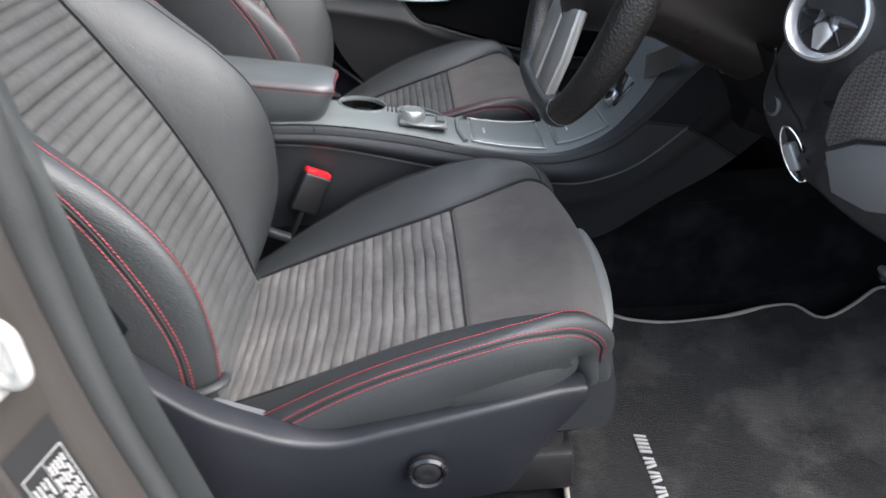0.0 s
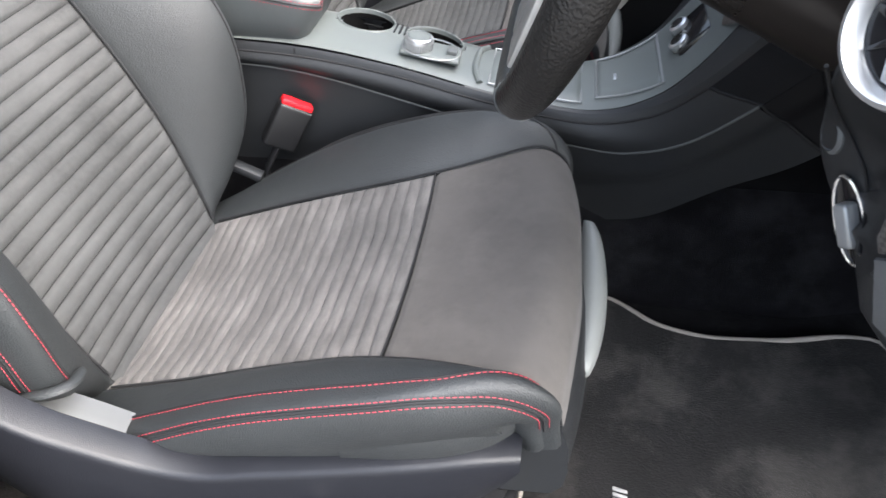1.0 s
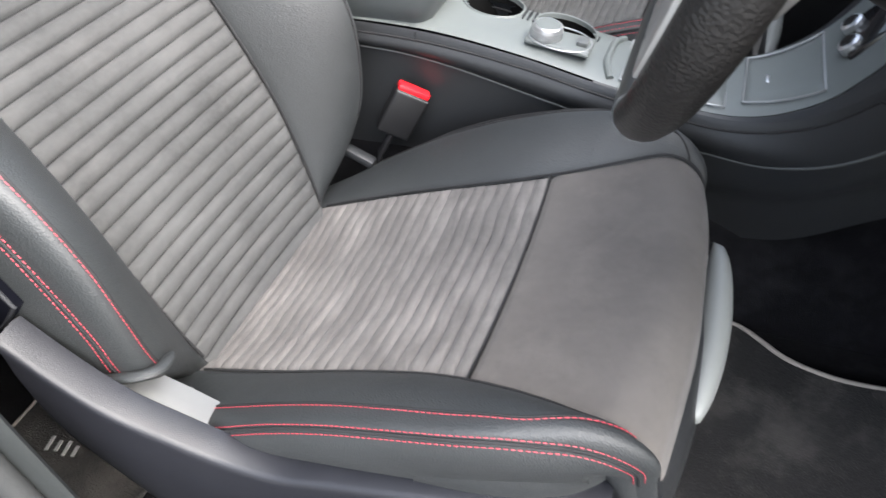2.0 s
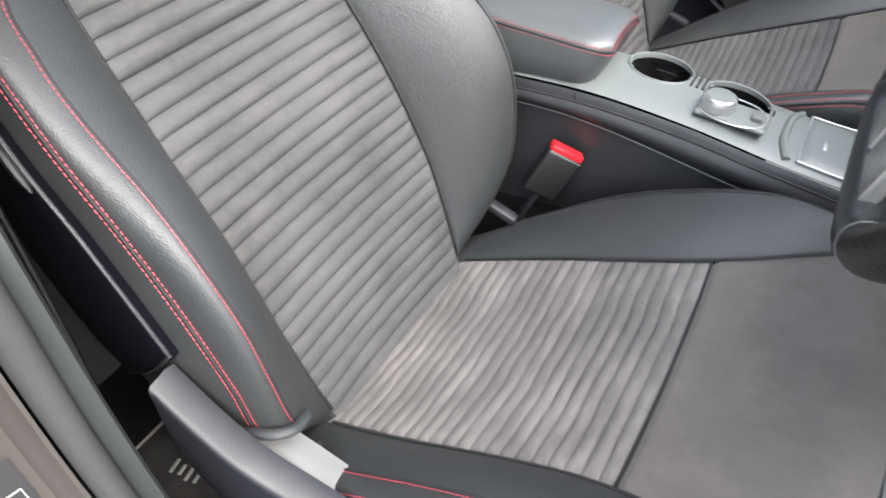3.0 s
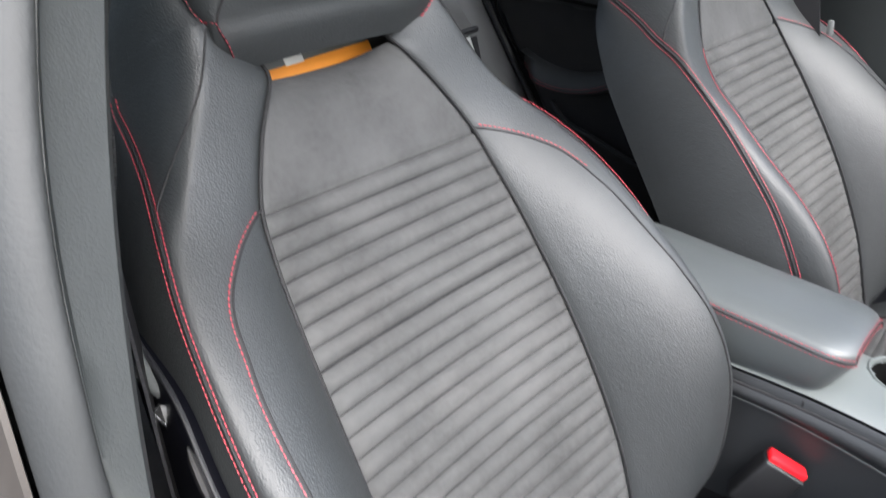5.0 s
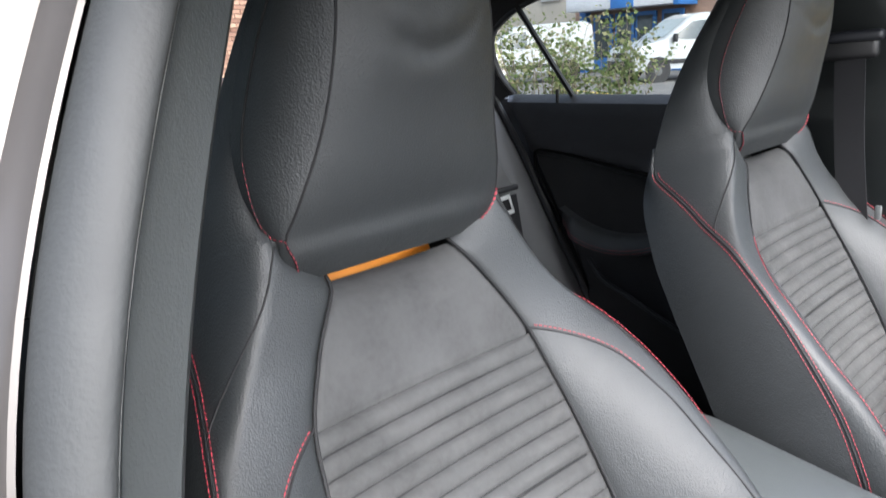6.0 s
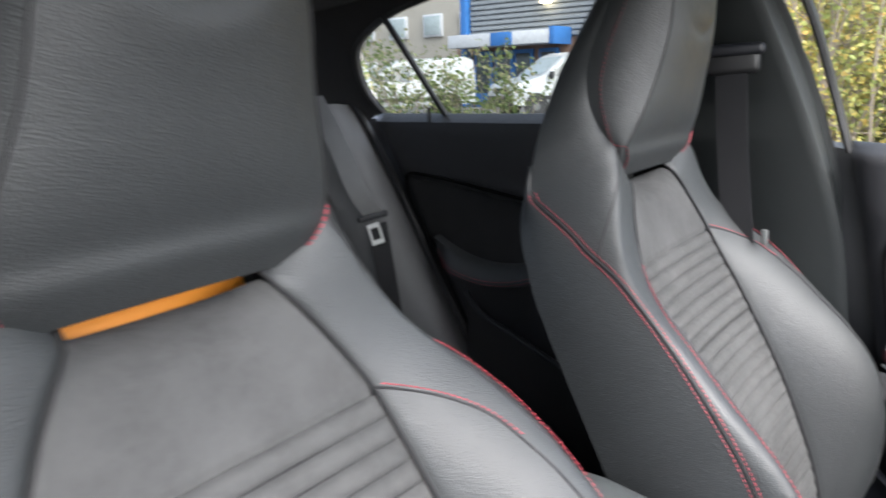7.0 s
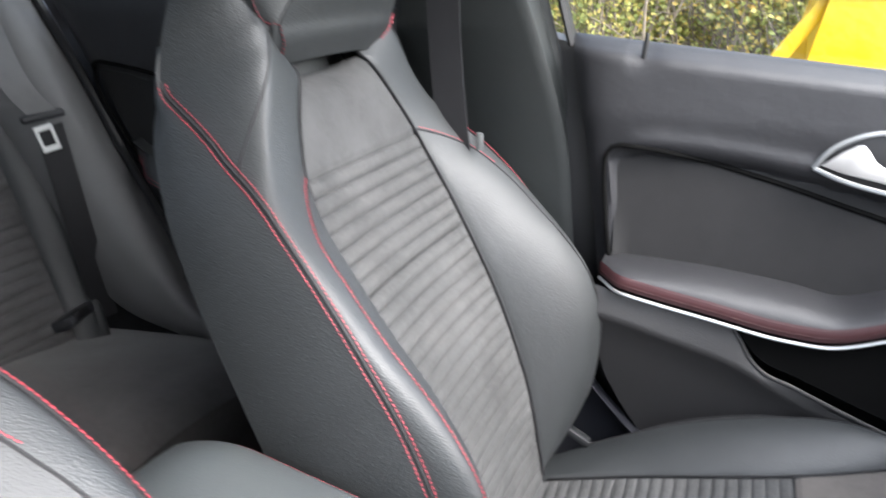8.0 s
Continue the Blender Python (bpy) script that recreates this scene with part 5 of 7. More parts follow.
part("switch_grip", Geo().box(sc + PN * 0.004 + s2 * 0.002, (0.012, 0.014, 0.030), 0.003, 3, Matrix((tuple(s1), tuple(PN), tuple(s2))).transposed()), SILVER, sw)
bc = on_pod(-0.006, 0.394, -0.004)
bt = part("start_socket", Geo().lathe(bc, PN + np.array([-0.3, 0.3, 0]), [(0.0125, -0.01), (0.0125, 0.004), (0.010, 0.006), (0.0085, 0.003), (0.008, -0.004)], 30), PLASTIC_GREY, dash)
part("socket_core", Geo().lathe(bc, PN + np.array([-0.3, 0.3, 0]), [(0.0082, -0.006), (0.007, 0.002), (0.002, 0.003)], 20), GLOSS, bt)
loop = [on_pod(a, z, 0.005) for a, z in ((0.051, 0.377), (0.056, 0.369), (0.077, 0.383), (0.15, 0.40), (0.15, 0.475), (0.10, 0.470), (0.072, 0.456), (0.060, 0.440), (0.053, 0.419), (0.051, 0.398))]
part("carbon_trim", Geo().prism(loop, PN * 0.007, 0.003), CARBON, dash, "carbon-weave trim")
loop = [on_pod(a, z, 0.003) for a, z in ((0.053, 0.363), (0.078, 0.379), (0.15, 0.395), (0.15, 0.335), (0.10, 0.322), (0.067, 0.328))]
part("fuse_panel", Geo().prism(loop, PN * 0.006, 0.003), FUSE, dash, "grey cover panel")
# knee panel across the footwell
rows = []
for y in np.linspace(-0.22, 0.20, 24):
    zl = 0.262 - 0.04 * (y > 0.1)
    rows.append([(x, y, z) for x, z in ((0.66, 0.40), (0.70, 0.33), (0.725, 0.285), (0.75, zl), (0.80, zl - 0.02), (1.0, 0.18))])
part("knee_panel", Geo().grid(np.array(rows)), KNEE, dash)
g = Geo().lathe((0.672, 0.02, 0.345), (-0.9, -0.2, 0.2), [(0.009, -0.02), (0.009, 0.004), (0.007, 0.008), (0.004, 0.009)], 20)
part("column_lever", g, SATIN, dash)
rows = [[(0.66 + 0.02 * q, y, 0.26 + 0.05 * q + 0.02 * d) for d in (-1, -0.5, 0, 0.5, 1)] for q, y in zip(np.linspace(0, 1, 8), np.linspace(0.30, 0.20, 8))]
part("carbon_edge", Geo().grid(np.array(rows)), CARBON, dash)

# ---- pedal, mats ----
pedal = thing("foot_pedal", (0.90, -0.08, -0.15), "steel sport pedal with black rubber studs", "pedal")
prot = Euler((0, radians(-38), 0)).to_matrix()
pc = Vector((0.945, -0.085, 0.02))
part("pedal_plate", Geo().box(pc, (0.012, 0.062, 0.15), 0.005, 2, prot), SATIN, pedal)
for i in range(3):
    for j in range(6):
        p = pc + prot @ Vector((-0.007, -0.02 + 0.02 * i, -0.06 + 0.024 * j))
        part("stud", Geo().lathe(p, tuple(prot @ Vector((-1, 0, 0))), [(0.0055, 0), (0.005, 0.003), (0.002, 0.0036)], 10), BLACK, pedal)
part("pedal_arm", Geo().tube([pc + prot @ Vector((0.01, 0, 0.04)), Vector((1.06, -0.085, 0.11)), Vector((1.14, -0.085, 0.3))], 0.01, 8), BLACK, pedal)
mat_loop = [(0.45, -0.30), (0.452, -0.20), (0.462, -0.12), (0.47, 0.05), (0.50, 0.20), (0.545, 0.232), (0.575, 0.228), (0.60, 0.212), (0.635, 0.186), (0.685, 0.170), (0.80, 0.172), (0.915, 0.176), (0.935, 0.168), (0.945, 0.148), (0.952, 0.125), (0.965, 0.114), (0.99, 0.118), (1.02, 0.13), (1.08, 0.155), (1.09, 0.05), (1.08, -0.20), (1.0, -0.30), (0.7, -0.31)]
floor_mat = thing("floor_mat", (0.75, 0.0, -0.188), "charcoal carpet floor mat with beige edge binding, dusty", "floor mat")
ml = smooth_path([(x, y, -0.187 + max(0, x - 0.85) * 0.25) for x, y in mat_loop + [mat_loop[0]]], 150)[:-1]
mc = np.array([0.80, -0.15, -0.187])
g = Geo()
g.grid(np.array([[mc * (1 - k) + p * k + np.array([0, 0, 0.016 + 0.002 * noise.noise(Vector(mc * (1 - k) + p * k) * 9) - (0.012 if k > 0.999 else 0)]) for p in ml] for k in (0.04, 0.2, 0.4, 0.6, 0.8, 0.93, 0.99, 1.0)]), closed=True, cap=False)
for v, (x, y, z) in enumerate(g.v):
    rise = max(0, x - 0.85) * 0.25
    rim = v >= len(g.v) - len(ml)
    g.v[v] = (x, y, -0.184 + rise if rim else -0.171 + rise + 0.002 * noise.noise(Vector((x * 9, y * 9, 0))))
g.f.append(tuple(range(len(ml))))
part("mat_surface", g, MAT, floor_mat)
part("edge_binding", Geo().tube(np.vstack([ml, ml[:1]]) + np.array([0, 0, 0.014]), 0.0042, 8), BINDING, floor_mat, "beige edge binding")
# embroidered badge: slanted bars followed by a block of strokes
for k in range(5):
    y = -0.098 - 0.0075 * k
    part("badge_bar", Geo().prism([(0.571, y, -0.1715), (0.588, y - 0.004, -0.1715), (0.588, y - 0.008, -0.1715), (0.571, y - 0.0045, -0.1715)], (0, 0, 0.003), 0.0005), PRINT, floor_mat)
for k in range(3):
    y = -0.142 - 0.026 * k
    for d, (a, b) in enumerate((((0.572, 0), (0.587, 0.004)), ((0.572, 0.009), (0.587, 0.009)), ((0.572, 0.018), (0.587, 0.014)))):
        part("badge_bar", Geo().prism([(a[0], y - a[1], -0.1715), (b[0], y - b[1], -0.1715), (b[0], y - b[1] - 0.004, -0.1715), (a[0], y - a[1] - 0.004, -0.1715)], (0, 0, 0.003), 0.0005), PRINT, floor_mat)
# mat in the rear footwell, seen past the driver's seat
rear_mat = thing("rear_floor_mat", (-0.30, -0.18, -0.188), "black carpet mat with pale embroidered bars in rear footwell", "floor mat")
part("mat_surface", Geo().box((-0.205, -0.15, -0.180), (0.235, 0.30, 0.014), 0.004), MAT, rear_mat)
part("edge_binding", Geo().tube([(-0.322, -0.295, -0.174), (-0.322, -0.005, -0.174)], 0.003, 6), BINDING, rear_mat)
for k in range(4):
    part("badge_bar", Geo().box((-0.250 + 0.014 * k, -0.222, -0.172), (0.005, 0.022 - 0.006 * (k % 2), 0.002), 0.0005, 1, Euler((0, 0, 0.2)).to_matrix()), PRINT, rear_mat)


# ---- far doors ----
def front_door():
    door = thing("front_passenger_door", (0.4, 1.06, -0.15), "closed dark grey front door with padded armrest and chrome strip", "car door")
    ZT = lambda x: 0.614 - 0.066 * (x + 0.016)
    RE = hermite([-0.15, 0.016, 0.11, 0.231, 0.34, 0.507, 0.62], [0.26, 0.165, 0.10, 0.061, 0.042, 0.010, -0.016])
    IZ = hermite([0.05, 0.10, 0.15, 0.322, 0.408, 0.7], [0.452, 0.466, 0.467, 0.452, 0.438, 0.38])
    AZ = hermite([0.06, 0.09, 0.22, 0.33, 0.376, 0.435, 0.55, 0.75], [0.290, 0.284, 0.266, 0.254, 0.256, 0.279, 0.34, 0.42])

    REST_H = hermite([0.066, 0.12, 0.17, 0.247, 0.322, 0.39, 0.5], [0.12, 0.40, 0.57, 0.75, 0.82, 0.55, 0.5])

    def inset(x, z):
        lo = float(AZ(x)) + 0.03
        left = 0.058 + 0.012 * (0.46 - z) / 0.16
        return smoothstep(left, left + 0.012, x) * smoothstep(float(IZ(x)), float(IZ(x)) - 0.012, z) * (1 if z > lo - 0.05 else 0)

    def y_at(x, z):
        zt = ZT(x)
        y = 1.020 + 0.030 * smoothstep(zt - 0.03, zt + 0.002, z) ** 2 - 0.010 * smoothstep(0.45, 0.52, z) + 0.012 * inset(x, z)
        y -= 0.006 * math.exp(-(((z - float(IZ(x)) - 0.012) / 0.012) ** 2)) * smoothstep(0.06, 0.1, x)
        d = math.hypot(x - 0.090, (z - 0.60) * 0.8)
        y += 0.010 * math.exp(-((d / 0.017) ** 2)) * (z < 0.612)
        return y
    rows = []
    for k in np.linspace(0, 1, 90):
        row = []
        for q in np.linspace(0, 1, 66):
            x0 = k * 1.0
            z = 0.20 + (ZT(x0) - 0.20) * q
            x = float(RE(z)) + k * (1.0 - float(RE(z)))
            z = 0.20 + (ZT(x) - 0.20) * q
            row.append((x, y_at(x, z) + 0.02 * math.exp(-k * 60), z))
        row += [(row[-1][0], 1.062, row[-1][2] + 0.001), (row[-1][0], 1.066, row[-1][2] - 0.06)]
        rows.append(row)
    part("upper_panel", Geo().grid(np.array(rows)), DOOR_SOFT, door, "soft grained upper panel")
    rows = []
    for x in np.linspace(0.064, 0.80, 60):
        lo, hi = float(AZ(x)) + 0.002, float(IZ(x)) - 0.013
        rows.append([(x + (0.012 * (0.46 - z) / 0.16 if x < 0.09 else 0), y_at(x + 0.01, z) - 0.0015, z) for z in np.linspace(lo, hi, 18)])
    part("inset_panel", Geo().grid(np.array(rows)), DOOR_CLOTH, door, "dark cloth inset")
    rows = []
    for x in np.linspace(0.066, 0.85, 70):
        z = float(AZ(x))
        e = smoothstep(0.06, 0.10, x)
        h = float(REST_H(x))
        rows.append([(x, y, z + (d if d < 0.008 else 0.008 + (d - 0.008) * h)) for y, d in ((1.03, 0.052), (1.012, 0.048), (0.985 + 0.02 * (1 - e), 0.042), (0.965 + 0.03 * (1 - e), 0.030), (0.958 + 0.03 * (1 - e), 0.014), (0.957 + 0.03 * (1 - e), 0.004), (0.96 + 0.03 * (1 - e), 0.0), (1.02, -0.004))])
    rest = part("armrest", Geo().grid(np.array(rows)), DOOR_SOFT, door, "padded black leather armrest")
    edge = np.array([(r[5][0], r[5][1] - 0.0015, r[5][2] - 0.002) for r in rows])
    part("stitched_edge", Geo().grid(np.array([[p + np.array([0, -0.001, 0.014]), p + np.array([0, -0.003, 0.008]), p + np.array([0, -0.003, 0.0]), p + np.array([0, 0.0, -0.006])] for p in edge])), BURGUNDY, rest, "burgundy stitched edge")
    g = Geo()
    for dz in (0.012, 0.002):
        stitches(g, (edge + np.array([0, -0.003, dz]), np.tile(np.array([0, -1.0, 0.1]), (len(edge), 1))), 0.0004, size=0.0004)
    part("armrest_stitching", g, BURGUNDY, rest)
    part("chrome_strip", Geo().tube(edge + np.array([0, -0.002, -0.012]), 0.0026, 8), SATIN, door, "thin chrome strip")
    # lower panel: a band under the strip that turns into the pocket's front, with a soft ridge below it
    lip = smooth_path([(0.257, 0.968, 0.243), (0.268, 0.965, 0.229), (0.286, 0.961, 0.203), (0.304, 0.958, 0.189), (0.341, 0.956, 0.178), (0.379, 0.954, 0.165), (0.462, 0.952, 0.138), (0.6, 0.95, 0.10), (0.85, 0.95, 0.07)], 60)
    RIDGE = hermite([0.0, 0.124, 0.188, 0.266, 0.343, 0.416, 0.6, 0.85], [0.243, 0.225, 0.212, 0.194, 0.160, 0.140, 0.075, 0.045])
    rows = []
    for x in np.concatenate([np.linspace(0.0, 0.255, 30), lip[:, 0]]):
        zt, yt = float(AZ(max(0.07, x))) - 0.016, 0.968
        if x > 0.256:
            zt, yt = np.interp(x, lip[:, 0], lip[:, 2]), np.interp(x, lip[:, 0], lip[:, 1])
        zr = min(float(RIDGE(x)), zt - 0.012)
        prof = [(yt + 0.008, zt - 0.004), (yt, zt), (yt - 0.001, zt - 0.003), (0.955, zr + 0.006), (0.9535, zr), (0.956, zr - 0.008), (0.961, zr - 0.018)]
        prof += [(0.961 + 0.045 * q, zr - 0.018 + (-0.132 - zr) * q) for q in np.linspace(0.12, 1, 8)]
        rows.append([(max(x, float(RE(z)) + x * 0.001), y, z) for y, z in prof])
    part("lower_panel", Geo().grid(np.array(rows)), DOOR_HARD, door, "hard plastic lower panel")
    part("pocket_lip", Geo().tube(lip, 0.0030, 8), DOOR_HARD, door)
    # near-black sheet stands in for the shade inside the pocket
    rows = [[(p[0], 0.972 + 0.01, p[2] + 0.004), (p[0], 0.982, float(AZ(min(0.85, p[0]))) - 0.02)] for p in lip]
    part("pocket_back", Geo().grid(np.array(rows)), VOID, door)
    line = smooth_path([(x, 0, z) for x, z in ((0.074, 0.290), (0.066, 0.33), (0.058, 0.381), (0.052, 0.431), (0.052, 0.452), (0.058, 0.464), (0.070, 0.469), (0.088, 0.4695), (0.15, 0.464), (0.225, 0.449), (0.298, 0.433), (0.368, 0.415), (0.409, 0.405), (0.55, 0.368), (0.80, 0.30))], 90)
    face = np.array([(x, y_at(x, z) - 0.002, z) for x, _, z in line])
    # near-black tube painted for the shade along the inset's rim
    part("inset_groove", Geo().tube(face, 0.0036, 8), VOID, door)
    # handle in its bezel
    hl = smooth_path([(0.318, 1.012, 0.466), (0.332, 1.010, 0.490), (0.360, 1.009, 0.510), (0.40, 1.008, 0.520), (0.46, 1.008, 0.505), (0.47, 1.008, 0.465), (0.44, 1.010, 0.440), (0.40, 1.011, 0.444), (0.345, 1.012, 0.456), (0.318, 1.012, 0.466)], 60)
    bowl = part("handle_bowl", Geo().prism(hl[:-1] + np.array([0, 0.004, 0]), (0, -0.003, 0), 0.001), BLACK, door)
    part("handle_bezel", Geo().tube(hl, 0.0036, 8), SILVER, bowl)
    lever = [(x, 0.9985 - 0.10 * (x - 0.326) * (x < 0.41), z) for x, z in ((0.325, 0.474), (0.344, 0.493), (0.360, 0.504), (0.367, 0.505), (0.373, 0.499), (0.382, 0.487), (0.396, 0.478), (0.450, 0.470), (0.452, 0.456), (0.400, 0.460), (0.350, 0.467))]
    part("pull_lever", Geo().prism(lever, (0, -0.006, 0), 0.002), LEVER, bowl, "satin silver door lever")
    part("lock_pin", Geo().tube([(0.088, 1.022, 0.585), (0.090, 1.020, 0.614), (0.090, 1.020, 0.622)], [0.0035, 0.0038, 0.003], 10), BLACK, door)
    # window frame along the pillar and glass
    fr = [(-0.030, 1.052, 0.60), (-0.058, 1.030, 0.70), (-0.085, 0.985, 0.80), (-0.12, 0.93, 0.90)]
    part("window_frame", Geo().tube(smooth_path([(x + 0.014, y, z) for x, y, z in fr], 20), 0.014, 8, flat=0.5), BLACK, door)
    g = Geo().grid(np.array([[(x, 1.058, 0.59), (x - 0.02, 1.03, 0.72), (x - 0.08, 0.95, 0.90)] for x in np.linspace(-0.03, 1.0, 6)]))
    gl = part("window_pane", g, GLASS, door, "clear side window")
    gl.visible_shadow = False
    return door


front_door()


def rear_door(mirror):
    fy = (lambda y: 0.72 - y) if mirror else (lambda y: y)
    door = thing("rear_door", (-0.5, fy(1.06), -0.15), "closed black rear door with small quarter window", "car door", "rear doors")
    ZT = lambda x: 0.655 + 0.004 * (x + 0.8) * -1
    RE = hermite([-0.15, 0.08, 0.298, 0.487, 0.63, 0.68], [-0.60, -0.70, -0.805, -0.905, -0.99, -1.03])
    IZ = hermite([-0.95, -0.90, -0.85, -0.58, -0.3, -0.1], [0.50, 0.52, 0.518, 0.483, 0.44, 0.40])
    AZ = hermite([-0.85, -0.80, -0.728, -0.606, -0.547, -0.4, -0.1], [0.36, 0.330, 0.302, 0.300, 0.318, 0.36, 0.43])

    def y_at(x, z):
        left = -0.925 + 0.085 * (0.52 - z) / 0.17
        ins = smoothstep(left, left + 0.014, x) * smoothstep(float(IZ(x)), float(IZ(x)) - 0.012, z) * (1 if z > float(AZ(x)) else 0)
        y = 1.018 + 0.03 * smoothstep(0.63, 0.657, z) ** 2 - 0.008 * smoothstep(0.5, 0.56, z) + 0.010 * ins
        return y - 0.006 * math.exp(-(((z - float(IZ(x)) - 0.012) / 0.012) ** 2))
    rows = []
    for k in np.linspace(0, 1, 60):
        row = []
        for q in np.linspace(0, 1, 50):
            z = -0.15 + (0.656 + 0.15) * q
            x = float(RE(z)) + k * (-0.275 - float(RE(z)))
            row.append((x, fy(y_at(x, z) + 0.012 * math.exp(-k * 50)), z))
        row.append((row[-1][0], fy(1.062), row[-1][2]))
        rows.append(row)
    part("door_panel", Geo().grid(np.array(rows)), DOOR_SOFT, door)
    rows = []
    for x in np.linspace(-0.90, -0.285, 40):
        left = -0.915
        lo, hi = float(AZ(x)) + 0.02, float(IZ(x)) - 0.012
        lo = max(lo, 0.52 - (x + 0.915) / 0.085 * 0.17) if x < -0.83 else lo
        rows.append([(x, fy(y_at(x + 0.004, z) - 0.002), z) for z in np.linspace(min(lo, hi - 0.01), hi, 14)])
    part("inset_panel", Geo().grid(np.array(rows)), DOOR_CLOTH, door, "dark cloth inset")
    rows = []
    for x in np.linspace(-0.82, -0.29, 40):
        z, e = float(AZ(x)), smoothstep(-0.82, -0.76, x)
        rows.append([(x, fy(y), z + d) for y, d in ((1.03, 0.046), (1.0, 0.044), (0.985 + 0.03 * (1 - e), 0.034), (0.972 + 0.04 * (1 - e), 0.016), (0.972 + 0.04 * (1 - e), 0.004), (1.02, -0.006))])
    rest = part("armrest", Geo().grid(np.array(rows)), LEATHER, door)
    edge = np.array([r[4] for r in rows])
    g = Geo()
    for dz in (0.012, 0.004):
        stitches(g, (edge + np.array([0, 0, dz]), np.tile(np.array([0, -1.0 if not mirror else 1.0, 0]), (len(edge), 1))), 0.0008, size=0.0005)
    part("armrest_stitching", g, THREAD, rest)
    face = np.array([(x, fy(y_at(x, z) - 0.002), z) for x, _, z in smooth_path([(x, 0, z) for x, z in ((-0.826, 0.342), (-0.865, 0.408), (-0.905, 0.488), (-0.908, 0.512), (-0.892, 0.523), (-0.85, 0.5235), (-0.80, 0.518), (-0.676, 0.498), (-0.575, 0.483), (-0.45, 0.463), (-0.30, 0.438))], 70)])
    # rim of the inset: its shade drawn as a near-black tube
    part("inset_groove", Geo().tube(face, 0.0036, 8), VOID, door)
    lip = smooth_path([(-0.725, fy(0.99), 0.275), (-0.694, fy(0.985), 0.240), (-0.60, fy(0.98), 0.20), (-0.517, fy(0.975), 0.168), (-0.3, fy(0.97), 0.10)], 30)
    part("pocket_lip", Geo().tube(lip, 0.006, 8), PLASTIC, door)
    part("pocket_front", Geo().grid(np.array([[p, p + np.array([0, 0, -0.15])] for p in lip])), DOOR_HARD, door)
    part("lock_pin", Geo().tube([(-0.829, fy(1.012), 0.64), (-0.829, fy(1.012), 0.672)], 0.004, 10), BLACK, door)
    # window surround: a sheet from the glass edge to roof, pillar and tail
    yz = lambda z: 1.036 - max(0.0, z - 0.655) * 0.42
    win = [(-0.985, 0.658), (-1.012, 0.70), (-1.020, 0.75), (-1.008, 0.795), (-0.95, 0.836), (-0.885, 0.862), (-0.80, 0.882), (-0.70, 0.898), (-0.56, 0.910), (-0.40, 0.915), (-0.25, 0.915), (-0.215, 0.80), (-0.16, 0.658)]
    out = [(-1.10, 0.60), (-1.35, 0.66), (-1.40, 0.76), (-1.30, 0.87), (-1.12, 0.93), (-0.95, 0.955), (-0.85, 0.965), (-0.72, 0.97), (-0.56, 0.975), (-0.40, 0.975), (-0.18, 0.97), (-0.13, 0.80), (-0.10, 0.63)]
    fin = smooth_path([(x, fy(yz(z)), z) for x, z in win], 60)
    fout = smooth_path([(x, fy(yz(z) - 0.03), z) for x, z in out], 60)
    part("window_surround", Geo().grid(np.array([[a + np.array([0, 0.02 if not mirror else -0.02, 0]), a, a * 0.85 + b * 0.15 + np.array([0, -0.006 if not mirror else 0.006, 0]), a * 0.5 + b * 0.5, b] for a, b in zip(fin, fout)])), HEADLINER, door)
    part("window_seal", Geo().tube(fin, 0.006, 8), BLACK, door)
    part("quarter_bar", Geo().tube([(-0.799, fy(yz(0.655) - 0.004), 0.655), (-0.845, fy(yz(0.76) - 0.004), 0.76), (-0.890, fy(yz(0.862) - 0.004), 0.864)], 0.010, 8, flat=0.7), BLACK, door, "slim black window divider")
    loop = [(x, fy(yz(z) + 0.014), z) for x, z in win]
    low, hi = [], []
    for x in np.linspace(-1.0, -0.2, 30):
        z1 = float(np.interp(x, [-1.015, -1.008, -0.95, -0.885, -0.80, -0.70, -0.56, -0.40, -0.2], [0.75, 0.795, 0.836, 0.862, 0.882, 0.898, 0.910, 0.915, 0.915]))
        low.append([(x, fy(yz(z) + 0.014), z) for z in np.linspace(0.645, z1, 6)])
    gl = part("window_pane", Geo().grid(np.array(low)), PRIVACY, door, "tinted side window")
    gl.visible_shadow = False
    return door


rear_door(False)
rear_door(True)

# trim between the rear seat and the door opening
for mirror in (False, True):
    fy = (lambda y: 0.72 - y) if mirror else (lambda y: y)
    a = smooth_path([(-1.12, 0.86, 0.66), (-1.02, 0.87, 0.50), (-0.93, 0.885, 0.34), (-0.86, 0.90, 0.20), (-0.78, 0.93, 0.08), (-0.66, 0.97, 0.02)], 40)
    b = smooth_path([(-1.06, 0.99, 0.68), (-0.95, 0.985, 0.52), (-0.86, 0.985, 0.36), (-0.78, 0.988, 0.22), (-0.71, 0.992, 0.09), (-0.62, 1.0, 0.0)], 40)
    rows = []
    for p, q in zip(a, b):
        row = [p + np.array([-0.05, 0.0, -0.01])]
        for k in np.linspace(0, 1, 8):
            row.append(p * (1 - k) + q * k + np.array([0.022 * math.sin(math.pi * k), 0, 0.012 * math.sin(math.pi * k)]))
        row.append(q + np.array([-0.01, 0.03, 0]))
        rows.append([(x, fy(y), z) for x, y, z in row])
    t = structure("trim_rear_arch" if not mirror else "trim_rear_arch_near", Geo().grid(np.array(rows)), ARCH, "grey plastic trim beside the rear seat", "interior trim")
    part("door_seal", Geo().tube(np.array([r[-1] for r in rows]) + np.array([0.012, 0, 0]), 0.009, 8), BLACK, t)

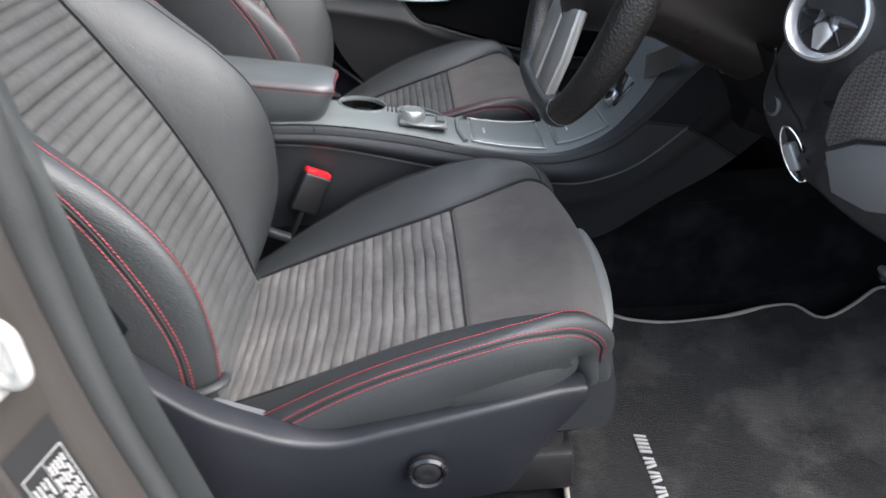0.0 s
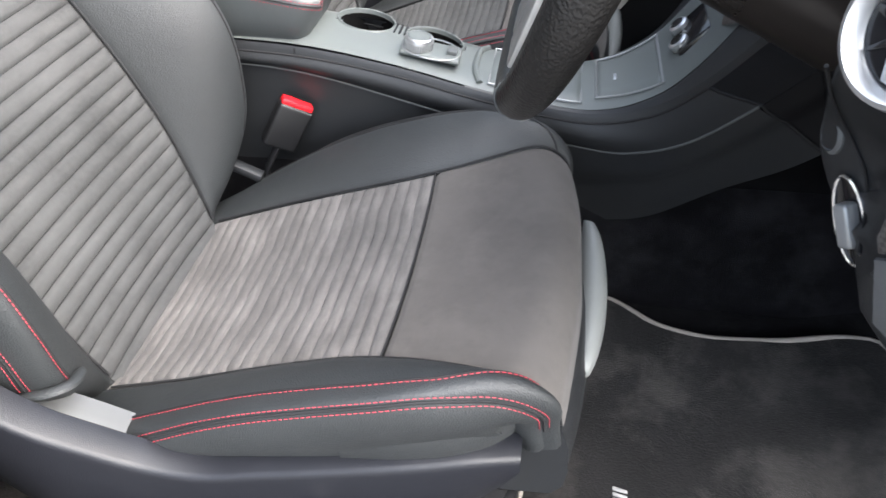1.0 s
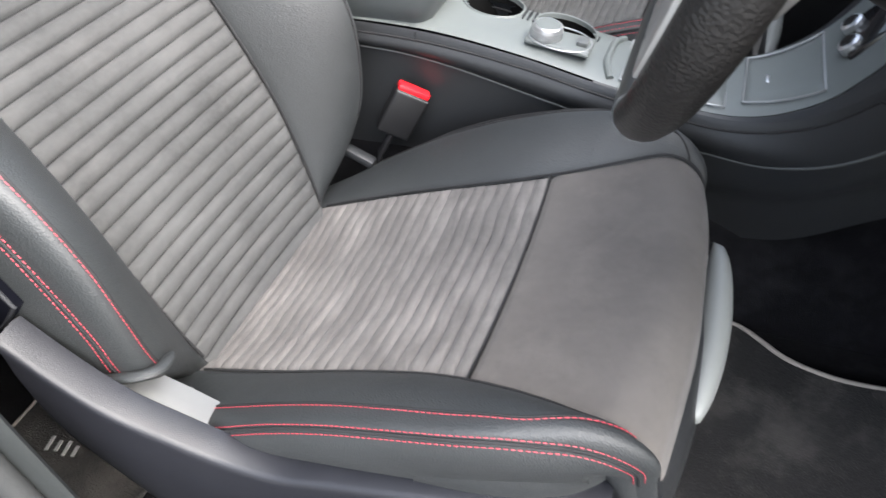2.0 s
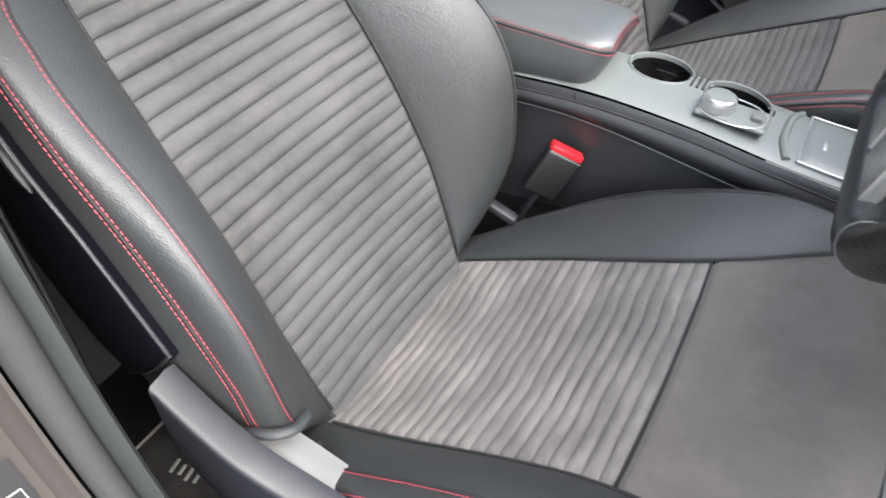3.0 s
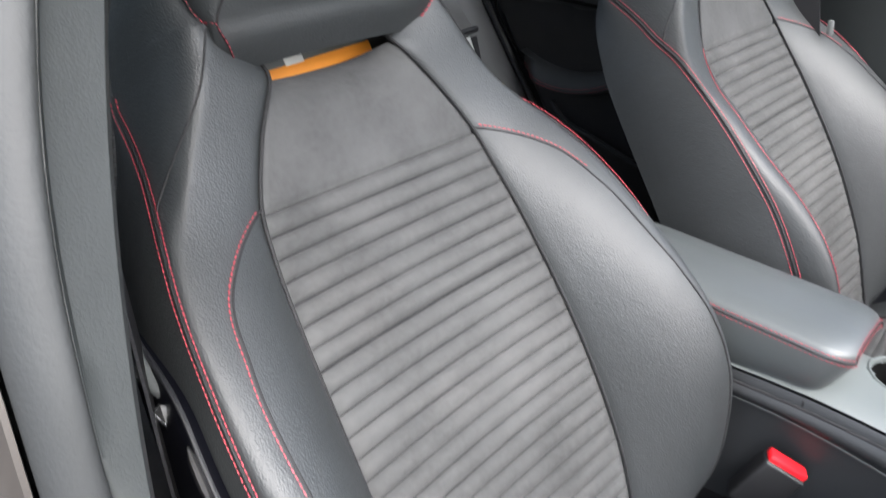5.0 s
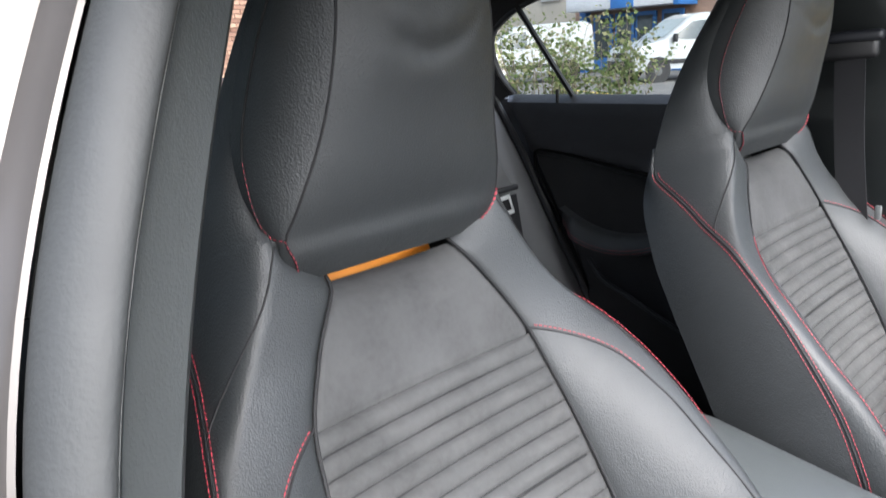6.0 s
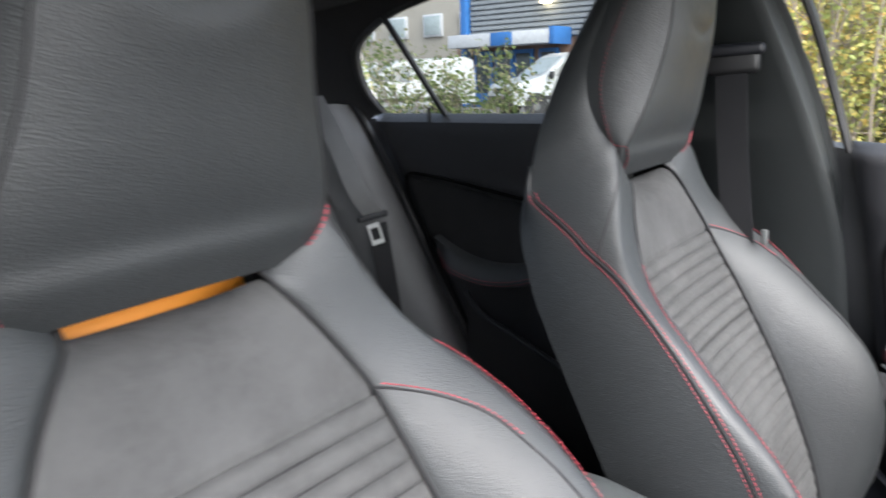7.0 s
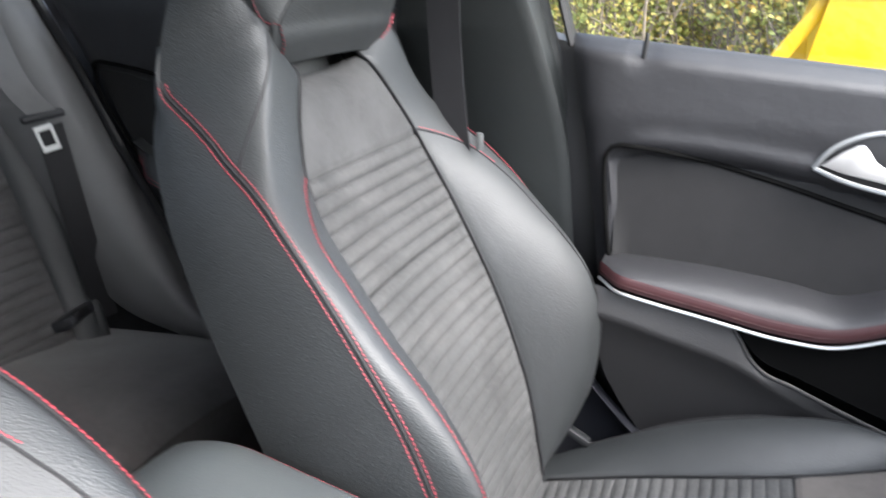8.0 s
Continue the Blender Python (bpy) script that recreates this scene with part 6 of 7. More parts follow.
# ---- rear bench ----
bench = thing("rear_bench", (-0.9, 0.36, -0.1), "black and dark grey rear bench seat with ribbed inserts", "rear seat")
R_D, R_N = np.array([-0.40, 0, 0.917]), np.array([0.917, 0, 0.40])
RK = [hermite([-0.08, 0.0, 0.2, 0.37, 0.48, 0.57, 0.66], t) for t in (
    [0.180, 0.185, 0.190, 0.194, 0.178, 0.125, 0.085], [0.0, 0.0, 0.010, 0.008, 0.004, 0.0, -0.010],
    [0.220, 0.230, 0.238, 0.240, 0.226, 0.190, 0.150], [0.010, 0.020, 0.040, 0.035, 0.022, 0.010, -0.010],
    [0.250, 0.258, 0.266, 0.268, 0.256, 0.222, 0.190], [-0.01, 0.0, 0.018, 0.014, -0.005, -0.030, -0.050],
    [0.252, 0.260, 0.268, 0.270, 0.258, 0.225, 0.195], [-0.08, -0.08, -0.08, -0.08, -0.09, -0.10, -0.11])]


def rear_point(s, u, side, off, extra=0.0):
    y, h = section(RK, s, u)
    return off + s * R_D + (h + extra) * R_N + np.array([0, side * y, 0])


REAR_SUEDE = material("dark_rear_cloth", (0.06, 0.059, 0.06), 0.9, vary=0.35, grain=0.4, grain_scale=1200, sheen=0.2, spec=0.15)
for yc in (0.66, 0.06):
    off = np.array([-0.875, yc, 0.078])
    back = part("backrest_insert", ribbed(Geo(), rear_point, grooves(-0.04, 0.46, 22), off, cols=20), REAR_SUEDE, bench)
    g = Geo()
    for sd in (-1, 1):
        panel(g, rear_point, 0.46, 0.64, 0, 1, sd, off, 18, 10, dip=0.0)
    part("backrest_top", g, REAR_SUEDE, bench)
    for sd in (-1, 1):
        for u, nm in ((1, "backrest_bolster"), (2, "bolster_roll"), (3, "bolster_side")):
            part(nm, panel(Geo(), rear_point, -0.08, 0.66, u, u + 1, sd, off, 40, 10), LEATHER, bench)
        part("edge_stitching", (stitches(line := Geo(), surface_line(rear_point, [(-0.05, 3), (0.3, 3), (0.64, 3)], sd, off, 120), 0.001), line)[1], THREAD, bench)
    # head restraint on top
    ring = []
    for k in np.linspace(0, 1, 20):
        s = 0.600 + 0.31 * k
        e = math.sin(math.pi * min(1, max(0.02, k * 0.96 + 0.02))) ** 0.22
        ring.append([off + s * R_D + (0.075 * e * math.sin(q) - 0.03) * R_N + np.array([0, (0.182 - 0.03 * k) * e * np.sign(math.cos(q)) * abs(math.cos(q)) ** 0.5, 0]) for q in np.linspace(0, 2 * math.pi, 26, endpoint=False)])
    part("headrest", Geo().grid(np.array(ring), closed=True, cap=True), LEATHER, bench)
g = Geo()
rows = []
for y in np.linspace(-0.24, 0.96, 61):
    dipy = 0.012 * math.cos((y - 0.36) / 0.60 * math.pi * 2)
    edge = 0.03 * (abs(y - 0.36) / 0.60) ** 8
    rows.append([(x, y, z - dipy - edge) for x, z in ((-1.02, 0.025), (-0.95, 0.030), (-0.85, 0.045), (-0.70, 0.065), (-0.55, 0.075), (-0.50, 0.068), (-0.47, 0.04), (-0.465, -0.02), (-0.48, -0.19))])
part("bench_cushion", Geo().grid(np.array(rows)), REAR_SUEDE, bench, "dark grey cloth bench cushion")
part("bench_centre", Geo().box((-1.02, 0.36, 0.27), (0.06, 0.10, 0.50), 0.02, 2, Euler((0, radians(-23.5), 0)).to_matrix()), LEATHER, bench)
# child-seat anchor bezel in the joint
an = np.array([-0.862, 0.845, 0.082])
bz = part("anchor_bezel", Geo().box(an, (0.045, 0.075, 0.022), 0.006, 2, Euler((0, radians(-25), radians(18))).to_matrix()), PLASTIC, bench, "dark plastic anchor bezel")
part("anchor_slot", Geo().box(an + np.array([0.008, 0, 0.006]), (0.030, 0.045, 0.018), 0.004, 2, Euler((0, radians(-25), radians(18))).to_matrix()), BLACK, bz)


# ---- belts ----
def ribbon(pts, width, across, thick=0.0012):
    p, a = np.array(pts, float), np.array(across, float)
    t = np.gradient(p, axis=0)
    n = np.cross(t, a)
    n /= np.linalg.norm(n, axis=1)[:, None] + 1e-9
    a = a / np.linalg.norm(a) * width / 2
    return Geo().grid(np.array([[q - a + m * thick, q + a + m * thick, q + a - m * thick, q - a - m * thick] for q, m in zip(p, n)]), closed=True, cap=True)


rb = thing("rear_seat_belt", (-0.8, 0.93, 0.04), "dark rear seat belt with a hanging white latch plate", "seat belt")
tongue = np.array([-0.890, 0.880, 0.441])
# upper run of the same belt, its light put into a paler colour
part("upper_webbing", ribbon(smooth_path([(-1.06, 0.89, 0.70), (-0.96, 0.858, 0.597), (-0.895, 0.852, 0.49), tongue + np.array([0, 0, 0.01])], 24), 0.046, (0.35, 1, 0.15)), material("lit_webbing", (0.13, 0.13, 0.132), 0.6, grain=0.5, grain_scale=900), rb)
part("lower_webbing", ribbon(smooth_path([tongue + np.array([0.01, 0, -0.01]), (-0.855, 0.885, 0.25), (-0.86, 0.915, 0.05)], 20), 0.046, (0.35, 1, 0.15)), WEB, rb)
lt = part("latch_bar", Geo().box(tongue + np.array([0, 0, 0.005]), (0.014, 0.074, 0.014), 0.005, 2, Euler((0.1, 0, -0.3)).to_matrix()), PLASTIC, rb)
rm = Euler((0.15, radians(-14), -0.3)).to_matrix()
loop = [(-0.012, -0.005), (-0.016, -0.045), (0.016, -0.045), (0.012, -0.005)]
for a, b, c, d in ((-0.013, 0.0, 0.006, 0.045), (0.013, 0.0, 0.006, 0.045), (0.0, -0.018, 0.030, 0.010), (0.0, 0.018, 0.030, 0.010)):
    part("latch_plate", Geo().box(tongue + np.array([0.014, -0.010, -0.030]) + np.array(rm @ Vector((0, a, b))), (0.003, c, d), 0.001, 1, rm), WHITE, rb)
# far front belt on the pillar
fb = thing("front_seat_belt", (-0.13, 0.95, 0.0), "dark front seat belt hanging from its pillar guide", "seat belt", "front belts")
guide = part("belt_guide", Geo().box((-0.172, 0.925, 0.744), (0.085, 0.030, 0.042), 0.010, 3, Euler((0, radians(-2), radians(8))).to_matrix()), BLACK, fb, "black plastic belt guide")
part("guide_hood", Geo().box((-0.172, 0.920, 0.760), (0.098, 0.036, 0.018), 0.007, 3, Euler((0, radians(-2), radians(8))).to_matrix()), PLASTIC_BLUE, guide)
part("webbing", ribbon(smooth_path([(-0.168, 0.918, 0.725), (-0.158, 0.915, 0.60), (-0.143, 0.914, 0.48), (-0.10, 0.93, 0.2), (-0.05, 0.99, -0.1)], 30), 0.047, (1, -0.05, 0.02)), WEB, fb)
part("belt_stop", Geo().box((-0.102, 0.910, 0.478), (0.010, 0.008, 0.024), 0.003, 2), PLASTIC_GREY, fb)
# near front belt with its latch beside the driver's seat
nb = thing("front_seat_belt", (-0.16, -0.30, -0.1), "dark front seat belt with metal latch beside the driver's seat", "seat belt", "front belts")
part("webbing", ribbon(smooth_path([(-0.24, -0.215, 0.80), (-0.215, -0.245, 0.60), (-0.192, -0.262, 0.41), (-0.165, -0.28, 0.20), (-0.13, -0.31, -0.05)], 30), 0.046, (1, -0.45, 0.05)), WEB, nb)
part("latch_head", Geo().tube(smooth_path([(-0.215, -0.262, 0.425), (-0.197, -0.256, 0.412), (-0.176, -0.254, 0.402)], 8), [0.007, 0.009, 0.0095, 0.0095, 0.0095, 0.0095, 0.009, 0.006], 10), PLASTIC_GREY, nb)
part("latch_tongue", Geo().box((-0.176, -0.254, 0.380), (0.004, 0.022, 0.036), 0.001, 1, Euler((0.2, radians(-30), 0.3)).to_matrix()), CHROME, nb, "bright metal tongue")


# ---- outside ----
def xf(origin, yaw):
    c, s = math.cos(yaw), math.sin(yaw)
    return lambda p: (origin[0] + c * p[0] - s * p[1], origin[1] + s * p[0] + c * p[1], origin[2] + p[2])


def moved(g, f):
    g.v = [f(p) for p in g.v]
    return g


VAN_WHITE = material("white_van_paint", (0.33, 0.345, 0.35), 0.35, vary=0.04, coat=0.4)
VAN_GLASS = material("dark_van_glass", (0.05, 0.06, 0.065), 0.1)
VAN_SCREEN = material("pale_windscreen", (0.30, 0.34, 0.35), 0.15)
TYRE = material("tyre_rubber", (0.02, 0.02, 0.021), 0.8)
BLUE = material("blue_panel", (0.03, 0.13, 0.36), 0.5, vary=0.1)
CLAD = material("grey_cladding", (0.20, 0.212, 0.225), 0.5, vary=0.08, vary_scale=0.6)
SIGN_WHITE = material("white_sign", (0.45, 0.46, 0.48), 0.5)


def van(origin, yaw, label):
    """A small panel van, nose towards its local +x, wheels on the ground."""
    f = xf(origin, yaw)
    v = thing("panel_van", f((0, 0, 0)), label, "van", "parked vans")
    prof = [(2.05, 0.35), (2.12, 0.55), (2.08, 0.85), (1.95, 1.00), (1.15, 1.17), (0.35, 1.74), (0.1, 1.82), (-2.0, 1.86), (-2.22, 1.75), (-2.28, 1.0), (-2.25, 0.35)]
    ys = [-0.90, -0.89, -0.84, -0.72, 0.72, 0.84, 0.89, 0.90]
    rows = []
    for y in ys:
        k = {0.90: 0.93, 0.89: 0.965, 0.84: 0.99, 0.72: 1.0}[abs(y)]
        rows.append([(x * (1 - 0.02 * (1 - k) * 10) if x > 0 else x, y * (1.0 if z < 1.1 else 1.0 - 0.10 * (z - 1.1) / 0.75), 0.35 + (z - 0.35) * k) for x, z in prof])
    g = Geo().grid(np.array(rows))
    m = len(prof)
    g.f += [tuple(range(m)), tuple((len(ys) - 1) * m + j for j in range(m))]
    body = part("body", moved(g, f), VAN_WHITE, v)
    part("windscreen", moved(Geo().grid(np.array([[(1.12 - 0.76 * q + 0.012, y * (1 - 0.12 * q), 1.20 + 0.53 * q) for y in np.linspace(-0.74, 0.74, 8)] for q in np.linspace(0.04, 0.95, 6)])), f), VAN_SCREEN, v)
    for sd in (-1, 1):
        loop = [(0.98, 1.16), (0.32, 1.60), (-0.10, 1.62), (-0.12, 1.12)]
        part("side_window", moved(Geo().prism([(x, sd * (0.895 - 0.10 * (z - 1.1) / 0.75 * 0.9), z) for x, z in loop], (0, sd * 0.012, 0), 0.004), f), VAN_GLASS, v)
        part("sill_trim", moved(Geo().box((-0.1, sd * 0.90, 0.55), (2.4, 0.03, 0.12), 0.01), f), TYRE, v)
        part("headlight", moved(Geo().box((1.93, sd * 0.70, 0.88), (0.25, 0.28, 0.16), 0.04, 2, Euler((0, 0.5, sd * 0.4)).to_matrix()), f), VAN_SCREEN, v)
        part("mirror", moved(Geo().box((0.92, sd * 1.02, 1.18), (0.10, 0.16, 0.22), 0.03), f), TYRE, v)
        for wx in (1.35, -1.45):
            w = part("wheel", moved(Geo().lathe((wx, sd * 0.80, 0.31), (0, sd, 0), [(0.22, -0.1), (0.30, -0.09), (0.31, -0.04), (0.31, 0.08), (0.28, 0.11), (0.20, 0.10)], 28), f), TYRE, v)
            part("hub_cap", moved(Geo().lathe((wx, sd * 0.80, 0.31), (0, sd, 0), [(0.20, 0.09), (0.16, 0.105), (0.05, 0.11)], 20), f), PLASTIC_GREY, w)
            part("wheel_arch", moved(Geo().lathe((wx, sd * 0.885, 0.33), (0, sd, 0), [(0.37, 0.0), (0.37, 0.02), (0.33, 0.022)], 28), f), TYRE, v)
    part("bumper", moved(Geo().box((2.04, 0, 0.46), (0.22, 1.72, 0.34), 0.06), f), TYRE, v)
    part("grille", moved(Geo().box((2.10, 0, 0.78), (0.06, 0.9, 0.14), 0.02), f), TYRE, v)
    for x, w, mat in ((-0.75, 0.7, BLUE), (-1.4, 0.4, BLUE)):
        part("side_lettering", moved(Geo().box((x, -0.885, 1.28), (w, 0.02, 0.10), 0.004), f), mat, v, "blue bars on the side")
    part("tail_stripe", moved(Geo().box((-0.22, -0.895, 1.20), (0.05, 0.02, 0.22), 0.004), f), RED, v)
    return v


GZ = -0.45
yaw = math.atan2(-0.83, -0.55)
wx, wy = -10.4, 18.3
c, s = math.cos(yaw), math.sin(yaw)
van((wx - (c * 1.35 - s * 0.80), wy - (s * 1.35 + c * 0.80), GZ), yaw, "white panel van with dark bumper parked on the yard")
van((-15.6, 18.6, GZ), math.atan2(-0.75, -0.66), "white panel van parked behind the shrubs")

# unit building with ribbed cladding, sign canopy and blue doors
bld = thing("industrial_unit", (-10, 25, GZ), "grey ribbed industrial unit with blue doors and sign canopy", "building")
BY0 = 25.0
WALLB = material("brown_brick_plain", (0.25, 0.16, 0.12), 0.9, vary=0.2, vary_scale=3)
part("base_wall", Geo().box((-6, BY0 + 0.3, 0.85), (24, 0.4, 2.6), 0.02), WALLB, bld)
for k in range(26):
    z = 2.15 + 0.20 * k
    part("cladding_rib", Geo().box((-5.6, BY0 + 0.02, z + 0.09), (23.2, 0.10, 0.17), 0.03, 1), CLAD, bld)
part("cladding_back", Geo().box((-5.6, BY0 + 0.2, 4.7), (23.2, 0.2, 5.2), 0.0), CLAD, bld)
part("corner_post", Geo().box((-17.4, BY0 - 0.05, 3.0), (0.3, 0.4, 7.0), 0.02), BLUE, bld)
can = part("sign_canopy", Geo().box((-15.1, BY0 - 0.7, 2.12), (4.6, 1.3, 0.48), 0.02), SIGN_WHITE, bld, "white and blue sign canopy")
part("sign_block", Geo().box((-14.9, BY0 - 1.36, 2.12), (0.95, 0.04, 0.48), 0.005), BLUE, can)
part("sign_end", Geo().box((-12.75, BY0 - 0.7, 2.14), (0.22, 1.34, 0.62), 0.01), BLUE, can)
for x in (-16.6, -15.6, -14.7, -13.6):
    d = part("door_frame", Geo().box((x, BY0 + 0.02, 0.65), (0.85, 0.16, 2.2), 0.02), BLUE, bld)
    part("door_pane", Geo().box((x, BY0 - 0.08, 0.85), (0.62, 0.04, 1.5), 0.01), VAN_GLASS, d)
LAMP = bpy.data.materials.new("lit_lamp")
LAMP.use_nodes = True
LAMP.node_tree.nodes["Principled BSDF"].inputs["Emission Color"].default_value = (1, 0.78, 0.45, 1)
LAMP.node_tree.nodes["Principled BSDF"].inputs["Emission Strength"].default_value = 6.0
part("wall_lamp", Geo().box((-13.6, BY0 - 0.25, 3.45), (0.35, 0.3, 0.2), 0.05), LAMP, bld, "lit wall lamp")
far = thing("cream_building", (-24, 30, GZ), "cream building with windows beyond the yard", "building")
CREAM = material("cream_render", (0.30, 0.275, 0.24), 0.8, vary=0.08, vary_scale=0.7)
part("wall", Geo().box((-26, 33, 3.0), (14, 0.5, 7), 0.02), CREAM, far)
for x in (-30, -27.5, -25, -22.5, -20.5):
    for z in (1.2, 3.6):
        w = part("window", Geo().box((x, 32.7, z), (1.3, 0.2, 1.2), 0.02), SIGN_WHITE, far)
        part("pane", Geo().box((x, 32.58, z), (1.1, 0.04, 1.0), 0.01), VAN_SCREEN, w)

structure("yard_line", Geo().prism([(-12.0, 15.9, GZ + 0.004), (-12.0, 16.1, GZ + 0.004), (-5.6, 12.1, GZ + 0.004), (-5.6, 11.9, GZ + 0.004)], (0, 0, 0.004), 0.001), material("yellow_road_paint", (0.55, 0.40, 0.06), 0.7, vary=0.25, vary_scale=4), "worn yellow line painted on the yard", "road marking")

# yellow skip close to the car
skip = thing("yellow_skip", (0.95, 3.3, GZ), "bright yellow steel skip standing beside the car", "skip")
YEL = material("yellow_paint", (0.62, 0.38, 0.004), 0.4, vary=0.08, vary_scale=3, dent=0.1, dent_scale=8)
part("front_plate", Geo().prism([(0.40, 2.95, 0.30), (0.46, 2.95, 0.655), (1.60, 2.95, 0.655), (1.66, 2.95, 0.30), (1.5, 2.95, -0.35), (0.56, 2.95, -0.35)], (0, 0.04, 0), 0.008), YEL, skip)
part("rear_plate", Geo().prism([(0.40, 3.95, 0.30), (0.46, 3.95, 0.655), (1.60, 3.95, 0.655), (1.66, 3.95, 0.30), (1.5, 3.95, -0.35), (0.56, 3.95, -0.35)], (0, 0.04, 0), 0.008), YEL, skip)
part("end_plate", Geo().prism([(0.455, 2.98, 0.65), (0.455, 3.98, 0.65), (0.54, 3.98, -0.35), (0.54, 2.98, -0.35)], (0.03, 0, 0.002), 0.006), YEL, skip)
part("base_plate", Geo().box((1.03, 3.47, -0.38), (1.0, 1.0, 0.14), 0.02), YEL, skip)
part("rim_bar", Geo().tube([(0.46, 2.96, 0.665), (1.62, 2.96, 0.665)], 0.035, 10), YEL, skip)
part("rim_bar", Geo().tube([(0.46, 2.96, 0.665), (0.46, 3.98, 0.665)], 0.035, 10), YEL, skip)
part("rib_bar", Geo().box((1.02, 2.94, 0.395), (1.24, 0.05, 0.035), 0.008), YEL, skip)
part("side_brace", Geo().prism([(0.455, 2.99, 0.67), (0.28, 2.99, 0.39), (-0.10, 2.99, -0.24), (-0.02, 2.99, -0.24), (0.345, 2.99, 0.39), (0.455, 2.99, 0.57)], (0, 0.06, 0), 0.008), YEL, skip)

# ---- planting ----
LEAF = bpy.data.materials.new("mixed_autumn_leaves")
LEAF.use_nodes = True
ln, ll = LEAF.node_tree.nodes, LEAF.node_tree.links
lr = ln.new("ShaderNodeValToRGB")
for k, (p, cc) in enumerate(((0.0, (0.15, 0.19, 0.055)), (0.35, (0.25, 0.29, 0.085)), (0.5, (0.36, 0.36, 0.10)), (0.62, (0.46, 0.39, 0.12)), (0.75, (0.50, 0.35, 0.08)), (0.9, (0.46, 0.15, 0.05)))):
    e = lr.color_ramp.elements[k] if k < 2 else lr.color_ramp.elements.new(p)
    e.position, e.color = p, (*cc, 1)
gi = ln.new("ShaderNodeNewGeometry")
patch = ln.new("ShaderNodeTexNoise")
patch.inputs["Scale"].default_value = 1.6
ll.new(ln.new("ShaderNodeTexCoord").outputs["Object"], patch.inputs["Vector"])
both = ln.new("ShaderNodeMix")
both.inputs[0].default_value = 0.5
ll.new(gi.outputs["Random Per Island"], both.inputs[2])
ll.new(patch.outputs["Fac"], both.inputs[3])
ll.new(both.outputs[0], lr.inputs["Fac"])
glow, leafy = ln.new("ShaderNodeBsdfTranslucent"), ln.new("ShaderNodeMixShader")
ll.new(lr.outputs["Color"], glow.inputs["Color"])
leafy.inputs[0].default_value = 0.45
ll.new(ln["Principled BSDF"].outputs[0], leafy.inputs[1])
ll.new(glow.outputs[0], leafy.inputs[2])
ll.new(leafy.outputs[0], ln["Material Output"].inputs["Surface"])
ll.new(lr.outputs["Color"], ln["Principled BSDF"].inputs["Base Color"])
ln["Principled BSDF"].inputs["Roughness"].default_value = 0.6
ln["Principled BSDF"].inputs["Subsurface Weight"].default_value = 0.0
GREEN_LEAF = LEAF.copy()
GREEN_LEAF.name = "pale_green_leaves"
for e, cc in zip(GREEN_LEAF.node_tree.nodes["Color Ramp"].color_ramp.elements, ((0.06, 0.10, 0.03), (0.12, 0.17, 0.055), (0.18, 0.22, 0.08), (0.24, 0.25, 0.12), (0.26, 0.23, 0.13), (0.22, 0.15, 0.07))):
    e.color = (*cc, 1)
TWIG = material("grey_twigs", (0.20, 0.165, 0.13), 0.9, vary=0.2)
rng = random.Random(7)


def shrub(name, base, height, spread, stems, leaves_per, leaf, leaf_mat, label, lean=0.25):
    """Stems that fork into twigs, with folded leaves along the twigs."""
    ob = thing(name, base, label, "shrub", "shrubs")
    wood, green = Geo(), Geo()
    for _ in range(stems):
        a = rng.uniform(0, 2 * math.pi)
        p0 = np.array(base, float) + np.array([rng.uniform(-0.4, 0.4) * spread[0], rng.uniform(-0.4, 0.4) * spread[1], 0])
        top = p0 + np.array([math.cos(a) * lean * height + rng.uniform(-0.2, 0.2), math.sin(a) * lean * height, height * rng.uniform(0.55, 1.0)])
        mid = (p0 + top) / 2 + np.array([rng.uniform(-0.12, 0.12), rng.uniform(-0.12, 0.12), rng.uniform(0, 0.15)]) * height * 0.6
        stem = smooth_path([p0, mid, top], 9)
        wood.tube(stem, np.linspace(0.010, 0.003, 9) * (0.6 + 0.3 * height), 5, caps=False)
        for k in range(5):
            q = stem[rng.randint(2, 8)]
            d = np.array([rng.uniform(-1, 1), rng.uniform(-1, 1), rng.uniform(-0.2, 0.9)])
            d /= np.linalg.norm(d)
            tip = q + d * height * rng.uniform(0.14, 0.32)
            tw = smooth_path([q, (q + tip) / 2 + np.array([0, 0, 0.03]), tip], 6)
            wood.tube(tw, np.linspace(0.004, 0.0015, 6) * (0.6 + 0.3 * height), 4, caps=False)
            for _ in range(leaves_per):
                c = tw[rng.randint(1, 5)] + np.array([rng.gauss(0, 1), rng.gauss(0, 1), rng.gauss(0, 1)]) * height * 0.05
                u = np.array([rng.gauss(0, 1), rng.gauss(0, 1), rng.gauss(0, 0.7)])
                u /= np.linalg.norm(u)
                w = np.cross(u, (rng.gauss(0, 1), rng.gauss(0, 1), rng.gauss(0, 1)))
                w /= np.linalg.norm(w) + 1e-9
                n2 = np.cross(u, w)
                l = leaf * rng.uniform(0.6, 1.3)
                green.add([c, c + u * l * 0.5 + w * l * 0.32 + n2 * l * 0.08, c + u * l, c + u * l * 0.5 - w * l * 0.32 + n2 * l * 0.08], [(0, 1, 2), (0, 2, 3)])
    tagged(part("twigs", wood, TWIG, ob), kind="stuff")
    tagged(part("foliage", green, leaf_mat, ob, sharp=180), kind="stuff")
    return ob


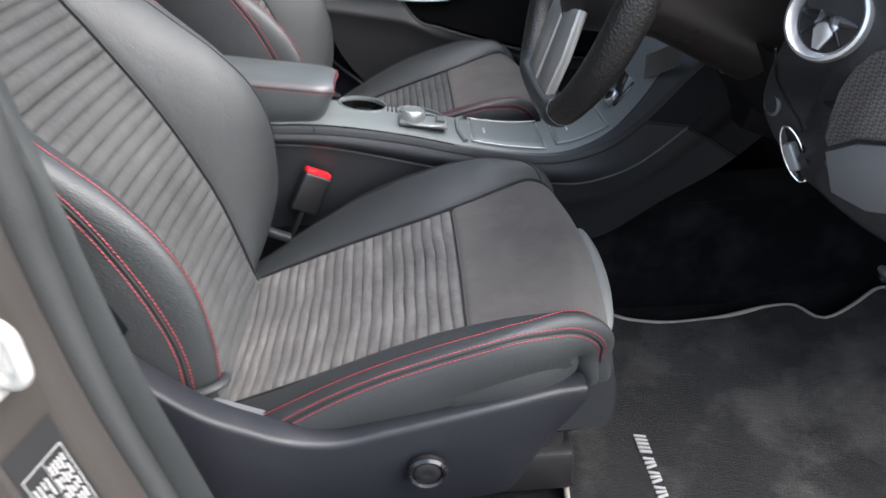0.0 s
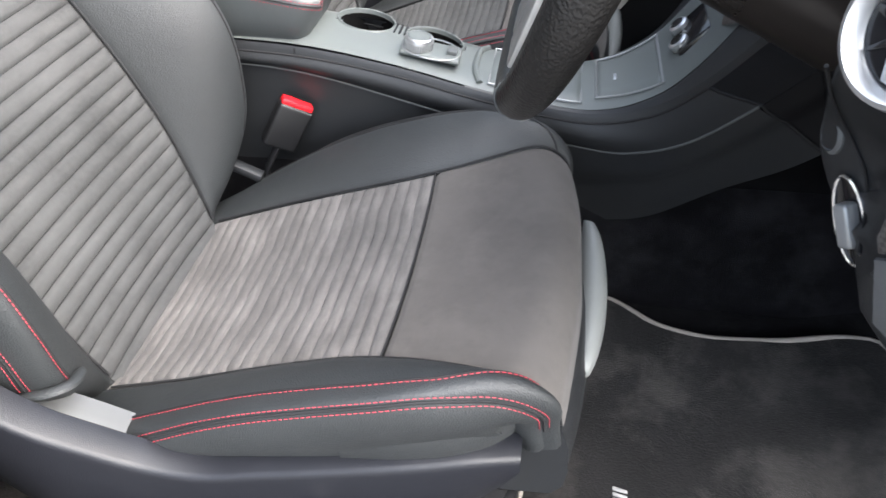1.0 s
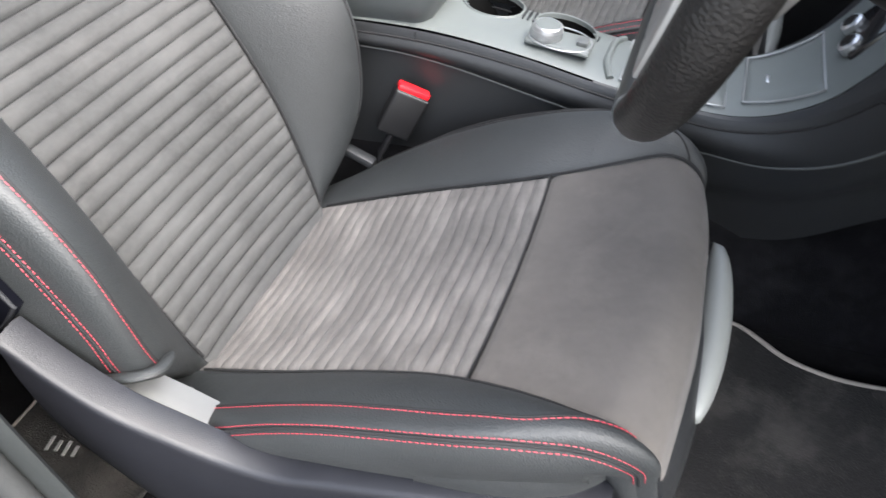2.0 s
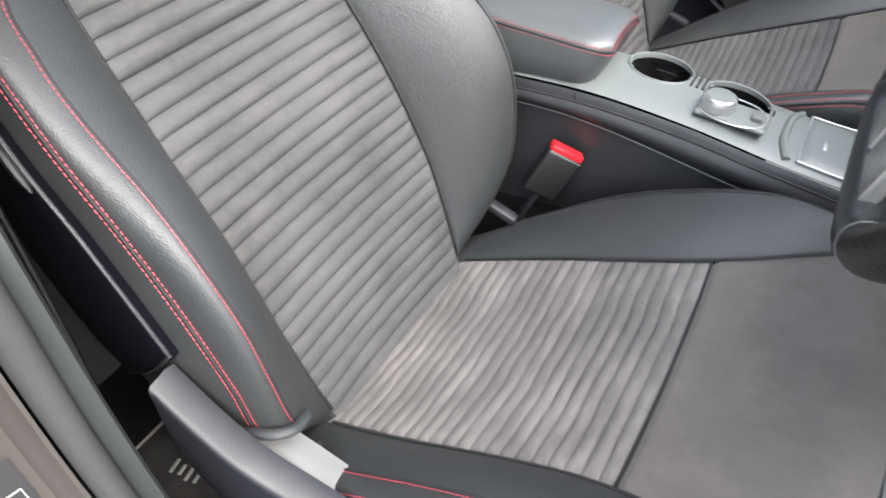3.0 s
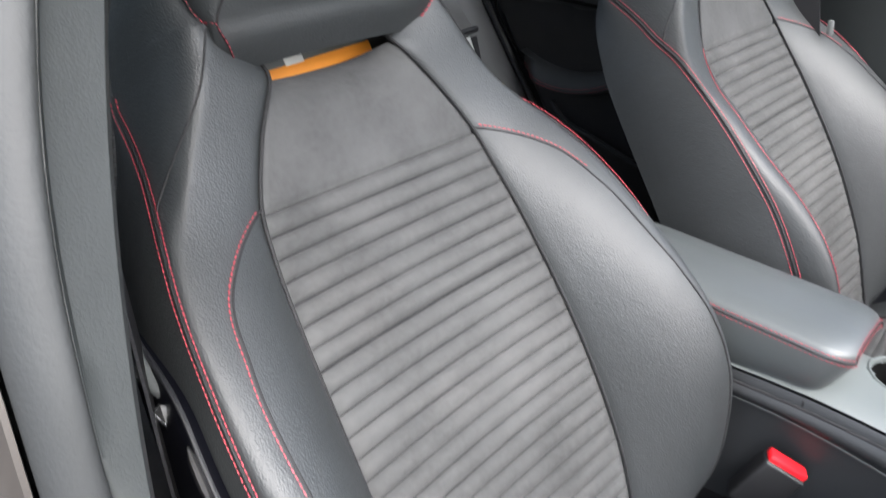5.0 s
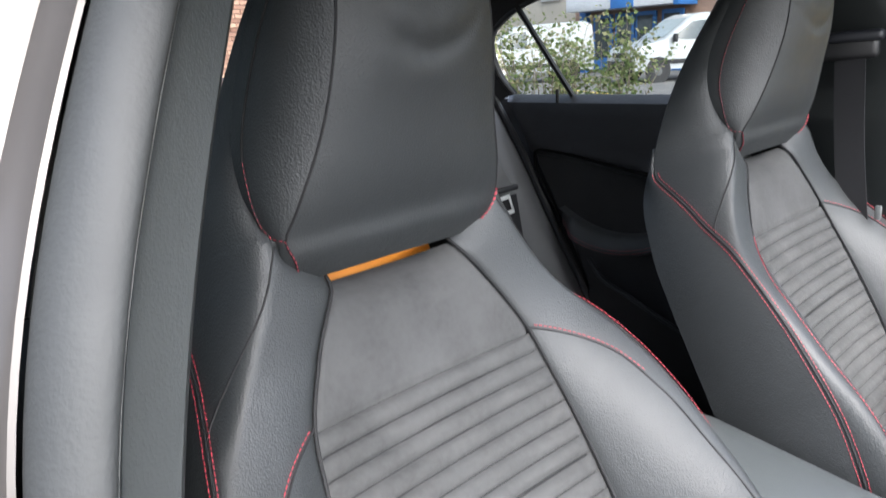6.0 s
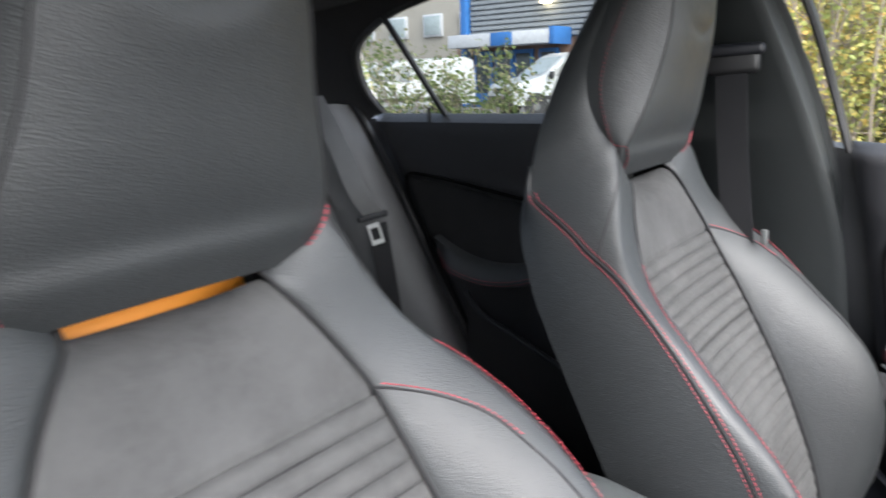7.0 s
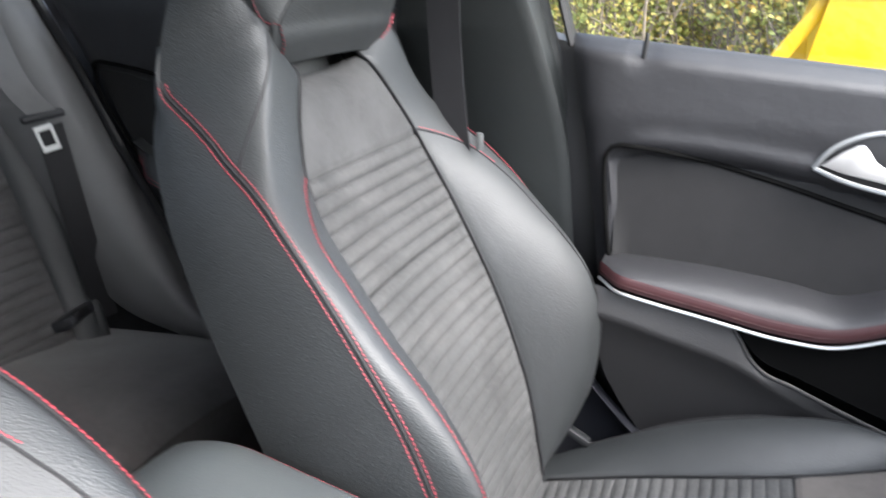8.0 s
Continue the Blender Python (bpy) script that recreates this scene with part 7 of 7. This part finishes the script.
for x, y, h in ((-6.7, 7.3, 1.5), (-6.3, 7.7, 1.55), (-5.8, 7.6, 1.25), (-5.35, 7.8, 1.1), (-4.95, 7.9, 1.2)):
    shrub("low_shrub", (x, y, GZ), h + 0.2, (0.5, 0.4), 8, 20, 0.07, GREEN_LEAF, "sparse pale green shrub at the yard's edge")
for k in range(7):
    x = -1.5 + 0.75 * k + rng.uniform(-0.2, 0.2)
    shrub("hedge_shrub", (x, 6.4 + rng.uniform(-0.5, 0.5), GZ), rng.uniform(2.2, 3.0), (1.0, 0.9), 26, 64, 0.046, LEAF, "tangled autumn shrub with green, yellow and orange leaves", 0.2)
for k in range(6):
    x = -1.6 + 0.95 * k + rng.uniform(-0.2, 0.2)
    shrub("hedge_shrub", (x, 7.6 + rng.uniform(-0.4, 0.4), GZ), rng.uniform(2.6, 3.3), (1.1, 0.9), 26, 64, 0.052, LEAF, "tangled autumn shrub with green, yellow and orange leaves", 0.2)
# added backing that lightens the dark gaps between the leaves
g = Geo().box((1.3, 9.2, 1.2), (7.5, 0.12, 3.4), 0.02)
structure("wall_behind_hedge", g, material("leaf_toned_backing", (0.24, 0.22, 0.12), 0.9, vary=0.3, vary_scale=2), "plain leaf-toned backing added behind the hedge", "fence")
g = Geo().box((-1.6, 5.2, -0.42), (6.0, 1.0, 0.10), 0.02)
structure("pavement", g, material("pale_concrete", (0.42, 0.40, 0.36), 0.9, vary=0.15, vary_scale=2, grain=0.4, grain_scale=60), "pale concrete kerb strip before the hedge", "pavement")

# brick gable behind the car, with a blue door frame and a meter box
bw = structure("wall_brick", Geo().box((-11.75, 6.2, 1.8), (0.3, 9.0, 4.5), 0.0), material("pale_mortar", (0.12, 0.10, 0.085), 0.95, grain=0.5, grain_scale=80), "orange-brown brick wall", "brick wall")
part("door_jamb", Geo().box((-11.58, 4.62, 0.9), (0.10, 0.22, 2.7), 0.01), BLUE, bw, "blue door frame")
part("door_edge", Geo().box((-11.56, 4.46, 0.9), (0.06, 0.08, 2.7), 0.01), SIGN_WHITE, bw)
part("hazard_hoop", Geo().tube(smooth_path([(-11.5, 4.80, 1.15), (-11.48, 4.92, 1.2), (-11.48, 4.98, 1.05), (-11.48, 4.96, 0.85), (-11.5, 4.84, 0.78)], 24), 0.025, 8), YEL, bw)
part("meter_box", Geo().box((-11.55, 5.22, 1.10), (0.12, 0.30, 0.36), 0.02), PLASTIC_GREY, bw, "grey meter box")
BRICK = material("orange_brick", (0.105, 0.046, 0.026), 0.9, vary=0.2, vary_scale=5, grain=0.6, grain_scale=90, random_piece=0.35)
me = None
rest = Geo()
count = 0
for r in range(52):
    z = GZ + 0.04 + 0.075 * r
    for k in range(38):
        y = 2.0 + 0.225 * k + (0.1125 if r % 2 else 0)
        if 4.40 < y < 4.82:
            continue
        if 4.8 < y < 7.4 and 0.35 < z < 2.35 and count < 300:
            if me is None:
                first = part("brick", Geo().box((0, 0, 0), (0.04, 0.215, 0.065), 0.004, 1), BRICK, bw)
                first.location = Vector((-11.59, y, z))
                me = first.data
                base = where(bw)
            else:
                b = new("brick", me)
                b.parent = bw
                b.location = (-11.59 + rng.uniform(-0.004, 0.004), y, z)
            count += 1
        else:
            rest.box((-11.59 + rng.uniform(-0.004, 0.004), y, z), (0.04, 0.215, 0.065), 0.0)
tagged(part("more_bricks", rest, material("orange_brick_rest", (0.10, 0.044, 0.025), 0.9, vary=0.3, vary_scale=9, grain=0.6, grain_scale=90), bw), kind="stuff")
